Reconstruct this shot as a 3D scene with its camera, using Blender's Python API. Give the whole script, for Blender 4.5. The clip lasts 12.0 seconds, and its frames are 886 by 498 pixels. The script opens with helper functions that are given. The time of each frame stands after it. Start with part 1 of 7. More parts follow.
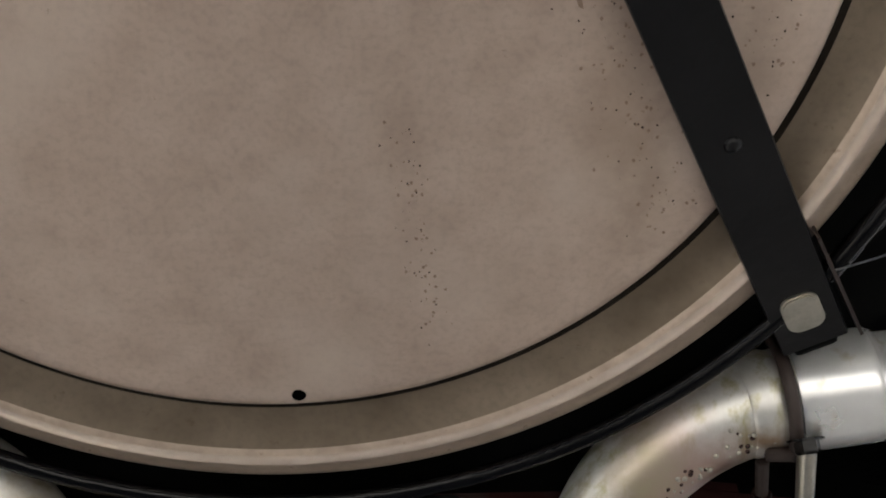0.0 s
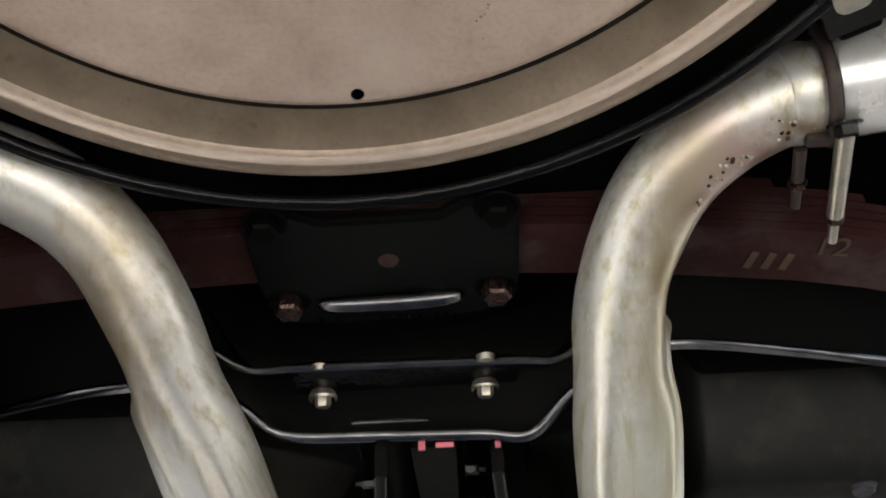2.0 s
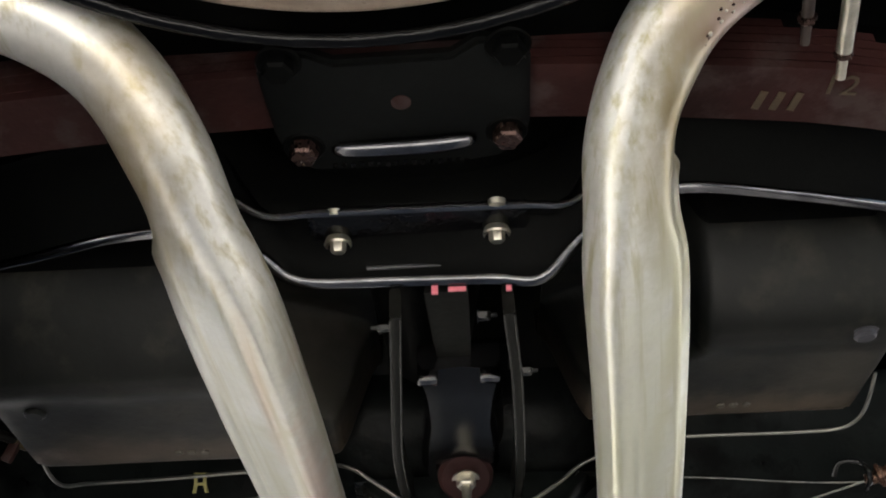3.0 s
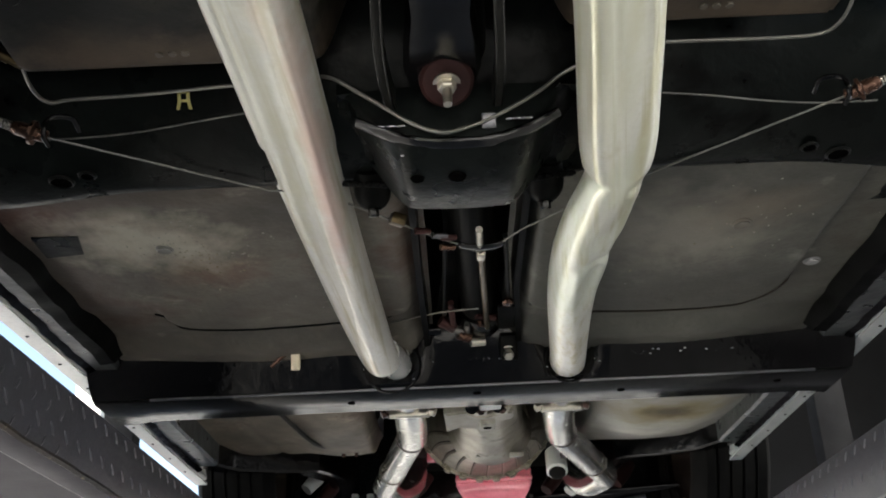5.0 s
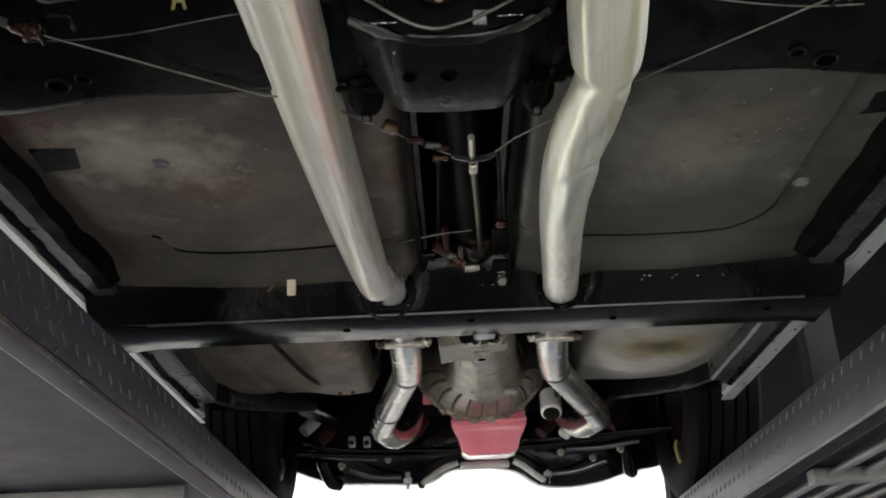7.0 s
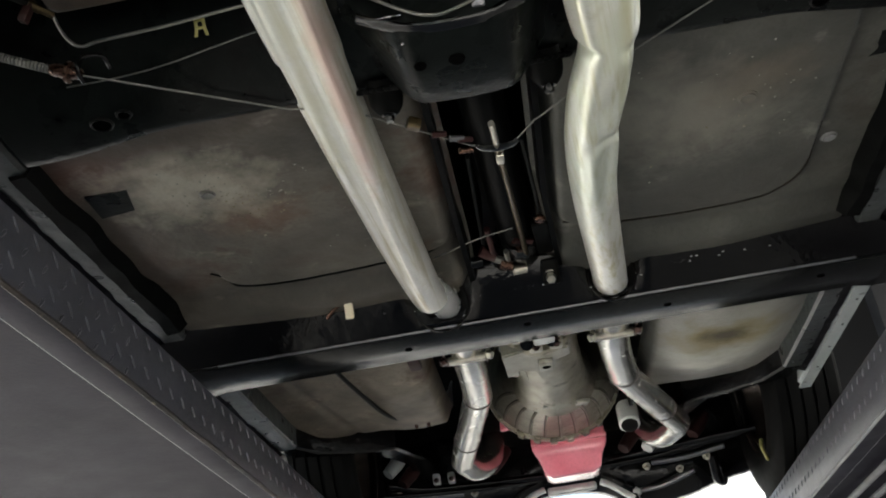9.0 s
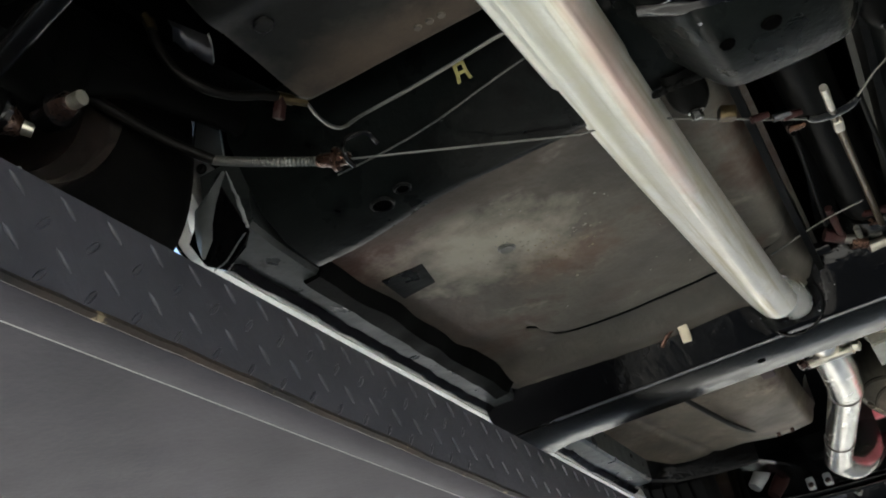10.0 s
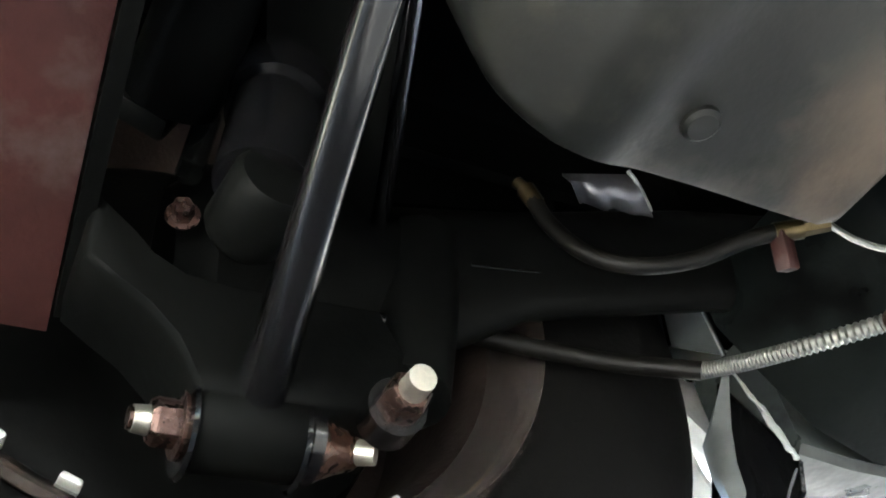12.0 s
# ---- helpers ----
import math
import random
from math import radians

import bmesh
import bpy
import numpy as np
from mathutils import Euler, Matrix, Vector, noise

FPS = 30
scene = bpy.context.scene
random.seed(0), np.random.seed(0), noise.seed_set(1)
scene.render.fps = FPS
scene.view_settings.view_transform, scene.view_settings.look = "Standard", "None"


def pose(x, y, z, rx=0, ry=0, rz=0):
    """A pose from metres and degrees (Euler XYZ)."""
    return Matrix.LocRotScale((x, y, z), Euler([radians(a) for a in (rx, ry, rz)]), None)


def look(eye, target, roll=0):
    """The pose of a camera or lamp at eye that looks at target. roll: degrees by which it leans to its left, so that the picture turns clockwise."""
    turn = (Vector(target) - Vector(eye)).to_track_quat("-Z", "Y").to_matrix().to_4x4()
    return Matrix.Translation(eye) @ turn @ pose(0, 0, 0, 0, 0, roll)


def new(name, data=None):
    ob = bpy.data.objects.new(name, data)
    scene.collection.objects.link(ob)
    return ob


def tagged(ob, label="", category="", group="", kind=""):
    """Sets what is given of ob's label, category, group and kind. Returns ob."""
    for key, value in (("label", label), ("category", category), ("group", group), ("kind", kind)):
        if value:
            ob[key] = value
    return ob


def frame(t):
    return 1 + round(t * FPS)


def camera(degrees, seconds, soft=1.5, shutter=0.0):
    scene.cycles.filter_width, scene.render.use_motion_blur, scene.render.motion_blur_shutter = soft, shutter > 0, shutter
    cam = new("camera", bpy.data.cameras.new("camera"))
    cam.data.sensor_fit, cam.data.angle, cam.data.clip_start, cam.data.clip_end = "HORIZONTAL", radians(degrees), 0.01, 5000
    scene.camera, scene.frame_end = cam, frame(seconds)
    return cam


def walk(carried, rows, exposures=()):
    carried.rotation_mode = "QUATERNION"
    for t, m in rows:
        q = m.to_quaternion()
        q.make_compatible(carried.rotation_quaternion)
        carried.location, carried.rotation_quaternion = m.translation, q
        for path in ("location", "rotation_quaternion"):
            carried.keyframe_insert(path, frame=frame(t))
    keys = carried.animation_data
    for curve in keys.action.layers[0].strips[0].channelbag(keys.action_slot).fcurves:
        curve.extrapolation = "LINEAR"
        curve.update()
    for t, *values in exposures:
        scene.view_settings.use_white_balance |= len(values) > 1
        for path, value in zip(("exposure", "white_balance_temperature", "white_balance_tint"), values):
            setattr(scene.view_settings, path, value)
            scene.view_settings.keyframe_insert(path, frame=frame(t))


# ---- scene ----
cam = camera(46.7, 12.0, 1.9)
WEST_TUBE, EAST_TUBE = 30.0, 118.0
EXPOSURES = [(0.0, 0.81, 6800, 10), (1.0, 0.77, 6800, 10), (1.5, 0.79, 6800, 9), (2.0, 1.28, 6900, 10), (2.5, 1.55, 6800, 9), (3.0, 1.55, 6900, 9), (3.7, 1.6, 6900, 8), (5.4, 1.42, 6800, 8), (6.0, 1.08, 6900, 9), (6.7, 1.10, 6800, 9),
             (8.4, 1.44, 6800, 6), (9.0, 1.46, 6800, 6), (9.5, 1.75, 6700, 5), (10.0, 1.86, 6700, 4), (11.0, 2.25, 6800, 2), (11.5, 2.0, 6800, 6), (12.0, 4.2, 6600, 4)]
PATH = [
    (0, (0.025, 0.063, 1.297), (0.074, 1.259, 2.900), -2.0),
    (0.5, (0.028, 0.045, 1.295), (0.132, 1.181, 2.938), -1.3),
    (1, (0.029, 0.051, 1.287), (0.117, 1.348, 2.806), -2.2),
    (1.5, (0.008, 0.067, 1.269), (0.081, 1.511, 2.651), -4.1),
    (2, (-0.012, 0.084, 1.246), (0.026, 1.601, 2.549), -3.1),
    (2.5, (-0.016, 0.093, 1.223), (0.009, 1.671, 2.451), -2.9),
    (3, (-0.017, 0.105, 1.194), (-0.004, 1.731, 2.358), -2.8),
    (3.3, (-0.017, 0.118, 1.157), (-0.008, 1.776, 2.276), -2.1),
    (3.5, (-0.017, 0.12, 1.159), (-0.003, 1.824, 2.206), -2.8),
    (3.6, (-0.019, 0.136, 1.141), (-0.007, 1.833, 2.198), -3.5),
    (3.7, (-0.018, 0.113, 1.16), (0.001, 1.863, 2.129), -2.7),
    (5.3, (-0.006, 0.229, 0.989), (-0.009, 2.065, 1.782), -2.7),
    (5.5, (-0.005, 0.233, 0.984), (-0.006, 2.084, 1.74), -2.6),
    (6, (-0.006, 0.237, 0.967), (-0.005, 2.116, 1.651), -2.7),
    (6.5, (-0.003, 0.231, 0.96), (-0.005, 2.081, 1.721), -2.8),
    (6.7, (-0.003, 0.23, 0.951), (-0.006, 2.078, 1.716), -2.5),
    (8.5, (0.018, 0.212, 0.797), (-0.027, 2.01, 1.671), -5.5),
    (9, (0.034, 0.226, 0.803), (-0.092, 2.008, 1.702), -8.2),
    (9.5, (0.036, 0.279, 0.855), (-0.292, 2.007, 1.805), -10.8),
    (10, (-0.031, 0.366, 0.945), (-0.671, 1.978, 1.941), -13.1),
    (10.5, (-0.127, 0.475, 1.051), (-0.965, 1.978, 2.069), -14.8),
    (11, (-0.162, 0.558, 1.127), (-1.145, 1.908, 2.226), -16.4),
    (11.4, (-0.177, 0.628, 1.202), (-1.257, 1.825, 2.385), -15.2),
    (11.5, (-0.188, 0.643, 1.22), (-1.283, 1.788, 2.44), -14.9),
    (11.6, (-0.192, 0.653, 1.239), (-1.315, 1.745, 2.482), -14.8),
    (12, (-0.216, 0.694, 1.297), (-1.406, 1.563, 2.65), -12.5),
]
walk(cam, [(t, look(eye, target, roll)) for t, eye, target, roll in PATH],
     exposures=EXPOSURES)

# ---- world, sun and lamps ----
world = bpy.data.worlds.new("sky")
scene.world = world
world.use_nodes = True
_n, _l = world.node_tree.nodes, world.node_tree.links
_sky = _n.new("ShaderNodeTexSky")
_sky.sky_type, _sky.sun_disc = "NISHITA", False
_sky.sun_elevation, _sky.sun_rotation = radians(51), radians(-141)
_n["Background"].inputs[1].default_value = 0.15
_l.new(_sky.outputs[0], _n["Background"].inputs[0])
sun = new("sun", bpy.data.lights.new("sun", "SUN"))
sun.data.energy, sun.data.angle, sun.data.color = 5.0, radians(0.6), (1.0, 0.95, 0.88)
sun.matrix_world = look((-4.0, -5.0, 8.0), (0, 0, 0))


# ---- materials ----
def mix_node(nt, fac, a, b):
    m = nt.nodes.new("ShaderNodeMix")
    m.data_type = "RGBA"
    for sock, v in ((m.inputs[0], fac), (m.inputs[6], a), (m.inputs[7], b)):
        if isinstance(v, bpy.types.NodeSocket):
            nt.links.new(v, sock)
        elif isinstance(v, (int, float)):
            sock.default_value = v
        else:
            sock.default_value = (*v, 1.0)
    return m.outputs[2]


def ramp_node(nt, src, lo, hi):
    r = nt.nodes.new("ShaderNodeMapRange")
    r.inputs[1].default_value, r.inputs[2].default_value = lo, hi
    nt.links.new(src, r.inputs[0])
    return r.outputs[0]


def noise_node(nt, vec, scale, detail=4.0, rough=0.55):
    t = nt.nodes.new("ShaderNodeTexNoise")
    t.inputs["Scale"].default_value, t.inputs["Detail"].default_value = scale, detail
    t.inputs["Roughness"].default_value = rough
    nt.links.new(vec, t.inputs["Vector"])
    return t.outputs[0]


def surf(name, c1, c2, rough=(0.35, 0.55), metal=0.0, scale=7.0, fine=140.0, bump=0.15, stretch=(1, 1, 1),
         spots=None, streak=None, coat=0.0, grain=0.25, spec=0.5, pools=()):
    """A surface of two tones at two scales, with fine relief; spots: (colour, scale, threshold, softness);
    streak: (colour, scale, stretch, threshold, softness, turn); pools: stains or painted light (x, y, half width, half
    length, colour, weight)."""
    m = bpy.data.materials.new(name)
    m.use_nodes = True
    nt = m.node_tree
    b = nt.nodes["Principled BSDF"]
    tc = nt.nodes.new("ShaderNodeTexCoord")
    mp = nt.nodes.new("ShaderNodeMapping")
    mp.inputs[3].default_value = stretch
    nt.links.new(tc.outputs["Object"], mp.inputs[0])
    v = mp.outputs[0]
    big = noise_node(nt, v, scale)
    col = mix_node(nt, ramp_node(nt, big, 0.32, 0.68), c1, c2)
    small = noise_node(nt, v, fine, 3.0)
    dark = tuple(0.55 * (p + q) / 2 for p, q in zip(c1, c2))
    gr = nt.nodes.new("ShaderNodeMath")
    gr.operation = "MULTIPLY"
    nt.links.new(ramp_node(nt, small, 0.45, 0.75), gr.inputs[0])
    gr.inputs[1].default_value = grain
    col = mix_node(nt, gr.outputs[0], col, dark)
    for extra in (streak, spots):
        if not extra:
            continue
        if extra is streak:
            c, s, st, th, so = extra[:5]
            mp2 = nt.nodes.new("ShaderNodeMapping")
            mp2.inputs[3].default_value = st
            along = tc.outputs["Object"]
            if len(extra) > 5:
                tilt = nt.nodes.new("ShaderNodeMapping")
                tilt.inputs[2].default_value = [radians(q) for q in extra[5]]
                nt.links.new(along, tilt.inputs[0])
                along = tilt.outputs[0]
            nt.links.new(along, mp2.inputs[0])
            src = noise_node(nt, mp2.outputs[0], s, 5.0, 0.6)
        else:
            c, s, th, so = extra
            src = noise_node(nt, v, s, 5.0, 0.65)
        col = mix_node(nt, ramp_node(nt, src, th, th + so), col, c)
    for x, y, rx, ry, c, k in pools:
        mp3 = nt.nodes.new("ShaderNodeMapping")
        mp3.inputs[1].default_value = (-x / rx, -y / ry, 0)
        mp3.inputs[3].default_value = (1 / rx, 1 / ry, 0)
        nt.links.new(tc.outputs["Object"], mp3.inputs[0])
        ln = nt.nodes.new("ShaderNodeVectorMath")
        ln.operation = "LENGTH"
        nt.links.new(mp3.outputs[0], ln.inputs[0])
        blot = nt.nodes.new("ShaderNodeMath")
        blot.operation = "MULTIPLY_ADD"
        nt.links.new(noise_node(nt, v, 14.0, 6.0, 0.65), blot.inputs[0])
        blot.inputs[1].default_value = 2.2
        nt.links.new(ln.outputs["Value"], blot.inputs[2])
        fac = nt.nodes.new("ShaderNodeMapRange")
        fac.inputs[1].default_value, fac.inputs[2].default_value = 2.2, 1.3
        fac.inputs[4].default_value = k
        nt.links.new(blot.outputs[0], fac.inputs[0])
        col = mix_node(nt, fac.outputs[0], col, c)
    nt.links.new(col, b.inputs["Base Color"])
    rr = nt.nodes.new("ShaderNodeMapRange")
    rr.inputs[3].default_value, rr.inputs[4].default_value = rough
    nt.links.new(noise_node(nt, v, scale * 3.1), rr.inputs[0])
    nt.links.new(rr.outputs[0], b.inputs["Roughness"])
    b.inputs["Metallic"].default_value = metal
    b.inputs["Specular IOR Level"].default_value = spec
    b.inputs["Coat Weight"].default_value = coat
    b.inputs["Coat Roughness"].default_value = 0.12
    if bump:
        bp = nt.nodes.new("ShaderNodeBump")
        bp.inputs["Strength"].default_value, bp.inputs["Distance"].default_value = bump, 0.002
        nt.links.new(small, bp.inputs["Height"])
        nt.links.new(bp.outputs[0], b.inputs["Normal"])
    return m


M_pan = surf("tan_zinc_sheet", (0.45, 0.35, 0.285), (0.545, 0.435, 0.36), (0.30, 0.44), 0.25, 30, 230, 0.12,
             spots=((0.22, 0.155, 0.11), 85, 0.69, 0.09), streak=((0.60, 0.50, 0.42), 5.0, (1, 1, 1), 0.50, 0.2), grain=0.30,
             pools=((0.085, 0.19, 0.016, 0.080, (0.34, 0.25, 0.20), 0.30), (0.205, 0.10, 0.028, 0.11, (0.33, 0.245, 0.19), 0.55), (0.225, 0.155, 0.02, 0.05, (0.27, 0.19, 0.14), 0.5), (0.275, 0.05, 0.02, 0.08, (0.33, 0.245, 0.19), 0.45)))
# darker zinc: dirt plus the groove's shade put into the colour
M_groove = surf("shaded_dirty_groove", (0.125, 0.094, 0.063), (0.25, 0.196, 0.142), (0.30, 0.42), 0.35, 10, 230, 0.08,
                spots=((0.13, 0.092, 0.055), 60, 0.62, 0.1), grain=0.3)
M_pan_rim = surf("rubbed_zinc_rim", (0.40, 0.315, 0.245), (0.51, 0.41, 0.325), (0.26, 0.36), 0.4, 60, 230, 0.0,
                 spots=((0.24, 0.17, 0.12), 120, 0.64, 0.06), grain=0.2)
# brighter zinc that puts the rim's highlight into the colour
M_crest = surf("highlit_zinc_crest", (0.80, 0.65, 0.53), (0.88, 0.74, 0.62), (0.20, 0.30), 0.5, 40, 230, 0.0, grain=0.1)
# near-black for thin lines that paint shade into gaps and steps
M_edge_shade = surf("dark_edge_shade", (0.010, 0.0075, 0.005), (0.022, 0.017, 0.012), (0.6, 0.8), 0.0, 40, 200, 0.2, spec=0.1)
M_cream = surf("cream_nylon", (0.62, 0.54, 0.38), (0.74, 0.66, 0.50), (0.35, 0.5), 0.0, 30, 200, 0.1)
M_stain = surf("brown_rust_stain", (0.25, 0.17, 0.12), (0.33, 0.235, 0.175), (0.45, 0.6), 0.2, 60, 300, 0.2)
M_pipe = surf("aluminised_steel", (0.80, 0.80, 0.78), (0.90, 0.905, 0.89), (0.20, 0.32), 0.62, 9, 120, 0.0,
              streak=((0.58, 0.52, 0.40), 12.0, (4.5, 0.25, 4.5), 0.55, 0.2), spots=((0.50, 0.43, 0.33), 26, 0.62, 0.2), grain=0.12)
M_pipe_dirty = surf("stained_aluminised_steel", (0.62, 0.61, 0.565), (0.77, 0.765, 0.73), (0.29, 0.43), 0.62, 8, 160, 0.0,
                    streak=((0.45, 0.42, 0.26), 9.0, (11, 0.22, 11), 0.49, 0.2, (8.5, 0, 6.6)), spots=((0.58, 0.565, 0.46), 16, 0.58, 0.14), grain=0.2,
                    pools=((0.020, -0.603, 0.045, 0.020, (0.17, 0.10, 0.05), 0.95), (-0.012, -0.578, 0.028, 0.022, (0.17, 0.10, 0.05), 0.95), (-0.040, -0.535, 0.012, 0.035, (0.20, 0.14, 0.06), 0.9), (0.055, -0.628, 0.030, 0.014, (0.20, 0.12, 0.06), 0.9), (0.0, -0.60, 0.05, 0.05, (0.50, 0.36, 0.33), 0.7), (-0.030, -0.51, 0.040, 0.12, (0.27, 0.21, 0.11), 0.9), (-0.01, -0.30, 0.012, 0.20, (0.46, 0.40, 0.20), 0.6), (0.022, 0.0, 0.010, 0.34, (0.46, 0.42, 0.20), 0.7), (-0.02, -0.15, 0.10, 0.42, (0.64, 0.65, 0.50), 0.6), (-0.005, 0.35, 0.10, 0.30, (0.62, 0.68, 0.58), 0.6)))
# two pink pools paint a reflection along the pipe; the rest are stains
M_pipe_pink = surf("stained_steel_pink_sheen", (0.61, 0.595, 0.55), (0.755, 0.745, 0.71), (0.29, 0.43), 0.62, 8, 160, 0.0,
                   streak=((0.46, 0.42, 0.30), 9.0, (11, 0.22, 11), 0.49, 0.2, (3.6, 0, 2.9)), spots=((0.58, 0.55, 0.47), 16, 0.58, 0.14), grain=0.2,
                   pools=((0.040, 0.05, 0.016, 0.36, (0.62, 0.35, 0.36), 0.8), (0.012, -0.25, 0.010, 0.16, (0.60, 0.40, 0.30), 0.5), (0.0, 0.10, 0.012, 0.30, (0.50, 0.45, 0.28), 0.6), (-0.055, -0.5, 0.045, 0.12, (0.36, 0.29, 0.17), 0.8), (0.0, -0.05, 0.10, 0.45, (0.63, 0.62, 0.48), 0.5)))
M_pipe_front = surf("heat_stained_steel", (0.50, 0.48, 0.43), (0.70, 0.69, 0.66), (0.18, 0.32), 0.95, 11, 160, 0.06,
                    spots=((0.30, 0.25, 0.18), 16, 0.58, 0.14), streak=((0.80, 0.79, 0.76), 8.0, (6, 0.8, 6), 0.56, 0.12), grain=0.2)
M_worn = surf("worn_black_steel", (0.0030, 0.0032, 0.0031), (0.0095, 0.010, 0.0093), (0.13, 0.28), 0.0, 14, 40, 0.9,
              spots=((0.0016, 0.0016, 0.0016), 22, 0.56, 0.08), spec=0.24)
M_cast = surf("pale_grimy_casting", (0.20, 0.19, 0.155), (0.34, 0.33, 0.285), (0.35, 0.5), 0.4, 16, 240, 0.4,
              spots=((0.09, 0.08, 0.06), 22, 0.60, 0.14), grain=0.4)
M_semi = surf("gloss_grey_black_flange_paint", (0.0030, 0.0034, 0.0034), (0.0085, 0.0092, 0.009), (0.14, 0.26), 0.0, 8, 36, 0.4,
              spots=((0.0016, 0.0016, 0.0016), 10, 0.55, 0.08), spec=0.10)
M_forged = surf("dull_grey_forging", (0.0055, 0.0056, 0.0050), (0.0115, 0.0115, 0.0102), (0.38, 0.5), 0.0, 16, 120, 0.3, spec=0.1)
M_galv = surf("dull_galvanised_channel", (0.17, 0.17, 0.17), (0.26, 0.26, 0.255), (0.4, 0.55), 0.2, 9, 140, 0.15)
M_bare = surf("bare_bent_steel", (0.050, 0.055, 0.055), (0.10, 0.108, 0.108), (0.4, 0.55), 0.15, 12, 60, 0.4, spec=0.3)
M_rail = surf("dusty_grey_rail_paint", (0.018, 0.0215, 0.0215), (0.054, 0.060, 0.059), (0.22, 0.36), 0.0, 7, 26, 0.95,
              spots=((0.006, 0.006, 0.006), 18, 0.57, 0.10), spec=0.3)
M_bracket = surf("worn_grey_black_paint", (0.0026, 0.0029, 0.0029), (0.0064, 0.0068, 0.0065), (0.35, 0.5), 0.0, 8, 90, 0.2, spec=0.06)
# pale spots put scattered glints of the gloss into the colour
M_black = surf("gloss_black_chassis_paint", (0.0016, 0.0016, 0.0018), (0.0036, 0.0036, 0.004), (0.07, 0.18), 0.0, 12, 42, 1.0,
               spots=((0.10, 0.10, 0.105), 70, 0.74, 0.03), spec=0.19)
M_black_flat = surf("flat_black_paint", (0.0013, 0.0014, 0.0014), (0.0034, 0.0036, 0.0034), (0.34, 0.48), 0.0, 9, 120, 0.15, spec=0.03)
M_satin = surf("satin_black_strap", (0.0026, 0.0026, 0.003), (0.0075, 0.0075, 0.0082), (0.26, 0.42), 0.0, 14, 60, 0.35, spec=0.25)
M_green = surf("dusty_dark_frame_paint", (0.0022, 0.0029, 0.0028), (0.0066, 0.0080, 0.0076), (0.18, 0.40), 0.0, 5, 45, 0.6,
               spots=((0.015, 0.014, 0.012), 14, 0.62, 0.2), streak=((0.0012, 0.0013, 0.0013), 9.0, (1, 1, 1), 0.54, 0.1), spec=0.06)
# the wide pool at y -0.35 is brown dirt plus the beam's shade
M_floor = surf("weathered_fibreglass_floor", (0.044, 0.038, 0.029), (0.128, 0.115, 0.090), (0.5, 0.75), 0.0, 5.5, 110, 0.5,
               spots=((0.055, 0.028, 0.016), 5, 0.54, 0.12), streak=((0.27, 0.24, 0.20), 7.0, (1, 1.6, 1), 0.60, 0.12), grain=0.5,
               pools=((-0.22, -0.28, 0.14, 0.12, (0.060, 0.026, 0.016), 0.95), (-0.24, 0.05, 0.08, 0.22, (0.055, 0.036, 0.024), 0.8), (0.05, 0.24, 0.3, 0.09, (0.035, 0.032, 0.026), 0.8), (0.12, -0.27, 0.16, 0.10, (0.030, 0.026, 0.02), 0.8), (0.17, 0.02, 0.18, 0.14, (0.05, 0.043, 0.034), 0.5), (-0.03, -0.08, 0.10, 0.06, (0.13, 0.08, 0.05), 0.6), (-0.10, -0.20, 0.15, 0.12, (0.33, 0.305, 0.245), 0.9), (-0.10, -0.35, 0.30, 0.05, (0.040, 0.028, 0.019), 0.9), (0.10, -0.02, 0.05, 0.02, (0.045, 0.040, 0.032), 0.8), (0.0, 0.10, 0.06, 0.03, (0.06, 0.045, 0.034), 0.7)))
M_floor_grey = surf("grey_fibreglass_floor", (0.025, 0.025, 0.020), (0.080, 0.079, 0.065), (0.5, 0.7), 0.0, 5, 110, 0.45,
                    spots=((0.035, 0.028, 0.02), 6, 0.58, 0.14), streak=((0.17, 0.16, 0.14), 9.0, (1, 1, 1), 0.62, 0.14), grain=0.5,
                    pools=((-0.06, -0.15, 0.18, 0.16, (0.15, 0.14, 0.115), 0.8), (0.05, -0.22, 0.10, 0.08, (0.075, 0.055, 0.036), 0.5), (0.0, 0.12, 0.25, 0.10, (0.035, 0.032, 0.026), 0.7)))
M_foot = surf("brown_stained_fibreglass", (0.066, 0.052, 0.036), (0.215, 0.185, 0.14), (0.45, 0.65), 0.0, 8, 110, 0.4,
              spots=((0.07, 0.04, 0.022), 7, 0.55, 0.14), streak=((0.32, 0.27, 0.20), 9.0, (1, 1, 1), 0.60, 0.12), grain=0.5)
# paler front pools put the panel's light gradient into its brown grime
M_floor_rear = surf("grimy_graded_floor", (0.0020, 0.0023, 0.0021), (0.0088, 0.0092, 0.0080), (0.36, 0.55), 0.0, 9, 70, 0.22,
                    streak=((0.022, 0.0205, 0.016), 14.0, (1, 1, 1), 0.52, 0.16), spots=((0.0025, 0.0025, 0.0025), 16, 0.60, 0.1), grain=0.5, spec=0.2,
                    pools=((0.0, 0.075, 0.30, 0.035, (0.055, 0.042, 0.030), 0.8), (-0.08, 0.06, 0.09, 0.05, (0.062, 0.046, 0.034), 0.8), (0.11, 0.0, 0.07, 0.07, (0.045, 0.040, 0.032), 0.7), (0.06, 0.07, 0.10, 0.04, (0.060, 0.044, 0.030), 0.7)))
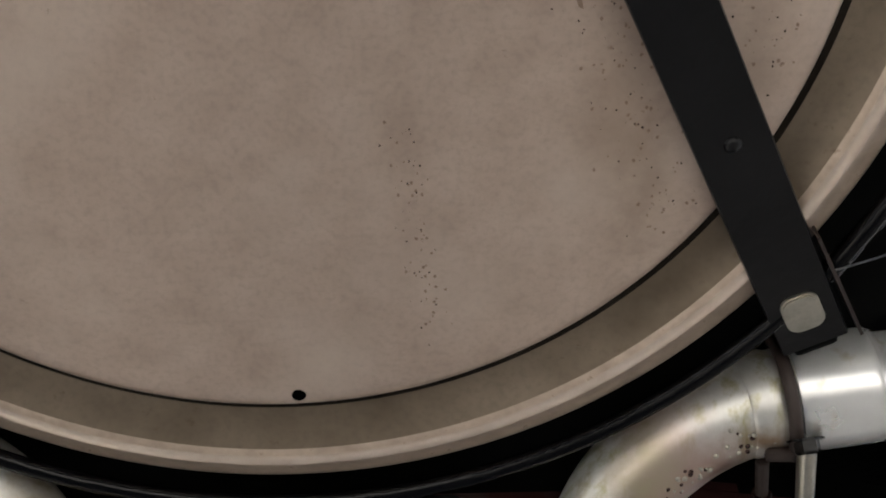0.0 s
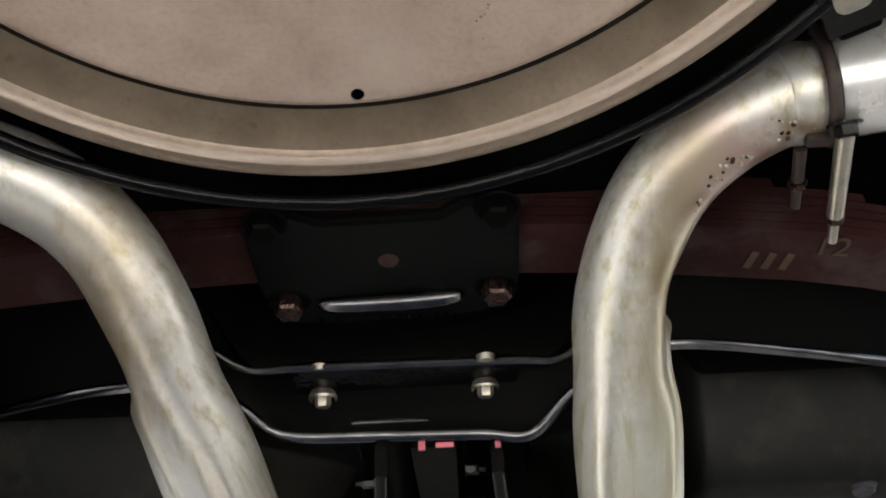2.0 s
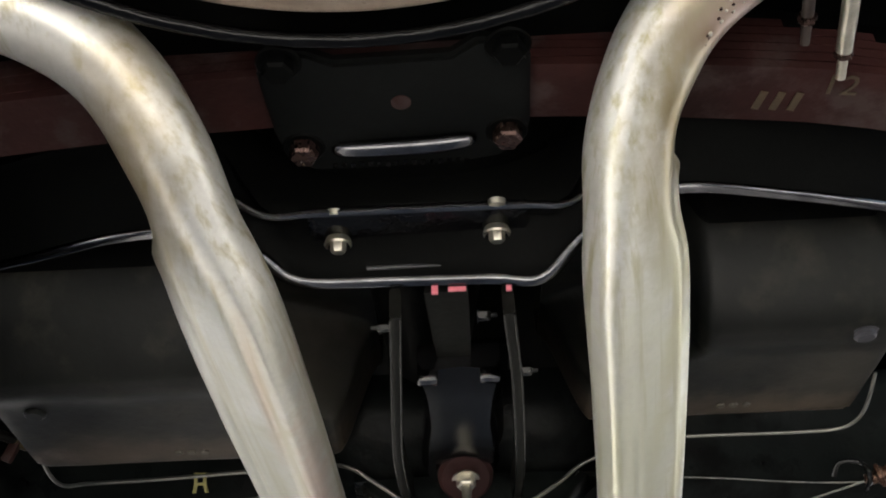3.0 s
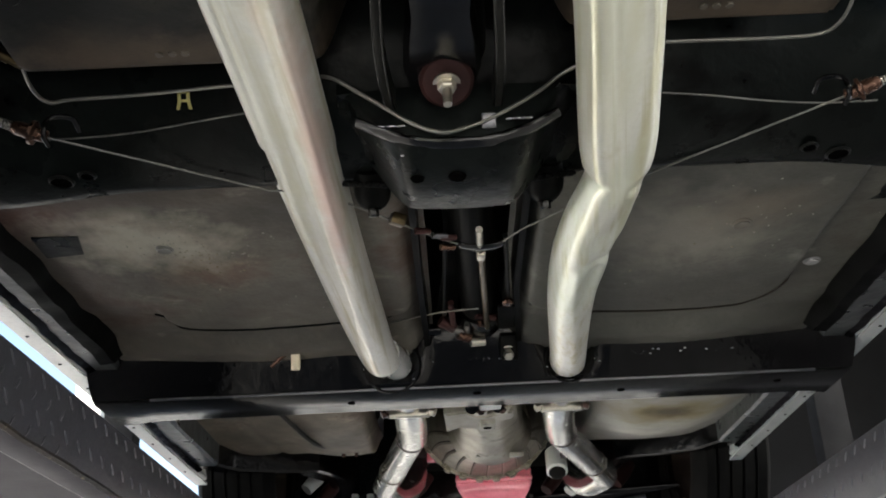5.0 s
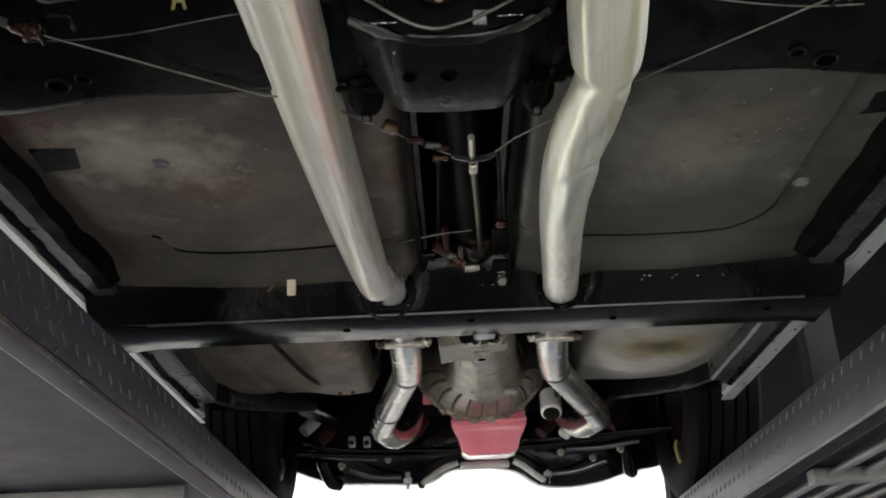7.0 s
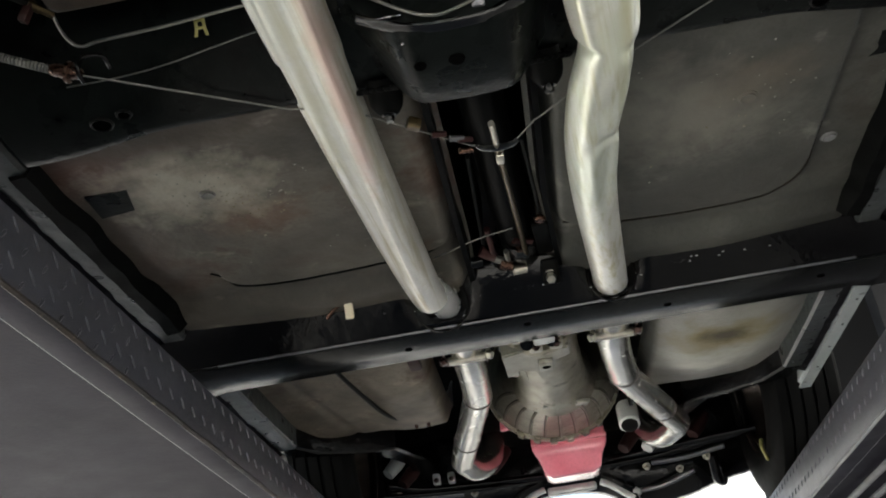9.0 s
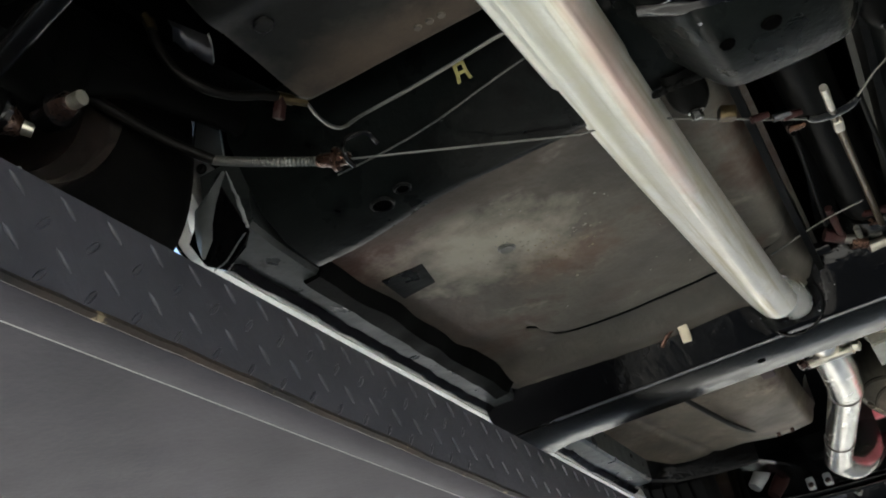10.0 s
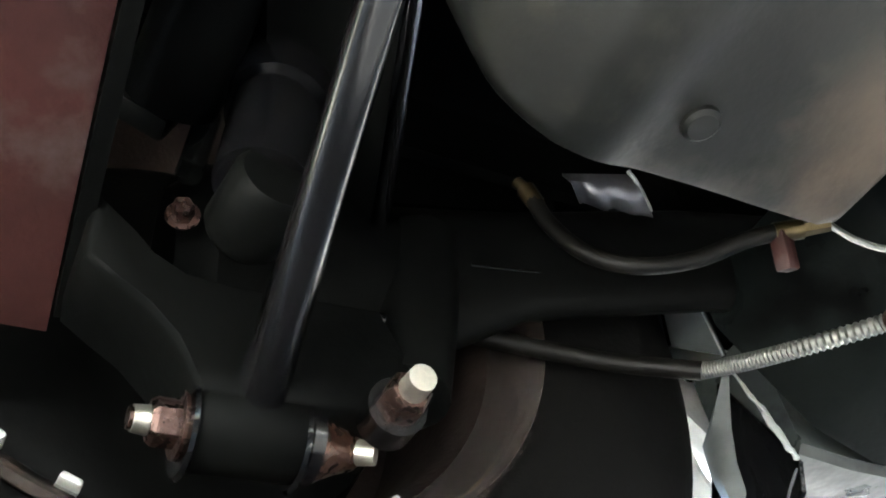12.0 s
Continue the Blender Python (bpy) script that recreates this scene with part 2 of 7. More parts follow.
M_floor_pale = surf("pale_stained_fibreglass", (0.20, 0.195, 0.17), (0.30, 0.29, 0.26), (0.4, 0.6), 0.0, 7, 110, 0.3,
                    spots=((0.16, 0.13, 0.06), 6, 0.58, 0.14), grain=0.35,
                    pools=((-0.02, 0.05, 0.22, 0.14, (0.40, 0.40, 0.35), 0.7), (-0.065, -0.07, 0.16, 0.12, (0.17, 0.135, 0.045), 0.95), (-0.06, -0.08, 0.065, 0.05, (0.045, 0.032, 0.016), 0.95), (-0.10, 0.16, 0.16, 0.06, (0.44, 0.44, 0.38), 0.8)))
M_rust = surf("red_oxide_spring_steel", (0.017, 0.0066, 0.0062), (0.038, 0.0132, 0.0122), (0.45, 0.65), 0.1, 9, 120, 0.3,
              spots=((0.046, 0.030, 0.028), 14, 0.53, 0.12), spec=0.15)
M_rust_bolt = surf("rusty_bolt_steel", (0.032, 0.018, 0.015), (0.085, 0.050, 0.043), (0.20, 0.36), 0.8, 60, 200, 0.5)
M_bolt = surf("zinc_bolt", (0.40, 0.38, 0.32), (0.55, 0.52, 0.45), (0.30, 0.42), 0.9, 60, 400, 0.1)
M_alu = surf("cast_aluminium", (0.17, 0.155, 0.115), (0.36, 0.335, 0.27), (0.25, 0.42), 0.65, 14, 160, 0.6,
             spots=((0.07, 0.058, 0.04), 20, 0.58, 0.12), grain=0.4)
M_red = surf("gloss_red_paint", (0.78, 0.19, 0.25), (0.86, 0.26, 0.32), (0.15, 0.25), 0.0, 8, 120, 0.03, coat=1.0)
M_brass = surf("brass_fitting", (0.045, 0.033, 0.017), (0.10, 0.074, 0.036), (0.25, 0.4), 0.85, 50, 300, 0.2)
M_copper = surf("coppery_rust_fitting", (0.060, 0.030, 0.021), (0.12, 0.066, 0.047), (0.20, 0.36), 0.8, 50, 200, 0.4)
M_wire = surf("bright_steel_line", (0.13, 0.13, 0.12), (0.21, 0.205, 0.185), (0.28, 0.42), 0.7, 30, 300, 0.1)
M_gloss = surf("deep_gloss_black_enamel", (0.0018, 0.0018, 0.0021), (0.0042, 0.0042, 0.0046), (0.16, 0.24), 0.0, 18, 120, 0.04, spec=0.42)
M_flange = surf("grey_air_line", (0.11, 0.11, 0.115), (0.18, 0.18, 0.185), (0.35, 0.5), 0.0, 9, 120, 0.1, spec=0.4)
M_shiny_dark = surf("dark_polished_steel", (0.10, 0.10, 0.11), (0.17, 0.17, 0.18), (0.29, 0.36), 0.85, 15, 300, 0.1)
# bright metal for real chips and for highlights put onto black edges
M_lip = surf("chipped_highlit_edge", (0.10, 0.10, 0.11), (0.20, 0.20, 0.21), (0.12, 0.24), 1.0, 30, 200, 0.05)
M_tyre = surf("tyre_rubber", (0.0020, 0.0020, 0.0020), (0.0045, 0.0044, 0.0042), (0.6, 0.8), 0.0, 12, 200, 0.2, spec=0.06)
M_rim = surf("rusty_wheel_steel", (0.085, 0.068, 0.060), (0.20, 0.165, 0.15), (0.10, 0.22), 0.75, 10, 200, 0.15)
M_lead = surf("lead_weight", (0.55, 0.56, 0.52), (0.65, 0.65, 0.62), (0.4, 0.5), 0.3, 50, 300, 0.1)
M_runway = surf("dark_runway_paint", (0.026, 0.026, 0.032), (0.044, 0.043, 0.052), (0.34, 0.5), 0.0, 7, 90, 0.3,
                spots=((0.085, 0.085, 0.095), 30, 0.66, 0.08), spec=0.3)
M_barrel = surf("dark_rusty_steel", (0.024, 0.016, 0.0135), (0.046, 0.032, 0.027), (0.45, 0.65), 0.2, 14, 200, 0.3)
# lighter than the plate: the light these lugs catch is in the colour
M_tread = surf("worn_lit_lug", (0.045, 0.045, 0.052), (0.08, 0.08, 0.09), (0.35, 0.5), 0.0, 40, 200, 0.2, spec=0.2)
M_runway_under = surf("grey_runway_underside", (0.0148, 0.0138, 0.0198), (0.025, 0.0233, 0.0316), (0.5, 0.7), 0.0, 5, 120, 0.2, spec=0.08)
M_edge = surf("scuffed_rusty_edge", (0.008, 0.007, 0.007), (0.040, 0.026, 0.018), (0.4, 0.6), 0.2, 9, 200, 0.4,
              spots=((0.20, 0.16, 0.10), 24, 0.60, 0.05))
M_white = surf("white_body_paint", (0.80, 0.81, 0.79), (0.86, 0.86, 0.84), (0.18, 0.3), 0.0, 5, 120, 0.05, coat=0.4)
# greyer copy of the white sill paint, with the right side's dimmer light
M_sill = surf("shaded_sill_paint", (0.34, 0.38, 0.37), (0.46, 0.49, 0.48), (0.29, 0.42), 0.2, 7, 120, 0.2,
              spots=((0.05, 0.05, 0.045), 16, 0.62, 0.06))
M_tin = surf("bare_sheet_metal", (0.40, 0.42, 0.42), (0.52, 0.53, 0.52), (0.28, 0.42), 0.35, 10, 200, 0.2)
M_hose = surf("black_rubber_hose", (0.0028, 0.0026, 0.0022), (0.0062, 0.0058, 0.005), (0.4, 0.55), 0.0, 20, 200, 0.2, spec=0.12)
M_yellow = surf("yellow_paint_mark", (0.22, 0.20, 0.055), (0.33, 0.30, 0.10), (0.45, 0.6), 0.0, 30, 200, 0.2)
M_ochre = surf("faded_ochre_stencil", (0.040, 0.027, 0.012), (0.066, 0.045, 0.022), (0.5, 0.65), 0.0, 30, 200, 0.2)
M_post = surf("matt_dark_post_paint", (0.010, 0.010, 0.011), (0.018, 0.018, 0.019), (0.8, 0.95), 0.0, 6, 80, 0.1, spec=0.0)
M_hole = surf("dark_opening", (0.001, 0.001, 0.001), (0.002, 0.002, 0.002), (0.7, 0.9), 0.0, 20, 100, 0.0, spec=0.0)
M_concrete = surf("oil_dark_concrete", (0.17, 0.165, 0.16), (0.25, 0.245, 0.24), (0.8, 0.95), 0.0, 1.2, 60, 0.2, spec=0.15)
M_yard = surf("pale_yard_concrete", (0.62, 0.61, 0.59), (0.74, 0.73, 0.71), (0.6, 0.8), 0.0, 0.8, 40, 0.2)
M_wall = surf("white_wall_paint", (0.70, 0.70, 0.68), (0.78, 0.78, 0.76), (0.5, 0.65), 0.0, 1.5, 60, 0.1)
M_fence = surf("pale_painted_boards", (0.44, 0.44, 0.43), (0.50, 0.50, 0.49), (0.6, 0.75), 0.0, 1.5, 60, 0.1)
M_wall_dark = surf("charcoal_wall_cladding", (0.0045, 0.0045, 0.005), (0.008, 0.008, 0.009), (0.7, 0.85), 0.0, 1.5, 60, 0.1, spec=0.1)
M_roof = surf("galvanised_roof_sheet", (0.45, 0.46, 0.47), (0.55, 0.56, 0.57), (0.4, 0.5), 0.6, 2, 60, 0.1)
M_lamp = bpy.data.materials.new("lit_tube")
M_lamp.use_nodes = True
M_lamp.node_tree.nodes["Principled BSDF"].inputs["Emission Color"].default_value = (1, 0.98, 0.94, 1)
M_lamp.node_tree.nodes["Principled BSDF"].inputs["Emission Strength"].default_value = 6.0


# ---- mesh helpers ----
def V(*p):
    return Vector(p)


def thing(name, loc, label, category, group="", kind=""):
    e = new(name)
    e.empty_display_size = 0.05
    e.location = loc
    return tagged(e, label, category, group, kind)


def part(name, bm, material, parent=None, label="", smooth=35):
    """Links a bmesh as one mesh object; coordinates are the world's."""
    root = parent
    while root is not None and root.parent is not None:
        root = root.parent
    if root is not None:
        bmesh.ops.translate(bm, verts=bm.verts, vec=-root.location)
    bmesh.ops.recalc_face_normals(bm, faces=bm.faces)
    me = bpy.data.meshes.new(name)
    bm.to_mesh(me)
    bm.free()
    me.materials.append(material)
    if smooth:
        me.polygons.foreach_set("use_smooth", [True] * len(me.polygons))
        me.set_sharp_from_angle(angle=radians(smooth))
    ob = new(name, me)
    ob.parent = parent
    if label:
        ob["label"] = label
    return ob


def box(bm, c, s, rot=None, bevel=0.0, seg=2):
    m = Matrix.LocRotScale(c, rot, None) @ Matrix.Diagonal((*s, 1))
    r = bmesh.ops.create_cube(bm, size=1.0, matrix=m)
    if bevel:
        es = list({e for v in r["verts"] for e in v.link_edges})
        bmesh.ops.bevel(bm, geom=es, offset=bevel, segments=seg, affect="EDGES", profile=0.5)
    return bm


def loft(bm, rings, caps=True, closed=True):
    vs = [[bm.verts.new(p) for p in r] for r in rings]
    n = len(vs[0])
    for a, b in zip(vs, vs[1:]):
        for i in range(n if closed else n - 1):
            bm.faces.new((a[i], a[(i + 1) % n], b[(i + 1) % n], b[i]))
    if caps and closed:
        bm.faces.new(vs[0][::-1])
        bm.faces.new(vs[-1])
    return bm


def frame_at(d, up=(0, 0, 1)):
    d = Vector(d).normalized()
    u = Vector(up)
    if abs(d.dot(u)) > 0.97:
        u = Vector((0, 1, 0))
    s = d.cross(u).normalized()
    return s, s.cross(d).normalized()


def spline(pts, res):
    """Catmull-Rom through rows of numbers."""
    p = np.array(pts, float)
    if res <= 1 or len(p) < 3:
        return p
    p = np.vstack([2 * p[0] - p[1], p, 2 * p[-1] - p[-2]])
    out = []
    for i in range(1, len(p) - 2):
        for k in range(res):
            t = k / res
            a, b, c, d = p[i - 1], p[i], p[i + 1], p[i + 2]
            out.append(0.5 * (2 * b + (c - a) * t + (2 * a - 5 * b + 4 * c - d) * t * t + (3 * b - a - 3 * c + d) * t ** 3))
    out.append(p[-2])
    return np.array(out)


def sweep(bm, pts, r=0.01, seg=16, res=5, power=2.0, caps=True, wob=None):
    """A tube through points (x, y, z) or (x, y, z, half width, half height)."""
    rows = [(*q, r, r) if len(q) == 3 else q for q in pts]
    p = spline(rows, res)
    rings = []
    for i in range(len(p)):
        d = Vector(p[min(i + 1, len(p) - 1), :3] - p[max(i - 1, 0), :3])
        if i == 0:
            s, u = frame_at(d)
        else:
            u = (u - d.normalized() * u.dot(d.normalized())).normalized()
            s = d.normalized().cross(u).normalized()
        ring = []
        for k in range(seg):
            a = 2 * math.pi * k / seg
            ca, sa = math.cos(a), math.sin(a)
            ex = 2.0 / (p[i, 5] if p.shape[1] > 5 else power)
            w = 1.0 + (wob(i / (len(p) - 1), a) if wob else 0.0)
            ring.append(Vector(p[i, :3]) + s * (math.copysign(abs(ca) ** ex, ca) * p[i, 3] * w)
                        + u * (math.copysign(abs(sa) ** ex, sa) * p[i, 4] * w))
        rings.append(ring)
    return loft(bm, rings, caps)


def rod(bm, a, b, r0, r1=None, seg=16):
    s, u = frame_at(Vector(b) - Vector(a))
    rings = []
    for p, r in ((a, r0), (b, r0 if r1 is None else r1)):
        rings.append([Vector(p) + s * (r * math.cos(2 * math.pi * k / seg)) + u * (r * math.sin(2 * math.pi * k / seg)) for k in range(seg)])
    return loft(bm, rings)


def lathe(bm, prof, origin, axis=(0, 0, 1), seg=48, closed=False):
    """Turns (radius, height) pairs about an axis."""
    s, u = frame_at(axis, (0, 1, 0) if abs(Vector(axis).normalized().z) > 0.9 else (0, 0, 1))
    ax = Vector(axis).normalized()
    rings = []
    for k in range(seg):
        a = 2 * math.pi * k / seg
        d = s * math.cos(a) + u * math.sin(a)
        rings.append([bm.verts.new(Vector(origin) + d * max(r, 1e-5) + ax * h) for r, h in prof])
    n = len(prof)
    for k in range(seg):
        A, B = rings[k], rings[(k + 1) % seg]
        for i in range(n if closed else n - 1):
            bm.faces.new((A[i], A[(i + 1) % n], B[(i + 1) % n], B[i]))
    bmesh.ops.remove_doubles(bm, verts=bm.verts, dist=1e-5)
    return bm


def sheet(bm, x0, x1, y0, y1, nx, ny, zf, thick=0.004, inside=None):
    """A pressed sheet with its underside at zf(x, y)."""
    for k in (0, 1):
        g = [[bm.verts.new((x0 + (x1 - x0) * i / nx, y0 + (y1 - y0) * j / ny,
                            zf(x0 + (x1 - x0) * i / nx, y0 + (y1 - y0) * j / ny) + k * thick)) for j in range(ny + 1)] for i in range(nx + 1)]
        for i in range(nx):
            for j in range(ny):
                bm.faces.new((g[i][j], g[i + 1][j], g[i + 1][j + 1], g[i][j + 1]))
        if k == 0:
            low = g
    edge = [(i, 0) for i in range(nx)] + [(nx, j) for j in range(ny)] + [(i, ny) for i in range(nx, 0, -1)] + [(0, j) for j in range(ny, 0, -1)]
    for a, b in zip(edge, edge[1:] + edge[:1]):
        bm.faces.new((low[a[0]][a[1]], low[b[0]][b[1]], g[b[0]][b[1]], g[a[0]][a[1]]))
    return bm


def plate(bm, outline, z0, z1, bevel=0.0):
    """A flat plate with an (x, y) outline between two heights."""
    a = [bm.verts.new((x, y, z0)) for x, y in outline]
    f = bm.faces.new(a)
    r = bmesh.ops.extrude_face_region(bm, geom=[f])
    bmesh.ops.translate(bm, verts=[e for e in r["geom"] if isinstance(e, bmesh.types.BMVert)], vec=(0, 0, z1 - z0))
    if bevel:
        es = [e for e in bm.edges if all(abs(v.co.z - z0) < 1e-6 for v in e.verts)]
        bmesh.ops.bevel(bm, geom=es, offset=bevel, segments=2, affect="EDGES")
    return bm


def round_rect(x0, x1, y0, y1, r, n=6):
    out = []
    for cx, cy, a0 in ((x1 - r, y0 + r, -90), (x1 - r, y1 - r, 0), (x0 + r, y1 - r, 90), (x0 + r, y0 + r, 180)):
        for k in range(n + 1):
            a = radians(a0 + 90 * k / n)
            out.append((cx + r * math.cos(a), cy + r * math.sin(a)))
    return out


def hex_bolt(name, parent, p, axis, r, h, material, label="", washer=True, shank=0.0):
    """A hexagon head standing off p along the axis, with its washer and a threaded end."""
    bm = bmesh.new()
    ax = Vector(axis).normalized()
    s, u = frame_at(ax)
    q = Vector(p)
    base = 0.0
    if washer:
        rod(bm, q, q + ax * 0.16 * r, r * 1.45, None, 24)
        base = 0.16 * r
    rings = []
    for d, k in ((base, 1.0), (base + h * 0.8, 1.0), (base + h, 0.84)):
        rings.append([q + ax * d + s * (r * k * math.cos(math.pi * i / 3)) + u * (r * k * math.sin(math.pi * i / 3)) for i in range(6)])
    loft(bm, rings)
    if shank:
        rod(bm, q + ax * (base + h * 0.9), q + ax * (base + h + shank), r * 0.52, r * 0.46, 14)
    return part(name, bm, material, parent, label, 30)


def smooth01(t):
    t = min(1.0, max(0.0, t))
    return t * t * (3 - 2 * t)


def dents(seed, amp, pinches=()):
    """Uneven wall of a bent tube; pinches: (place along it, angle, length, degrees wide, depth)."""
    def f(u, a):
        w = amp * noise.noise((u * 14 + seed, math.cos(a) * 0.8, math.sin(a) * 0.8)) + 0.4 * amp * noise.noise((u * 40 + seed, math.cos(a), math.sin(a)))
        for u0, a0, du, da, k in pinches:
            e = (math.degrees(a) - a0 + 180) % 360 - 180
            w += k * math.exp(-((u - u0) / du) ** 2 - (e / da) ** 2)
        return w
    return f


# ---- the setting: yard, hall ----
def setting():
    bm = bmesh.new()
    box(bm, (0, 20, -0.15), (400, 400, 0.2))
    g = part("ground", bm, M_yard, None, "", 0)
    tagged(g, "pale sunlit concrete yard round the workshop", "ground", kind="structure")
    bm = bmesh.new()
    box(bm, (1.80, 3.2, -0.02), (7.4, 8.6, 0.06), None, 0.01)
    tagged(part("floor", bm, M_concrete), "oil-darkened concrete workshop floor", "floor", kind="structure")
    # unseen lower part is left open so east light reaches the pipes
    bm = bmesh.new()
    box(bm, (5.5, 6.4, 3.0), (0.2, 13.0, 2.5))
    tagged(part("wall_east", bm, M_wall_dark), "dark charcoal clad wall, left open below for light", "wall", kind="structure")
    # unseen roof whose edges set how far sun and sky reach in
    bm = bmesh.new()
    box(bm, (1.4, 2.05, 4.3), (8.5, 11.3, 0.16))
    for k in range(9):
        box(bm, (1.4, -3.3 + 1.35 * k, 4.14), (8.2, 0.12, 0.16))
    tagged(part("ceiling", bm, M_roof), "galvanised roof on purlins, unseen, sized to shape the daylight", "ceiling", kind="structure")
    for x, y in ((-2.6, -3.3), (5.2, -3.3), (-2.6, 7.4)):
        bm = bmesh.new()
        box(bm, (x, y, 2.1), (0.2, 0.2, 4.2), None, 0.01)
        tagged(part("roof_post", bm, M_wall), "white painted steel roof post", "post", "roof posts", "structure")
    # unseen wall, added to cut low skylight from behind
    bm = bmesh.new()
    box(bm, (0, -7.0, 0.7), (16.0, 0.16, 1.5))
    tagged(part("horizon_block_south", bm, M_wall_dark), "low dark wall added to block the rear horizon's light", "wall", kind="structure")
    bm = bmesh.new()
    box(bm, (3.45, 7.6, 2.1), (3.9, 0.16, 4.2))
    tagged(part("wall_north", bm, M_wall_dark), "dark charcoal clad front workshop wall", "wall", kind="structure")
    # white boarded fence beyond the open front
    fence = thing("fence", (0, 13, -0.05), "white painted board fence across the bright yard", "fence", kind="structure")
    for k in range(34):
        bm = bmesh.new()
        box(bm, (-8.3 + 0.5 * k, 13.0, 1.75), (0.492 if k % 3 else 0.496, 0.03, 3.6), None, 0.006)
        part("board", bm, M_fence, fence)
    for z in (0.6, 2.7):
        bm = bmesh.new()
        box(bm, (0, 13.06, z), (17, 0.06, 0.12))
        part("rail", bm, M_fence, fence)
    gate = thing("slatted_gate", (0.25, 12.6, -0.05), "pale upright-slatted gate standing before the fence", "gate")
    for k in range(5):
        bm = bmesh.new()
        box(bm, (0.245 + 0.166 * k, 12.6, 1.36), (0.035, 0.03, 2.80), None, 0.006)
        part("slat", bm, M_galv, gate)
    for z in (0.3, 1.9):
        bm = bmesh.new()
        box(bm, (0.58, 12.63, z), (0.78, 0.03, 0.06), None, 0.004)
        part("cross_rail", bm, M_galv, gate)
    bm = bmesh.new()
    box(bm, (-12.0, 3, 0.45), (0.12, 26, 1.0), None, 0.01)
    tagged(part("wall_west", bm, M_wall), "low white rendered boundary wall in full daylight", "wall", kind="structure")
    # ceiling lights, unseen: added to light the floor; the east pair is stronger
    for x in (-2.1, 3.0):
        for y in (-1.6, 2.6):
            lamp = thing("added_ceiling_light", (x, y, 4.22), "unseen fluorescent batten added under the roof", "lamp", "ceiling lights")
            bm = bmesh.new()
            box(bm, (x, y, 4.02), (0.22, 2.4, 0.07), None, 0.01)
            for dy in (-0.8, 0.8):
                box(bm, (x, y + dy, 4.14), (0.03, 0.03, 0.18))
            part("housing", bm, M_wall, lamp)
            for dx in (-0.05, 0.05):
                bm = bmesh.new()
                rod(bm, (x + dx, y - 1.15, 3.97), (x + dx, y + 1.15, 3.97), 0.014)
                part("tube", bm, M_lamp, lamp)
            li = new("added_tube_light", bpy.data.lights.new("added_tube_light", "AREA"))
            li.data.shape, li.data.size, li.data.size_y = "RECTANGLE", 0.2, 2.3
            li.data.energy, li.data.color = WEST_TUBE if x < 0 else EAST_TUBE, (1.0, 0.97, 0.92)
            li.matrix_world = look((x, y, 3.94), (x, y + 0.001, 0))


setting()


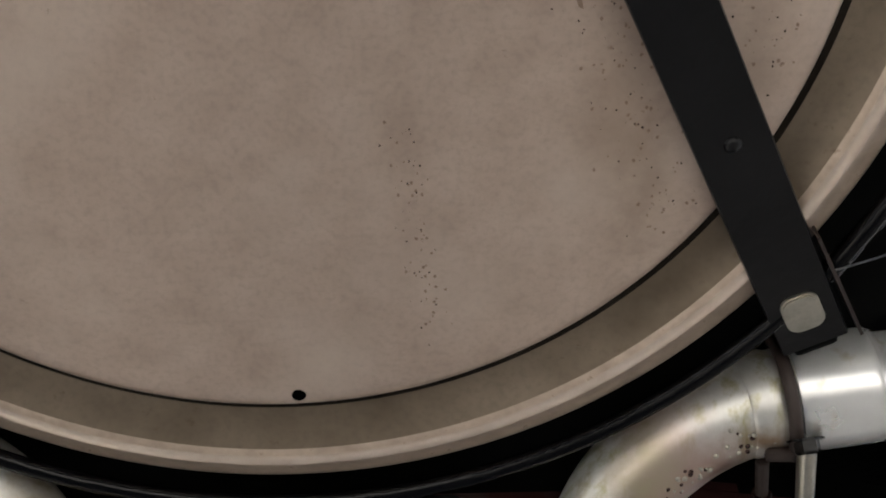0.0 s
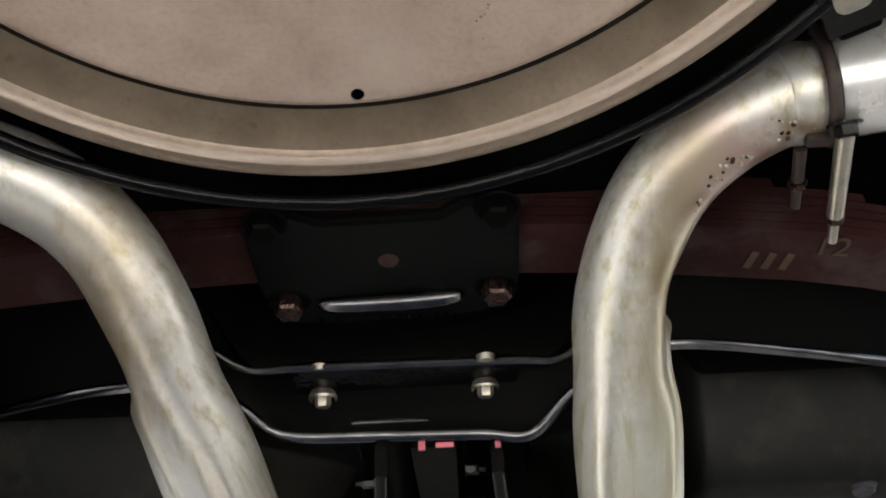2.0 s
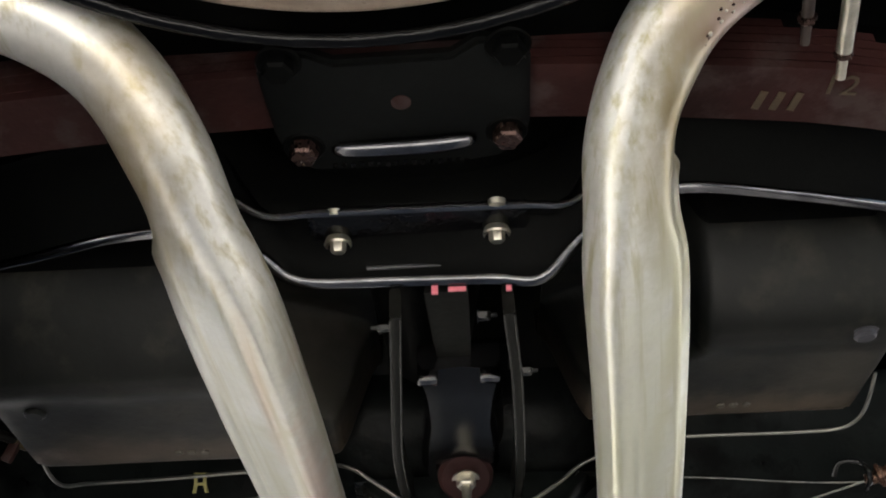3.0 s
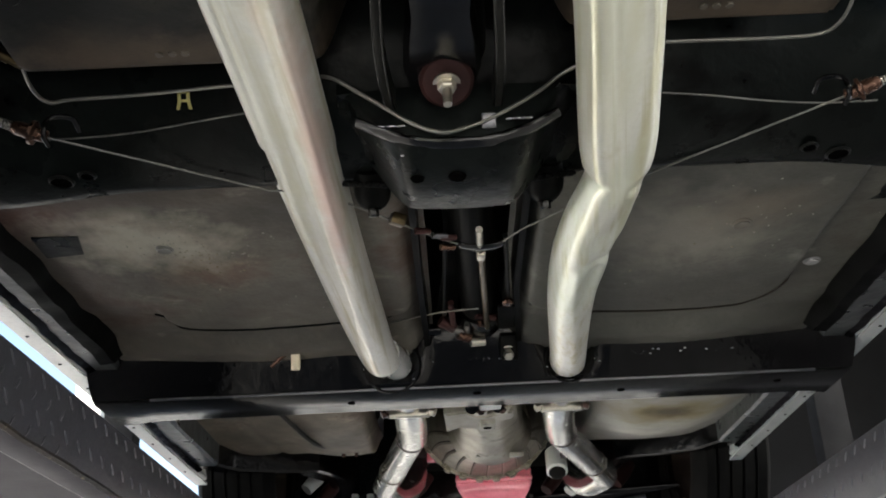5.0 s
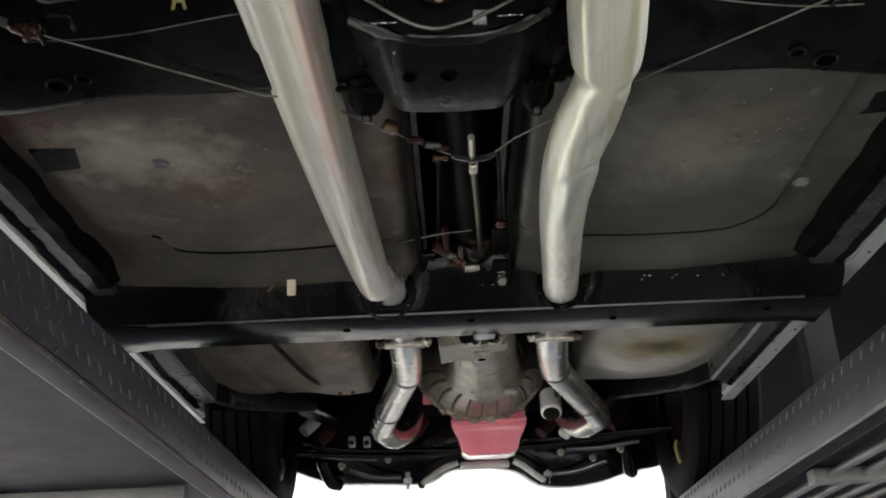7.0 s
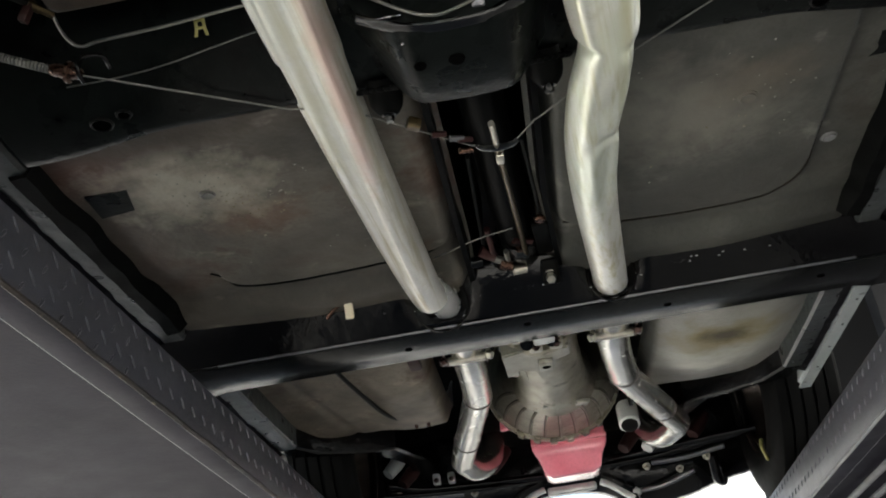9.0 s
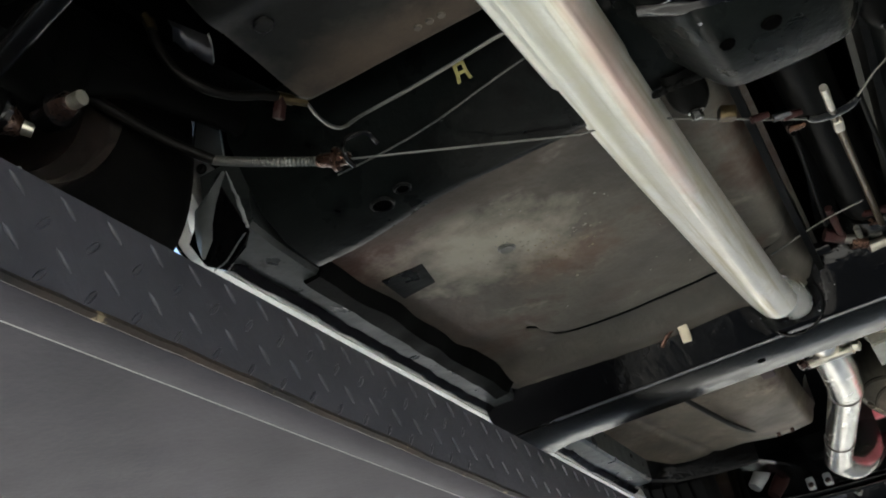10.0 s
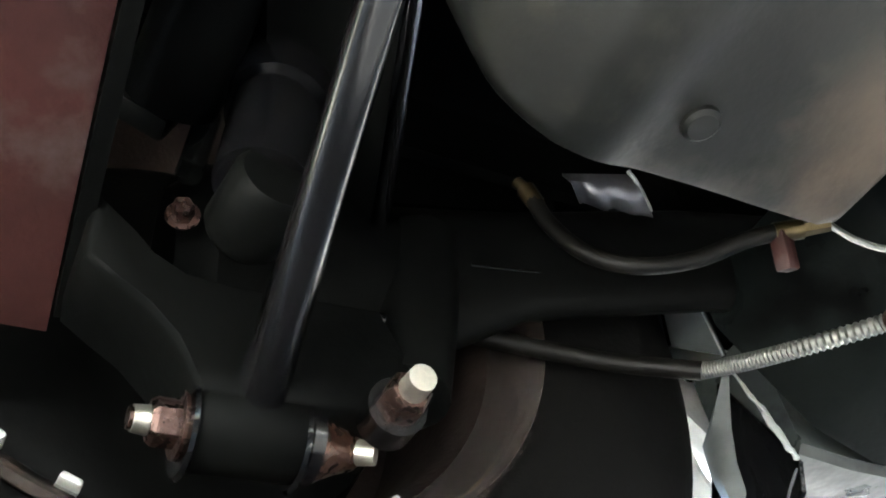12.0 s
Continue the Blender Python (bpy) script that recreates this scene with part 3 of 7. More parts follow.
# ---- lift runways ----
def runway(side, xin, z0, z1, label):
    t = thing("lift_runway", (side * (abs(xin) + 0.25), 1.6, z0), label, "lift runway", "lift runways")
    w, y0, y1 = 0.5, -1.4, 4.9
    xo = xin + side * w
    bm = bmesh.new()
    box(bm, (xin + side * 0.003, (y0 + y1) / 2, (z0 + z1) / 2), (0.006, y1 - y0, z1 - z0 - 0.001), None, 0.002)
    face = part("side_plate", bm, M_runway, t, "dark diamond-tread side plate")
    bm = bmesh.new()
    box(bm, ((xin + xo) / 2 + side * 0.003, (y0 + y1) / 2, z1 - 0.003), (w - 0.006, y1 - y0, 0.006))
    part("top_plate", bm, M_runway, t)
    bm = bmesh.new()
    box(bm, (xo + side * 0.003, (y0 + y1) / 2, (z0 + z1) / 2), (0.006, y1 - y0, z1 - z0))
    part("outer_plate", bm, M_runway, t)
    # scuffed lower lip
    bm = bmesh.new()
    n = 260
    rings = []
    for k in range(n + 1):
        y = y0 + (y1 - y0) * k / n
        j = 0.0022 * noise.noise((0, y * 9, side * 3)) + 0.0015 * noise.noise((2, y * 31, side))
        rings.append([(xin - side * 0.0016, y, z0 - 0.001 + j), (xin + side * 0.002, y, z0 - 0.0042 + j * 0.6), (xin + side * 0.005, y, z0 - 0.003), (xin - side * 0.0008, y, z0 + 0.003 + 1.2 * j)])
    loft(bm, rings)
    part("lower_lip", bm, M_edge if side < 0 else M_galv, t, "rusty scuffed lower edge" if side < 0 else "bare scuffed lower edge")
    bm = bmesh.new()
    box(bm, (xin + side * 0.0235, (y0 + y1) / 2, z0 - 0.001), (0.040, y1 - y0, 0.006), None, 0.001)
    part("bottom_flange", bm, M_runway_under, t)
    bm = bmesh.new()
    rod(bm, (xin + side * 0.0440, y0, z0 - 0.0025), (xin + side * 0.0440, y1, z0 - 0.0025), 0.0014, None, 8)
    part("flange_edge", bm, M_galv, t, "thin bare flange edge")
    bm = bmesh.new()
    box(bm, (xin + side * (0.045 + 0.215), (y0 + y1) / 2, z0 + 0.018), (0.43, y1 - y0, 0.006))
    part("bottom_plate", bm, M_runway_under, t, "smooth grey underside plate")
    for y in (0.2 - 1.2, 2.46, 4.2):
        bm = bmesh.new()
        box(bm, (xin + side * 0.29, y, z0 - 0.006), (0.42, 0.05, 0.03), None, 0.004)
        part("cross_stiffener", bm, M_galv, t, "dull galvanised cross channel")
    if side > 0:
        for k in range(4):
            bm = bmesh.new()
            x = xin + 0.12 + 0.07 * k
            rod(bm, (x, y0, z0 - 0.004), (x, y1, z0 - 0.004), 0.009, None, 10)
            part("air_line", bm, M_flange, t)
    # raised lugs: near ones singly, the rest as one relief
    lug = bmesh.new()
    L = 0.0105
    prof = []
    for k in range(7):
        u = -1 + 2 * k / 6
        h = 0.0024 * (1 - u * u) ** 0.5
        hw = 0.0024 * (1 - u * u) ** 0.6 + 0.0003
        prof.append([(0, u * L, -hw), (-h * 0.8, u * L, -hw * 0.35), (-h * 0.8, u * L, hw * 0.35), (0, u * L, hw)])
    loft(lug, prof)
    bmesh.ops.recalc_face_normals(lug, faces=lug.faces)
    me = bpy.data.meshes.new("tread_lug")
    lug.to_mesh(me)
    lug.free()
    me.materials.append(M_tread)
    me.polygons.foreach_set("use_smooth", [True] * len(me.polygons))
    # copy for the other slant: plate-dark, as if the light missed it
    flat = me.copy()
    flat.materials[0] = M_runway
    far = bmesh.new()
    pitch = 0.0472
    for j in range(int((y1 - y0) / pitch)):
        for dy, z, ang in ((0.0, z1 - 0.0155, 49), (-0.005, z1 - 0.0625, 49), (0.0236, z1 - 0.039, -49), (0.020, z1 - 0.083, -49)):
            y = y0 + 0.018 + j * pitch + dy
            # the unlit slant is also pressed nearly flat
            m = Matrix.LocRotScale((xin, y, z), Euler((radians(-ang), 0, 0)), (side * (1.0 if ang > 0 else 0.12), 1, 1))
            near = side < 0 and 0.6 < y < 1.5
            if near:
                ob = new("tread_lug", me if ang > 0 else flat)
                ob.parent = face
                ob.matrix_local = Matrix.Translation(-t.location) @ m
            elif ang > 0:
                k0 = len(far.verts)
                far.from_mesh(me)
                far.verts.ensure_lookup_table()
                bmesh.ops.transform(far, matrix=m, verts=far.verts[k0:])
    o = part("tread_pattern", far, M_tread, face, "worn raised tread lugs, lightened on their lit slant")
    o["kind"] = "stuff"
    return t


runway(-1, -0.50, 1.322, 1.416, "dark steel lift runway with diamond-tread side under the car")
runway(1, 0.68, 1.300, 1.410, "dark steel lift runway with air lines along its underside")


# ---- spare wheel cover ----
def spare_cover():
    c = V(-0.0663, 0.2298, 1.80)
    t = thing("spare_wheel_cover", c, "round tan pressed-metal spare wheel cover under the tail", "wheel cover")
    t.rotation_euler = (radians(-4.63), radians(-0.88), 0)
    prof = [(0.0, 0.0), (0.12, 0.0), (0.22, 0.0), (0.306, 0.0), (0.314, 0.0007), (0.3185, 0.0026), (0.3212, 0.0070), (0.3225, 0.0135), (0.3240, 0.0185)]
    gap = [(0.3200, 0.0060), (0.3225, 0.0098), (0.3278, 0.0098), (0.3280, 0.0160), (0.3200, 0.0160)]
    cove = [(0.3274, 0.0096), (0.3325, 0.0090), (0.3375, 0.0082), (0.3430, 0.0064), (0.3480, 0.0040), (0.3520, 0.0018), (0.3555, -0.0004)]
    rim = [(0.3555, -0.0004), (0.3585, -0.0028), (0.3610, -0.0040), (0.3640, -0.0044), (0.3672, -0.0034), (0.3715, -0.0008), (0.3765, 0.0012), (0.3805, 0.0022), (0.3828, 0.0040), (0.3834, 0.0075), (0.382, 0.02), (0.376, 0.05)]
    disc = part("cover_disc", lathe(bmesh.new(), prof + [(0.324, 0.036), (0, 0.036)], c, (0, 0, 1), 160), M_pan, t, "", 40)
    part("groove", lathe(bmesh.new(), cove + [(0.3555, 0.036), (0.3274, 0.036)], c, (0, 0, 1), 160, True), M_groove, disc, "pressed groove, darkened for dirt and shade", 40)
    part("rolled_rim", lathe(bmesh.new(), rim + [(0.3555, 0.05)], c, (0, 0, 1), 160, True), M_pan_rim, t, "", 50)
    # dark ring stands in for the shadow in the disc's edge gap
    part("gap_shade_line", lathe(bmesh.new(), gap, c, (0, 0, 1), 160, True), M_edge_shade, disc, "dark line for the shaded gap at the disc's edge", 40)
    # raised pale band stands in for the highlight on the rim's crest
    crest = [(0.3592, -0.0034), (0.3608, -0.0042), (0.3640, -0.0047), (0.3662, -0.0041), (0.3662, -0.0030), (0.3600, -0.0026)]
    part("crest_highlight", lathe(bmesh.new(), crest, c, (0, 0, 1), 160, True), M_crest, t, "thin pale line for the rim's highlight", 60)
    p = (-0.0527, 0.5388, 1.80)
    bm = lathe(bmesh.new(), [(0.0, -0.0008), (0.0036, -0.0008), (0.0044, -0.0004), (0.0050, 0.001)], p, (0, 0, 1), 20)
    part("drain_hole", bm, M_hole, t, "small dark drain hole")
    ring = [(0.4045 + 0.0062 * math.cos(k * math.pi / 6), -0.001 + 0.0062 * math.sin(k * math.pi / 6)) for k in range(12)]
    tub = part("tub_edge", lathe(bmesh.new(), ring, c, (0, 0, 1), 140, True), M_black, t, "black rolled rim of the wheel tub", 60)
    for a0, a1 in ((-8, 4), (6, 13), (15, 27), (29, 33)):
        arc = [c + V(0.4118 * math.cos(radians(a0 + (a1 - a0) * k / 8)), 0.4118 * math.sin(radians(a0 + (a1 - a0) * k / 8)), -0.0012) for k in range(9)]
        part("chipped_edge", sweep(bmesh.new(), [tuple(q) for q in arc], 0.0011, 8, 2, wob=dents(a0, 0.8)), M_lip, tub, "chipped bright edge")
    bm = lathe(bmesh.new(), [(0.384, 0.045), (0.50, 0.045), (0.50, 0.07), (0.384, 0.07)], c, (0, 0, 1), 100, True)
    part("tub_floor", bm, M_black_flat, t)
    # rust specks and stains, in three drifts
    random.seed(5)
    for n, (xa, ya), (xb, yb), wide in ((90, (0.016, 0.355), (0.034, 0.485), 0.006), (190, (0.106, 0.235), (0.176, 0.430), 0.014), (120, (0.180, 0.225), (0.232, 0.330), 0.022)):
        for mat, share, size in ((M_rust_bolt, 0.35, (0.0002, 0.0004, 0.0006)), (M_stain, 0.60, (0.0003, 0.0006, 0.0010))):
            bm = bmesh.new()
            for k in range(int(n * share)):
                u = random.random()
                x, y = xa + (xb - xa) * u + random.gauss(0, wide), ya + (yb - ya) * u + random.gauss(0, 0.012)
                if math.hypot(x + 0.0663, y - 0.2298) > 0.306:
                    continue
                r = random.choice(size)
                pts = [(x + r * (0.6 + 0.7 * random.random()) * math.cos(q), y + r * (0.6 + 0.9 * random.random()) * math.sin(q)) for q in [i * 0.9 for i in range(7)]]
                plate(bm, pts, 1.7996, 1.8004)
            o = part("rust_specks", bm, mat, t, "scattered brown rust specks")
            o["kind"] = "stuff"
    bm = bmesh.new()
    plate(bm, [(0.1035, 0.262), (0.1060, 0.263), (0.1095, 0.274), (0.1115, 0.2815), (0.1090, 0.2805), (0.1060, 0.273)], 1.7995, 1.8004)
    part("scrape_mark", bm, M_stain, t, "dark scrape mark")
    return t


spare_cover()


def strap():
    a, b = V(-0.1085, -0.2099, 1.7805), V(0.2172, 0.3873, 1.7805)
    d = (b - a).normalized()
    t = thing("retaining_strap", (b.x, b.y, 1.7805), "flat black steel strap across the spare wheel cover", "strap")
    s = V(d.y, -d.x, 0)
    pts = [a, b, b + d * 0.05, b + d * 0.095 + V(0, 0, 0.001), b + d * 0.128 + V(0, 0, 0.002)]
    bm = bmesh.new()
    rings = []
    for p in pts:
        w, h = 0.0212, 0.003
        rings.append([p + s * x + V(0, 0, z) for x, z in ((-w, -h * 0.3), (-w * 0.96, -h), (w * 0.96, -h), (w, -h * 0.3), (w, h), (-w, h))])
    loft(bm, rings)
    part("bar", bm, M_satin, t, "", 50)
    p = b + d * (-0.0415) + V(0, 0, -0.003)
    bm = lathe(bmesh.new(), [(0, -0.003), (0.003, -0.0026), (0.0048, -0.0012), (0.0052, 0.0)], p, (0, 0, 1), 18)
    part("rivet", bm, M_satin, t, "small dull rivet head")
    q = b + d * 0.095 + V(0, 0, -0.0016)
    bm = bmesh.new()
    rect = round_rect(-0.0120, 0.0120, -0.0150, 0.0150, 0.0085)
    plate(bm, rect, -0.004, 0.0, 0.0015)
    bmesh.ops.transform(bm, matrix=Matrix.Translation(q) @ Matrix.Rotation(math.atan2(-d.x, d.y), 4, "Z"), verts=bm.verts)
    part("slotted_bolt", bm, M_bolt, t, "pale zinc oval bolt head")
    bm = bmesh.new()
    e = pts[-1]
    box(bm, e + d * 0.008 + V(0, 0, 0.018), (0.030, 0.010, 0.03), Euler((0, 0, math.atan2(-d.x, d.y))), 0.004)
    part("end_bracket", bm, M_black_flat, t)
    bm = bmesh.new()
    rings = []
    for k in range(7):
        q = b + d * (0.045 + 0.0145 * k) + s * (0.0235 + 0.0006 * k) + V(0, 0, 0.001)
        rings.append([q + V(0, 0, -0.004), q + s * 0.0022 + V(0, 0, -0.0035), q + s * 0.0022 + V(0, 0, 0.03), q + V(0, 0, 0.03)])
    loft(bm, rings)
    part("side_flange", bm, M_barrel, t, "rust-edged side flange of the bracket")
    q = b + d * 0.075 + s * 0.027
    part("thin_wire", sweep(bmesh.new(), [tuple(q), tuple(q + V(0.02, -0.004, 0.004)), tuple(q + V(0.045, -0.007, 0.012))], 0.0007, 6), M_shiny_dark, t, "short stray wire end")


strap()


# ---- exhaust ----
def exhausts():
    R = 0.0345
    t = thing("exhaust_pipe", (0.2, 1.2, 1.6), "dull aluminised exhaust pipe with stained elbow and flattened run", "exhaust pipe", "exhaust pipes")
    path = [(0.345, 0.556, 1.803, R, R, 2), (0.285, 0.567, 1.803, R, R, 2), (0.240, 0.582, 1.799, R, R, 2), (0.200, 0.604, 1.789, 0.036, R, 2), (0.166, 0.635, 1.770, 0.037, R, 2),
            (0.146, 0.675, 1.744, 0.037, R, 2), (0.138, 0.715, 1.717, 0.037, R, 2.2), (0.141, 0.755, 1.695, 0.0385, 0.031, 2.8), (0.149, 0.82, 1.677, 0.0435, 0.030, 3.4), (0.163, 0.93, 1.655, 0.0445, 0.029, 3.6),
            (0.177, 1.05, 1.632, 0.0445, 0.029, 3.6), (0.193, 1.20, 1.607, 0.0435, 0.030, 3.4), (0.200, 1.265, 1.597, 0.041, 0.031, 3), (0.199, 1.31, 1.590, 0.036, 0.033, 2.2), (0.189, 1.375, 1.584, 0.0385, 0.032, 3),
            (0.180, 1.45, 1.580, 0.0365, R, 2.6), (0.178, 1.53, 1.582, 0.0365, 0.033, 2.6), (0.186, 1.70, 1.595, 0.036, 0.0335, 2.3), (0.207, 1.95, 1.616, R, R, 2), (0.222, 2.12, 1.630, R, R, 2), (0.232, 2.30, 1.642, R, R, 2)]
    pinch = [(0.275, -35, 0.030, 22, -0.20), (0.30, 10, 0.020, 26, -0.10), (0.318, -5, 0.014, 24, 0.17), (0.345, -50, 0.03, 20, -0.12), (0.54, -90, 0.17, 34, -0.13), (0.54, -38, 0.17, 8, 0.08), (0.52, -165, 0.16, 12, 0.03), (0.52, -112, 0.13, 7, -0.05), (0.55, -68, 0.12, 6, 0.05), (0.40, -75, 0.03, 16, 0.05), (0.74, -100, 0.03, 18, -0.09), (0.625, 175, 0.014, 45, -0.20), (0.640, -60, 0.012, 34, -0.10), (0.655, 200, 0.014, 36, 0.05), (0.680, 10, 0.014, 40, -0.12), (0.715, -70, 0.018, 20, 0.07), (0.722, -112, 0.014, 22, -0.09), (0.765, -90, 0.007, 60, -0.08), (0.782, -80, 0.010, 46, 0.04), (0.80, -62, 0.030, 12, 0.12), (0.80, -88, 0.035, 14, -0.14), (0.80, -122, 0.030, 12, 0.11), (0.83, -100, 0.012, 16, -0.10), (0.845, -75, 0.010, 16, 0.08)]
    tube = part("tube", sweep(bmesh.new(), path, seg=80, res=22, wob=dents(1, 0.022, pinch)), M_pipe_dirty, t, "", 60)
    bm = sweep(bmesh.new(), [(0.250, 0.577, 1.800, 0.0352, 0.0352), (0.254, 0.576, 1.8003, 0.0366, 0.0366), (0.268, 0.5715, 1.8015, 0.0366, 0.0366), (0.272, 0.5705, 1.802, 0.035, 0.035)], seg=36, res=2)
    part("swaged_lip", bm, M_pipe_dirty, tube, "swaged lip at the elbow's end")
    bm = sweep(bmesh.new(), [(0.282, 0.568, 1.803, 0.0375, 0.0375), (0.287, 0.567, 1.803, 0.0398, 0.0398), (0.330, 0.558, 1.803, 0.0402, 0.0402), (0.337, 0.5565, 1.803, 0.0392, 0.0392), (0.343, 0.555, 1.803, 0.036, 0.036)], seg=40, res=3)
    part("joint_sleeve", bm, M_pipe, t, "brighter swaged joint sleeve")
    bm = sweep(bmesh.new(), [(0.336, 0.557, 1.803, 0.0355, 0.0355), (0.37, 0.550, 1.804, 0.0345, 0.0345), (0.42, 0.530, 1.805, 0.036, 0.036), (0.47, 0.505, 1.81, 0.041, 0.041), (0.62, 0.42, 1.81, 0.043, 0.043), (0.70, 0.37, 1.81, 0.043, 0.043)], seg=36)
    part("tail_tube", bm, M_pipe, t)
    # u-bolt clamp: a round bar over the pipe, its nut and two legs
    cc = V(0.2765, 0.5695, 1.8025)
    side, top = V(0.2, 1, 0).normalized(), V(0, 0, 1)
    arc = []
    for k in range(15):
        q = radians(-120 + 11 * k)
        arc.append(tuple(cc + side * (0.0405 * math.sin(q)) - top * (0.0405 * math.cos(q))))
    clamp = part("clamp", sweep(bmesh.new(), arc, 0.0048, 12, 2), M_barrel, t, "dark rusty exhaust clamp with zinc legs")
    for x, y, z, ln, r in ((0.283, 0.572, 1.7590, 0.078, 0.0066), (0.262, 0.600, 1.772, 0.030, 0.0048)):
        bm = bmesh.new()
        a = V(x, y, z)
        d = V(0.14, 0.95, -0.12).normalized()
        rod(bm, a, a + d * ln, r, r * 0.95, 14)
        rod(bm, a + d * ln, a + d * (ln + 0.026), 0.0042, 0.0038, 12)
        part("clamp_leg", bm, M_bolt if ln > 0.05 else M_barrel, clamp, "stained zinc clamp leg")
        hex_bolt("clamp_nut", clamp, a + d * ln, d, 0.0075, 0.006, M_rust_bolt, washer=False)
    hex_bolt("clamp_nut", clamp, (0.281, 0.566, 1.7605), (0.1, 0.6, -0.8), 0.0085, 0.009, M_black, washer=True)
    bm = bmesh.new()
    box(bm, (0.268, 0.583, 1.7625), (0.020, 0.010, 0.008), None, 0.003)
    part("saddle", bm, M_barrel, clamp)
    random.seed(9)
    bend = [(0.262, 0.574), (0.236, 0.583), (0.208, 0.601), (0.186, 0.622), (0.172, 0.648)]
    for k in range(70):
        i = 3.9 * random.random()
        j = int(i)
        q = V(*bend[j], 0).lerp(V(*bend[j + 1], 0), i - j) + V(random.gauss(-0.003, 0.006), random.gauss(-0.004, 0.006), 0)
        near = min((V(*a[:3]).lerp(V(*b[:3]), f / 8) for a, b in zip(path[1:6], path[2:7]) for f in range(8)), key=lambda p: (p - V(q.x, q.y, p.z)).length)
        d = V(q.x - near.x, q.y - near.y, 0)
        d.z = -max(0.2, R * R - d.length_squared) ** 0.5 if d.length > R else -(R * R - d.length_squared) ** 0.5
        bm = bmesh.new()
        bmesh.ops.create_icosphere(bm, subdivisions=2, radius=random.uniform(0.0008, 0.0021), matrix=Matrix.Translation(near + d.normalized() * (R + 0.0006)))
        part("water_drop", bm, M_bolt if k % 3 else M_rust_bolt, tube)

    t = thing("exhaust_pipe", (-0.19, 1.2, 1.6), "dull aluminised exhaust pipe running straight to the crossmember", "exhaust pipe", "exhaust pipes")
    path = [(-0.62, 0.52, 1.79, R, R, 2), (-0.45, 0.575, 1.79, R, R, 2), (-0.345, 0.595, 1.787, R, R, 2), (-0.285, 0.622, 1.777, R * 1.03, R, 2), (-0.246, 0.655, 1.755, R, R, 2), (-0.221, 0.70, 1.722, R, R, 2),
            (-0.209, 0.755, 1.694, 0.0375, 0.032, 2.5), (-0.198, 0.82, 1.673, 0.0465, 0.030, 3.2), (-0.189, 0.95, 1.660, 0.0480, 0.0295, 3.4), (-0.182, 1.10, 1.651, 0.0470, 0.030, 3.4), (-0.175, 1.28, 1.644, 0.044, 0.031, 3.2),
            (-0.164, 1.55, 1.634, 0.0400, 0.033, 2.8), (-0.151, 1.80, 1.628, 0.0365, R, 2.4), (-0.140, 1.98, 1.624, R, R, 2), (-0.131, 2.045, 1.620, R * 0.96, R * 0.96, 2)]
    pinch = [(0.405, 220, 0.030, 22, -0.20), (0.43, 170, 0.02, 26, -0.10), (0.452, 185, 0.016, 24, 0.17), (0.49, 228, 0.035, 18, -0.06), (0.66, 270, 0.17, 34, -0.13), (0.66, 322, 0.17, 8, 0.05), (0.66, 218, 0.17, 8, 0.08), (0.62, 246, 0.12, 7, -0.05), (0.68, 292, 0.14, 6, 0.05), (0.55, 285, 0.05, 14, 0.04), (0.965, 0, 0.012, 60, 0.05)]
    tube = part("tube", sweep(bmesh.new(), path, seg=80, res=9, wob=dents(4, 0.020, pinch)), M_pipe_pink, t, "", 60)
    bm = sweep(bmesh.new(), [(-0.130, 2.03, 1.628, 0.032, 0.032), (-0.112, 2.12, 1.640, 0.0325, 0.0325), (-0.105, 2.30, 1.646, 0.0325, 0.0325)], seg=28)
    part("inner_tube", bm, M_pipe, t)
    bm = bmesh.new()
    rod(bm, (-0.222, 0.684, 1.7105), (-0.222, 0.684, 1.7085), 0.0025, 0.0018, 10)
    part("rust_pit", bm, M_hole, tube)

    for sx, rows in ((-1, [(-0.100, 2.30, 1.640), (-0.101, 2.50, 1.636), (-0.108, 2.74, 1.652), (-0.112, 2.78, 1.654), (-0.120, 2.83, 1.655), (-0.172, 3.12, 1.660), (-0.218, 3.36, 1.656), (-0.220, 3.40, 1.654), (-0.213, 3.44, 1.652), (-0.186, 3.50, 1.650), (-0.14, 3.58, 1.70), (-0.13, 3.62, 1.80)]),
                          (1, [(0.229, 2.30, 1.640), (0.236, 2.50, 1.634), (0.262, 2.74, 1.648), (0.268, 2.78, 1.650), (0.282, 2.83, 1.650), (0.372, 3.10, 1.652), (0.440, 3.30, 1.650), (0.445, 3.34, 1.648), (0.438, 3.38, 1.648), (0.405, 3.46, 1.650), (0.37, 3.54, 1.70), (0.36, 3.60, 1.80)])):
        t = thing("front_exhaust_pipe", rows[2], "bent aluminised down pipe clamped ahead of the crossmember", "exhaust pipe", "down pipes")
        bm = sweep(bmesh.new(), [(*p, 0.0375, 0.0375) for p in rows], seg=32, res=3)
        tb = part("tube", bm, M_pipe_front, t)
        c = V(*rows[0]).lerp(V(*rows[1]), 0.35)
        bm = bmesh.new()
        box(bm, c + V(0, 0, -0.034), (0.086, 0.02, 0.016), None, 0.004)
        part("clamp_bar", bm, M_bolt, t, "bright clamp bar")
        for s in (-1, 1):
            hex_bolt("clamp_nut", t, c + V(0.046 * s, 0, -0.03), (s * 0.9, -0.2, -0.4), 0.010, 0.012, M_rust_bolt if s == sx else M_bolt)
        d = (V(*rows[3]) - V(*rows[2])).normalized()
        bm = lathe(bmesh.new(), [(0.0365, -0.004), (0.0395, -0.002), (0.0395, 0.002), (0.0365, 0.004)], V(*rows[3]), d, 28, True)
        part("weld_bead", bm, M_barrel, tb)
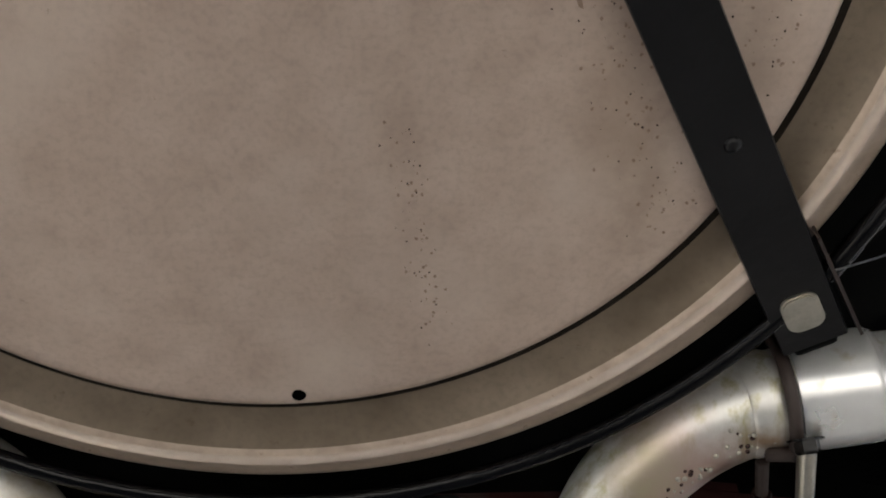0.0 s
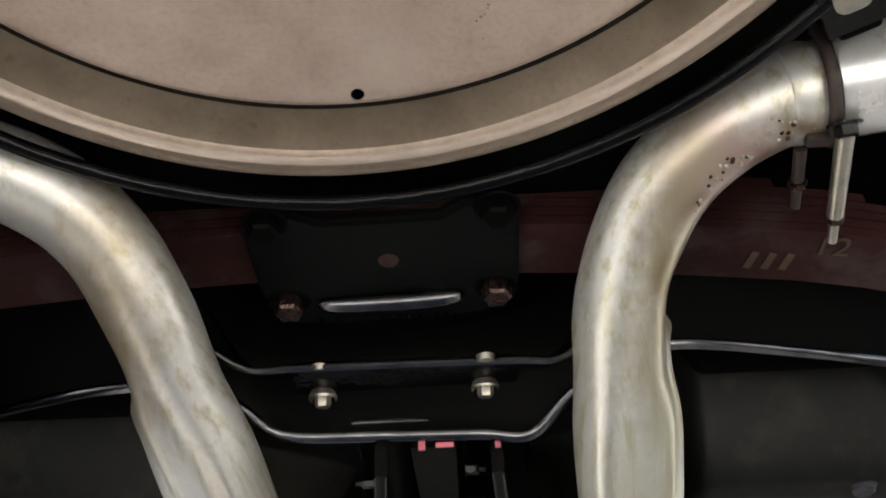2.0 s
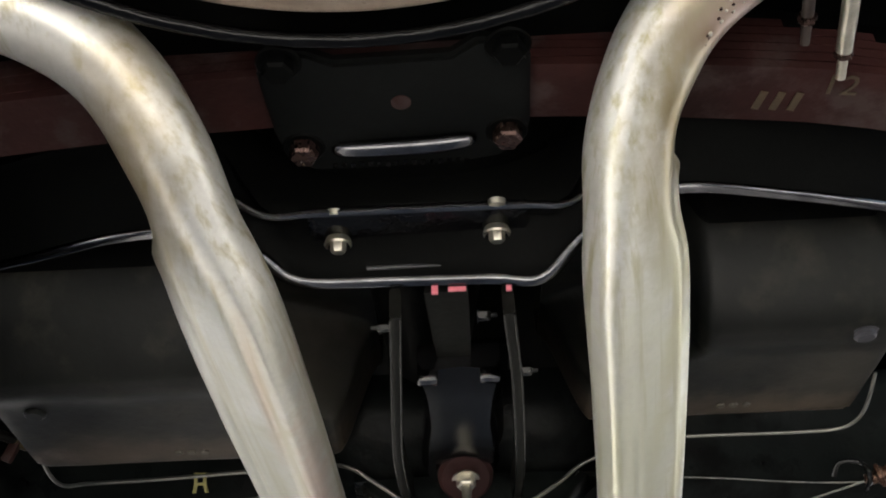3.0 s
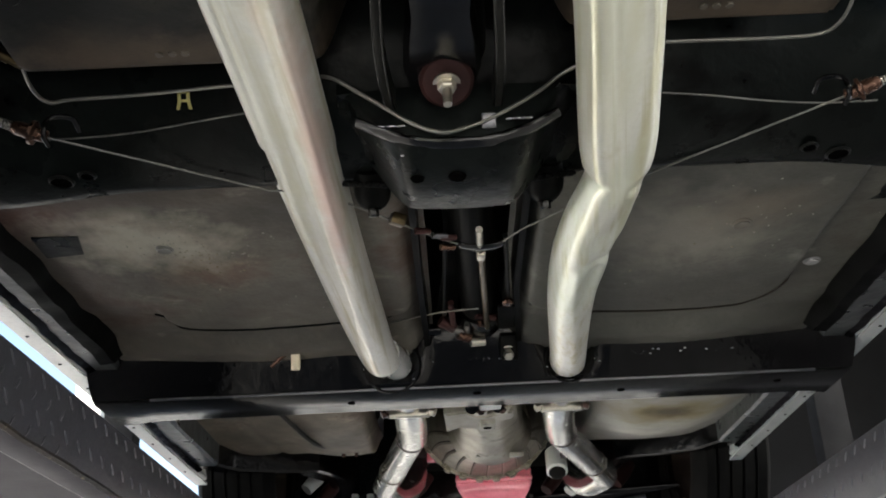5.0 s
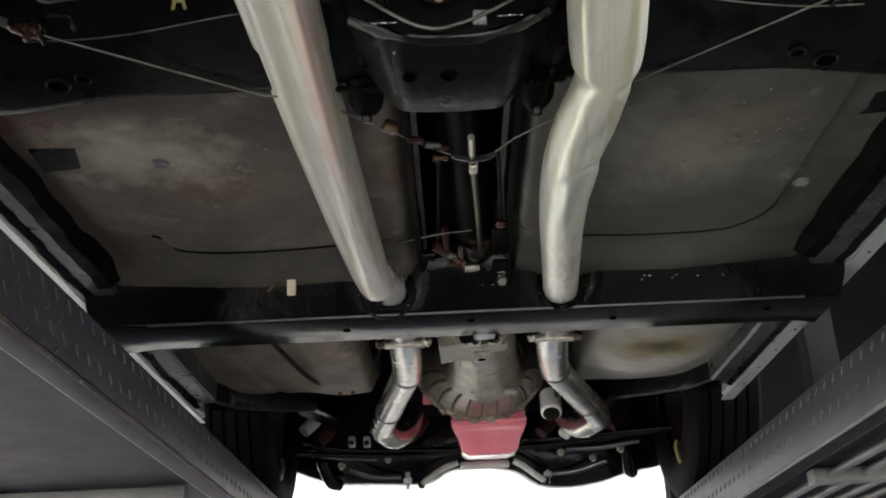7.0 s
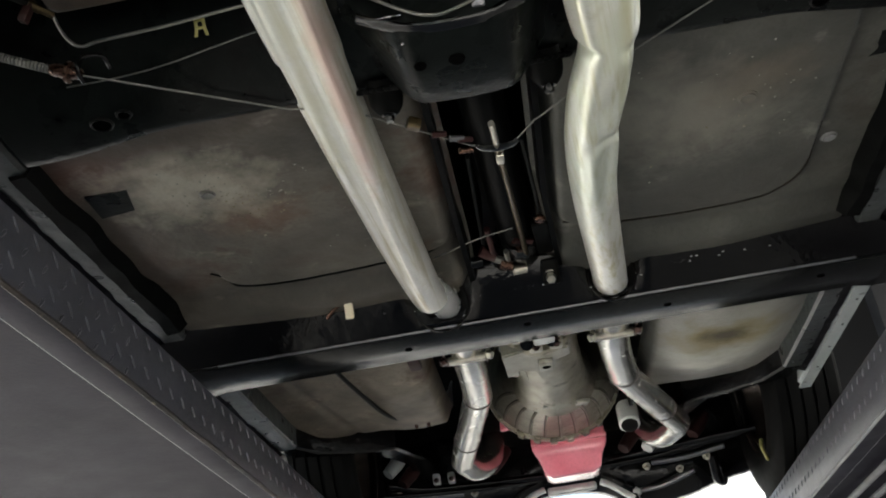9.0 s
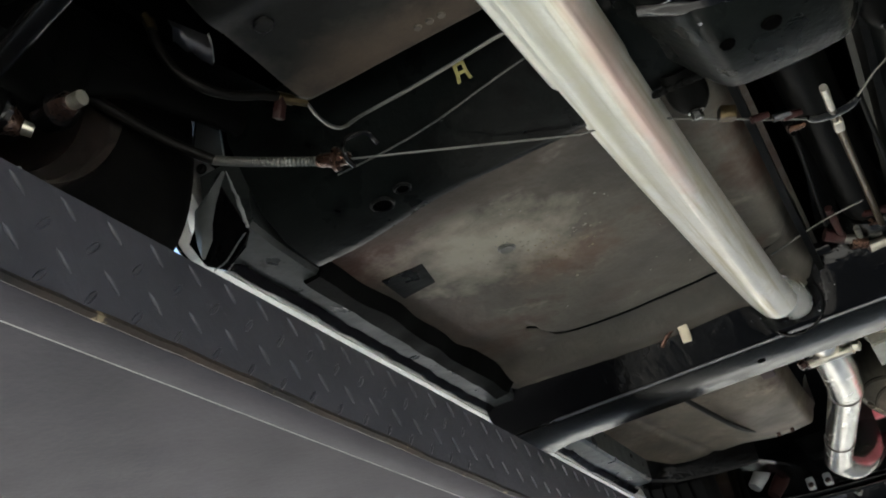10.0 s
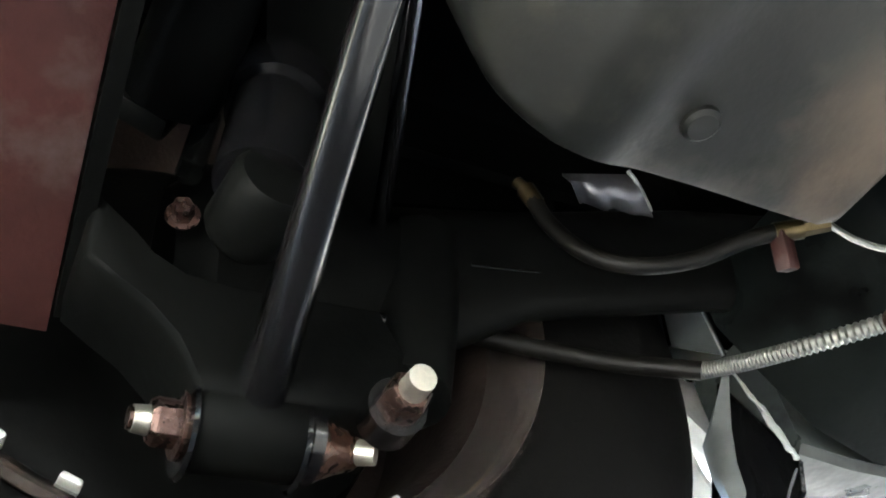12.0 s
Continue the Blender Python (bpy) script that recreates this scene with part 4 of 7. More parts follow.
        p = V(*rows[5]).lerp(V(*rows[6]), 0.3)
        bm = lathe(bmesh.new(), [(0.037, -0.004), (0.0395, 0), (0.037, 0.004)], p, V(*rows[6]) - V(*rows[5]), 28, True)
        part("weld_bead", bm, M_barrel, tb)


exhausts()


# ---- rear axle: spring, clamp plate, differential ----
def leaf_spring():
    t = thing("leaf_spring", (-0.04, 0.722, 1.79), "transverse leaf spring of rusty red oxide steel", "leaf spring")
    for k in range(7):
        half = 0.66 - 0.07 * k
        bm = bmesh.new()
        rings = []
        for i in range(25):
            x = -0.04 - half + 2 * half * i / 24
            u = (x + 0.04) / 0.66
            z = 1.781 + 0.0095 * k - 0.085 * u * u
            s = (0.075 if x < 0 else 0.13) * max(0.0, abs(x + 0.04) - 0.36) - 0.012
            rings.append([(x, 0.690 + s, z), (x, 0.750 + s, z), (x, 0.750 + s, z + 0.0085), (x, 0.690 + s, z + 0.0085)])
        loft(bm, rings)
        part("leaf", bm, M_rust, t)
    bm = bmesh.new()
    rings = []
    for i in range(9):
        x = -0.68 + 0.30 * i / 8
        y = 0.7395 + 0.075 * max(0.0, abs(x + 0.04) - 0.36)
        z = 1.781 - 0.085 * ((x + 0.04) / 0.66) ** 2
        rings.append([(x, y, z - 0.010), (x, y + 0.010, z - 0.010), (x, y + 0.010, z + 0.05), (x, y, z + 0.05)])
    loft(bm, rings)
    part("spring_liner", bm, M_black_flat, t, "black liner along the leaf ends")
    # faded stencil on the lowest leaf
    cu = bpy.data.curves.new("stencil", "FONT")
    cu.body, cu.size, cu.extrude = "12", 0.030, 0.0004
    tmp = new("stencil", cu)
    dg = bpy.context.evaluated_depsgraph_get()
    me = bpy.data.meshes.new_from_object(tmp.evaluated_get(dg))
    bpy.data.objects.remove(tmp)
    bm = bmesh.new()
    bm.from_mesh(me)
    u = (0.30 + 0.04) / 0.66
    tilt = math.atan2(2 * 0.085 * u / 0.66, 1)
    bmesh.ops.transform(bm, matrix=Matrix.Translation((0.292, 0.703, 1.781 - 0.085 * (0.334 / 0.66) ** 2 - 0.0012)) @ Matrix.Rotation(tilt, 4, "Y") @ Matrix.Diagonal((1, -1, -1, 1)), verts=bm.verts)
    part("stencil", bm, M_ochre, t, "faded ochre stencilled digits")
    for k in range(3):
        x = 0.249 + 0.014 * k
        bm = bmesh.new()
        box(bm, (x, 0.714, 1.781 - 0.085 * ((x + 0.04) / 0.66) ** 2 - 0.0012), (0.006, 0.020, 0.0008), Euler((0, tilt, 0.2)))
        part("stencil_bar", bm, M_ochre, t, "faded ochre stencilled bar")


leaf_spring()


def clamp_plate():
    t = thing("spring_clamp_plate", (-0.04, 0.72, 1.77), "black four-bolt plate clamping the spring to the differential", "clamp plate")
    bm = bmesh.new()
    out = [(-0.135, 0.646), (-0.150, 0.668), (-0.146, 0.735), (-0.139, 0.770), (-0.120, 0.784), (-0.085, 0.786), (0.005, 0.782), (0.040, 0.776), (0.060, 0.762), (0.065, 0.735), (0.062, 0.660), (0.050, 0.642), (0.02, 0.640), (0.0, 0.655), (-0.09, 0.658), (-0.11, 0.647)]
    plate(bm, out, 1.768, 1.778, 0.004)
    pl = part("plate", bm, M_bracket, t)
    # the lip's highlight is put in as bright metal
    bm = bmesh.new()
    sweep(bm, [(-0.098, 0.751, 1.768, 0.003, 0.002), (-0.09, 0.753, 1.765, 0.007, 0.007), (-0.03, 0.751, 1.764, 0.008, 0.008), (0.010, 0.748, 1.765, 0.007, 0.007), (0.020, 0.747, 1.768, 0.003, 0.002)], seg=14)
    part("raised_lip", bm, M_lip, pl)
    bm = lathe(bmesh.new(), [(0.0, -0.0006), (0.0080, -0.0006), (0.0082, 0.001)], (-0.040, 0.703, 1.768), (0, 0, 1), 24)
    part("centre_hole", bm, M_rust, pl, "rusty centre hole")
    # rear pair in flat black: the tub's shadow put into their colour
    for x, y in ((-0.124, 0.752), (0.046, 0.742), (-0.131, 0.655), (0.044, 0.646)):
        hex_bolt("bolt", t, (x, y, 1.768), (0, 0, -1), 0.0125, 0.013, M_rust_bolt if y > 0.7 else M_black_flat, "rust-red hexagon bolt head" if y > 0.7 else "bolt head blackened for the tub's shade", False)
        bm = lathe(bmesh.new(), [(0.010, 0.0), (0.0135, -0.0012), (0.0165, -0.0016), (0.018, 0.0)], (x, y, 1.768), (0, 0, 1), 24, True)
        part("bolt_seat", bm, M_black_flat, pl)
    for k in range(16):
        random.seed(k)
        bm = bmesh.new()
        box(bm, (-0.10 + 0.0075 * k, 0.7755 + 0.002 * random.random(), 1.7676), (0.004, 0.006, 0.001), None, 0)
        part("stamped_mark", bm, M_black, pl)


clamp_plate()


def differential():
    t = thing("differential", (-0.02, 0.9, 1.8), "black differential housing with its nose bracket", "differential")
    bm = bmesh.new()
    rings = []
    for y, a, b, z in ((0.72, 0.16, 0.085, 1.87), (0.80, 0.16, 0.085, 1.86), (0.88, 0.11, 0.075, 1.83), (0.96, 0.06, 0.055, 1.79), (1.10, 0.045, 0.045, 1.77)):
        rings.append([(-0.03 + a * math.cos(k * math.pi / 16), y, z + b * math.sin(k * math.pi / 16)) for k in range(32)])
    loft(bm, rings)
    part("housing", bm, M_black_flat, t)
    for rows in ([(-0.056, 0.878, 1.690), (-0.061, 0.98, 1.674), (-0.066, 1.10, 1.657), (-0.060, 1.19, 1.647), (-0.047, 1.262, 1.645)], [(0.045, 0.878, 1.690), (0.055, 0.98, 1.674), (0.062, 1.12, 1.655), (0.060, 1.20, 1.647), (0.055, 1.262, 1.645)]):
        rail = part("side_rail", sweep(bmesh.new(), [(*q, 0.0055, 0.018, 5) for q in rows], seg=24), M_forged, t, "worn grey-black pressed side rail")
        for dx in (-0.0045, 0.0045):
            part("rail_edge", sweep(bmesh.new(), [(x + dx, y, z - 0.0172, 0.0012, 0.0012) for x, y, z in rows], seg=8), M_worn, rail)
    bm = bmesh.new()
    loft(bm, [[(x, y, z) for x, z in ((c - w, zz), (c + w, zz), (c + w * 0.8, zz + 0.03), (c - w * 0.8, zz + 0.03))] for y, c, w, zz in ((0.882, -0.010, 0.020, 1.702), (0.95, -0.006, 0.018, 1.692), (1.012, -0.002, 0.014, 1.684))])
    part("nose_bar", bm, M_forged, t, "grey-worn flat nose bar")
    bm = bmesh.new()
    rings = []
    for y, w, z, h in ((0.975, 0.040, 1.672, 0.03), (0.99, 0.041, 1.664, 0.03), (1.02, 0.037, 1.662, 0.03), (1.07, 0.035, 1.660, 0.03), (1.11, 0.040, 1.652, 0.03), (1.16, 0.043, 1.650, 0.03), (1.20, 0.036, 1.652, 0.03)):
        rings.append([(0.0 + w * cx, y, z + cz) for cx, cz in ((-1, 0.012), (-0.85, 0.0), (0, 0.005), (0.85, 0.0), (1, 0.012), (1, h), (-1, h))])
    loft(bm, rings)
    part("carrier", bm, M_gloss, t)
    # ears in bright metal, so their highlights are part of the colour
    for x in (-0.030, 0.030):
        bm = bmesh.new()
        box(bm, (x - 0.001, 0.978, 1.668), (0.020, 0.012, 0.014), None, 0.003)
        part("carrier_ear", bm, M_lip, t, "ear brightened for its highlight")
    c = V(0.004, 1.163, 1.645)
    bm = lathe(bmesh.new(), [(0, -0.003), (0.012, -0.006), (0.026, -0.005), (0.030, -0.001), (0.031, 0.010), (0.0, 0.010)], c + V(0, -0.004, -0.002), (0, 0.62, 0.78), 36)
    bush = part("rubber_bushing", bm, M_rust, t, "brown rubber mounting bush")
    hex_bolt("mount_bolt", bush, c + V(0, -0.006, -0.006), (0, -0.25, -1), 0.0105, 0.010, M_bolt, "bright bolt with long threaded end", True, 0.022)
    for p, ax, r in (((-0.061, 0.905, 1.682), (-1, 0, 0), 0.0045), ((0.056, 0.972, 1.668), (1, 0, 0), 0.0055), ((0.018, 0.92, 1.70), (1, 0, 0), 0.006)):
        hex_bolt("side_bolt", t, p, ax, r, 0.012, M_worn, "", True, 0.006)
    bm = bmesh.new()
    sweep(bm, [(-0.16, 0.82, 1.86, 0.03, 0.03), (-0.35, 0.81, 1.85, 0.028, 0.028), (-0.60, 0.80, 1.81, 0.03, 0.03)], seg=20)
    part("half_shaft", bm, M_black_flat, t)
    bm = bmesh.new()
    sweep(bm, [(0.10, 0.82, 1.86, 0.03, 0.03), (0.35, 0.81, 1.85, 0.028, 0.028), (0.60, 0.80, 1.81, 0.03, 0.03)], seg=20)
    part("half_shaft", bm, M_black_flat, t)


differential()


def rear_crossmember():
    t = thing("differential_crossmember", (-0.03, 0.84, 1.72), "gloss black pressed crossmember carrying the differential", "crossmember")
    lip = [(-0.64, 0.955, 1.765), (-0.50, 0.905, 1.752), (-0.41, 0.872, 1.742), (-0.30, 0.834, 1.738), (-0.22, 0.828, 1.735), (-0.178, 0.848, 1.725), (-0.142, 0.874, 1.711), (-0.06, 0.873, 1.706), (0.03, 0.870, 1.702),
           (0.076, 0.870, 1.700), (0.112, 0.842, 1.722), (0.15, 0.812, 1.734), (0.20, 0.797, 1.738), (0.30, 0.820, 1.742), (0.39, 0.846, 1.745), (0.50, 0.885, 1.755), (0.62, 0.93, 1.77)]
    p = spline(lip, 3)
    bm = bmesh.new()
    rings = []
    for x, y, z in p:
        mid = smooth01((0.17 - abs(x + 0.033)) / 0.05)
        ry = 0.805 * mid + (y - 0.085) * (1 - mid)
        rz = 1.742 * mid + (z + 0.05) * (1 - mid)
        rings.append([(x, ry, rz + 0.012), (x, ry + 0.004, rz), (x, ry + 0.014, rz - 0.004 * mid), (x, ry + 0.020, rz + 0.010 * mid - 0.004), (x, y - 0.016, z + 0.016), (x, y - 0.010, z + 0.003), (x, y - 0.004, z), (x, y, z + 0.003),
                      (x, y + 0.001, z + 0.03), (x, y + 0.001, z + 0.075), (x, y + 0.001, z + 0.10), (x, ry, rz + 0.10)])
    loft(bm, rings)
    beam = part("beam", bm, M_black_flat, t, "", 40)
    # bright metal carries the highlight of this black edge
    bm = sweep(bmesh.new(), [(x, y - 0.004, z + 0.003, 0.0062, 0.0062) for x, y, z in lip], seg=16)
    part("rolled_lip", bm, M_lip, t, "rolled front edge, brightened for its highlight")
    bm = sweep(bmesh.new(), [(x, 0.807 + 0.02 * (abs(x + 0.03) > 0.15) * -1, 1.740 + (0.012 if abs(x + 0.03) > 0.15 else 0), 0.0036, 0.0036) for x in (-0.20, -0.165, -0.12, -0.03, 0.06, 0.10, 0.135)], seg=10)
    part("rear_flange", bm, M_lip, t, "chipped rear flange edge")
    for x, y, z in ((-0.104, 0.842, 1.735), (0.037, 0.836, 1.735)):
        bm = lathe(bmesh.new(), [(0.006, 0.004), (0.0105, 0.003), (0.0125, -0.003), (0.0118, -0.005), (0.0105, -0.003), (0.006, 0.0)], (x, y, z), (0, -0.2, 1), 24, True)
        cup = part("washer_cup", bm, M_bolt, t)
        hex_bolt("bolt", cup, (x, y, z + 0.001), (0, 0.25, -1), 0.0072, 0.012, M_bolt, "zinc bolt in its cup washer", False)
        bm = lathe(bmesh.new(), [(0, -0.004), (0.007, -0.003), (0.008, 0.002)], (x, y - 0.032, z + 0.006), (0, -0.2, 1), 16)
        part("spot_washer", bm, M_bolt, t)
    bm = bmesh.new()
    plate(bm, round_rect(-0.128, 0.066, 0.806, 0.862, 0.008), 1.7365, 1.746, 0.0025)
    part("stiffener_plate", bm, M_black, beam, "gloss black stiffening plate", 40)
    bm = bmesh.new()
    box(bm, (-0.045, 0.859, 1.7165), (0.07, 0.003, 0.004), None, 0.001)
    part("rubbed_edge", bm, M_shiny_dark, beam)
    for x, w in ((0.0, 0.016), (-0.02, 0.006), (0.046, 0.005)):
        bm = bmesh.new()
        box(bm, (x, 0.8705, 1.6975), (w, 0.003, 0.004 if w > 0.006 else 0.009), None, 0.0006)
        part("red_paint_dab", bm, M_red, beam)


rear_crossmember()


# ---- rear floor, kick-up crossmember ----
def rear_floor(sx):
    x0, x1, z0, yf = (-0.486, -0.085, 1.668, 1.156) if sx < 0 else (0.095, 0.458, 1.690, 1.146)
    t = thing("rear_floor_panel", ((x0 + x1) / 2, 1.05, z0), "dusty dark fibreglass floor panel behind the seats", "floor panel", "rear floor panels")

    def zf(x, y):
        z = z0 + 0.05 * (1 - smooth01((yf + 0.008 - y) / 0.022)) + 0.13 * (1 - smooth01((y - 0.865) / 0.09))
        out = (x - x0) if sx < 0 else (x1 - x)
        z += 0.10 * (1 - smooth01(out / 0.03))
        inn = (x1 - x) if sx < 0 else (x - x0)
        z += 0.11 * (1 - smooth01((inn - 0.10 * (1 - smooth01((y - 0.985) / 0.08))) / 0.05))
        z += 0.12 * (1 - smooth01((out + (y - 0.865) * 0.9 - 0.05) / 0.03))
        z += 0.06 * (1 - smooth01((out + (yf - y) - 0.03) / 0.02))
        z -= 0.012 * math.exp(-((y - 0.905) / 0.022) ** 2)
        z -= 0.005 * math.exp(-((y - 0.975) / 0.02) ** 2)
        return z + 0.0012 * noise.noise((x * 14, y * 14, 3))

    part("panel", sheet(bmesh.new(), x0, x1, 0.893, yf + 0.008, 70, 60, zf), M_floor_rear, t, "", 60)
    part("rear_ramp", sheet(bmesh.new(), x0, x1, 0.84, 0.895, 70, 14, lambda x, y: zf(x, y) - 0.0005), M_black_flat, t, "flat black rear slope", 60)
    px, py = (-0.420, 1.015) if sx < 0 else (0.392, 0.965)
    bm = lathe(bmesh.new(), [(0, -0.004), (0.008, -0.004), (0.0105, -0.002), (0.011, 0.001), (0.014, 0.002)], (px, py, zf(px, py) - 0.0005), (0, 0, 1), 24)
    part("plug", bm, M_runway if sx > 0 else M_floor_rear, t, "round body plug")
    for k in range(3):
        x = px * 0.72 + 0.014 * k
        bm = lathe(bmesh.new(), [(0, -0.002), (0.004, -0.002), (0.005, 0.001)], (x, yf - 0.035, zf(x, yf - 0.035)), (0, 0, 1), 12)
        part("small_screw", bm, M_floor, t)
    if sx > 0:
        pts = [(0.20, 1.152, 1.672), (0.25, 1.148, 1.673), (0.37, 1.150, 1.673), (0.415, 1.146, 1.673), (0.43, 1.130, 1.674), (0.436, 1.105, 1.68), (0.44, 1.07, 1.70)]
        part("brake_line", sweep(bmesh.new(), pts, 0.002, 8), M_wire, t, "thin bright steel line along the panel edge")


rear_floor(-1)
rear_floor(1)


def kick_crossmember():
    t = thing("kick_up_crossmember", (0, 1.32, 1.64), "satin black box crossmember under the seat bulkhead", "crossmember")
    bm = bmesh.new()
    rings = []
    for x in np.linspace(-0.615, 0.70, 40):
        e = smooth01((abs(x - 0.02) - 0.2) / 0.25)
        yr, yf = 1.228 + 0.042 * e, 1.368 + 0.030 * smooth01((abs(x - 0.02) - 0.4) / 0.2)
        zb = 1.632
        rings.append([(x, yr - 0.055, 1.74), (x, yr - 0.028, 1.700), (x, yr - 0.004, 1.666), (x, yr, 1.661), (x, yr + 0.008, 1.656), (x, yr + 0.05, zb + 0.004), (x, yf - 0.02, zb), (x, yf - 0.006, zb + 0.001), (x, yf, zb + 0.006), (x, yf + 0.003, zb + 0.04), (x, yf, 1.78), (x, yr - 0.055, 1.78)])
    loft(bm, rings)
    beam = part("beam", bm, M_green, t, "", 40)
    # central drop bracket under the propeller shaft
    bm = bmesh.new()
    rings = []
    for u in np.linspace(-1, 1, 41):
        x = 0.016 + 0.138 * u
        zb = 1.572 + 0.080 * smooth01((abs(u) - 0.40) / 0.60)
        yf = 1.338 - 0.03 * u * u
        yr = 1.205 + 0.01 * u * u
        rings.append([(x, yr - 0.012, zb + 0.022), (x, yr - 0.008, zb + 0.012), (x, yr, zb + 0.010), (x, yr + 0.008, zb + 0.006), (x, yr + 0.03, zb + 0.002), (x, yf - 0.008, zb), (x, yf, zb + 0.004), (x, yf + 0.004, zb + 0.012), (x, yf + 0.002, 1.66), (x, yr - 0.012, 1.66)])
    loft(bm, rings)
    drop = part("drop_bracket", bm, M_green, t, "", 60)
    bm = sweep(bmesh.new(), [(-0.098, 1.194, 1.617, 0.007, 0.005), (-0.06, 1.197, 1.600, 0.009, 0.006), (-0.02, 1.199, 1.589, 0.009, 0.006), (0.05, 1.199, 1.589, 0.009, 0.006), (0.092, 1.197, 1.602, 0.009, 0.006), (0.128, 1.194, 1.618, 0.007, 0.005)], seg=14, wob=dents(6, 0.25))
    part("weld_rim", bm, M_gloss, drop, "lumpy glossy weld rim")
    # weld lumps in bright metal, to carry the weld's glints
    for k in range(9):
        bm = bmesh.new()
        bmesh.ops.create_icosphere(bm, subdivisions=2, radius=1.0, matrix=Matrix.LocRotScale((-0.045 + 0.0125 * k, 1.214 + 0.002 * (k % 2), 1.584), None, (0.007, 0.004, 0.003)))
        part("weld_blob", bm, M_lip, drop)
    # thin bright strips stand in for glints at the bracket's corners
    for xa, xb, z in ((-0.078, -0.044, 1.6065), (0.068, 0.098, 1.6095)):
        rows = [(xa + (xb - xa) * u, 1.1895, z + 0.004 * abs(u - 0.5) ** 2, 0.0008 + 0.0018 * (1 - abs(2 * u - 1)), 0.0016) for u in (0.0, 0.2, 0.5, 0.8, 1.0)]
        part("corner_glint", sweep(bmesh.new(), rows, seg=8, wob=dents(xa, 0.4)), M_lip, drop, "bright strip for the corner's glint")
    for x, y, r in ((0.012, 1.248, 0.0085), (-0.034, 1.249, 0.0062)):
        bm = lathe(bmesh.new(), [(0, -0.0008), (r, -0.0008), (r + 0.0008, -0.0014), (r + 0.002, 0.001)], (x, y, 1.5715), (0, 0, 1), 24)
        part("hole", bm, M_hole, drop, "round open hole")
    for x, y, r in ((-0.476, 1.325, 0.0125), (0.492, 1.345, 0.0125), (-0.44, 1.312, 0.008), (0.45, 1.325, 0.008)):
        bm = lathe(bmesh.new(), [(0, -0.001), (r, -0.001), (r, 0.004)], (x, y, 1.6315), (0, 0, 1), 24)
        part("hole", bm, M_hole, beam, "round open hole")
        bm = lathe(bmesh.new(), [(r, 0.001), (r, -0.0018), (r + 0.0012, -0.0024), (r + 0.003, -0.001), (r + 0.0035, 0.001)], (x, y, 1.6315), (0, 0, 1), 24, True)
        part("hole_rim", bm, M_bracket, beam)
    # bright rods stand in for the fold's highlight; brake line along the beam
    for pts in ([(x, 1.2275 + 0.042 * smooth01((abs(x - 0.02) - 0.2) / 0.25), 1.660) for x in (-0.50, -0.43, -0.36, -0.29, -0.22, -0.15)], [(x, 1.2275 + 0.042 * smooth01((abs(x - 0.02) - 0.2) / 0.25), 1.660) for x in (0.52, 0.45, 0.38, 0.31, 0.24, 0.17)]):
        part("edge_highlight", sweep(bmesh.new(), pts, 0.0011, 8), M_wire, beam)
    bm = sweep(bmesh.new(), [(-0.205, 1.197, 1.676), (-0.135, 1.182, 1.672), (-0.095, 1.185, 1.650), (-0.051, 1.185, 1.617), (-0.026, 1.185, 1.601), (-0.010, 1.184, 1.5945), (0.002, 1.184, 1.593), (0.017, 1.184, 1.596), (0.047, 1.185, 1.607), (0.081, 1.185, 1.625), (0.111, 1.185, 1.644), (0.14, 1.178, 1.662), (0.20, 1.152, 1.672)], 0.0022, 10)
    part("brake_line", bm, M_wire, t, "bent bright steel brake line")
    bm = bmesh.new()
    box(bm, (0.049, 1.192, 1.610), (0.016, 0.012, 0.018), Euler((0.5, 0, 0)), 0.002)
    part("line_clip", bm, M_shiny_dark, t)
    for x, z in ((-0.302, 1.688), (0.297, 1.700)):
        bm = bmesh.new()
        y = 1.243
        for s in (-1, 1):
            leg = [(-0.009, 0.014), (-0.004, 0.014), (-0.0045, -0.005), (-0.007, -0.016), (-0.012, -0.016), (-0.009, -0.004)]
            plate(bm, [(s * q, w) for q, w in leg][::s], -0.0012, 0.0012)
        plate(bm, [(-0.0085, 0.008), (0.0085, 0.008), (0.0085, 0.0135), (-0.0085, 0.0135)], -0.0016, 0.0016)
        plate(bm, [(-0.006, -0.005), (0.006, -0.005), (0.006, -0.001), (-0.006, -0.001)], -0.0016, 0.0016)
        bmesh.ops.transform(bm, matrix=Matrix.Translation((x, y - 0.02, z - 0.010)) @ Matrix.Rotation(radians(-62), 4, "X") @ Matrix.Diagonal((0.78, -0.78, 1, 1)), verts=bm.verts)
        part("yellow_clip", bm, M_yellow, t, "forked yellow spring clip")
    # rough weld patches and stub brackets beside the tunnel
    for s, x in ((-1, -0.095), (1, 0.125)):
        for k in range(6):
            bm = bmesh.new()
            bmesh.ops.create_icosphere(bm, subdivisions=2, radius=1.0, matrix=Matrix.LocRotScale((x + s * 0.010 * k - s * 0.02, 1.335 + 0.004 * k, 1.612 + 0.003 * k), None, (0.009, 0.006, 0.004)))
            part("weld_bead", bm, M_black_flat, t)
        bm = bmesh.new()
        sweep(bm, [(x + s * 0.0, 1.34, 1.64, 0.022, 0.018), (x, 1.375, 1.622, 0.024, 0.02), (x, 1.40, 1.625, 0.016, 0.016)], seg=16)
        nub = part("mount_boss", bm, M_black_flat, t)
        hex_bolt("boss_bolt", nub, (x, 1.385, 1.604), (0, 0.3, -1), 0.007, 0.009, M_worn)
    bm = bmesh.new()
    box(bm, (-0.066, 1.418, 1.604), (0.020, 0.020, 0.016), Euler((0.3, 0.2, 0.4)), 0.003)
    part("brass_block", bm, M_brass, t, "brass brake line union")


kick_crossmember()


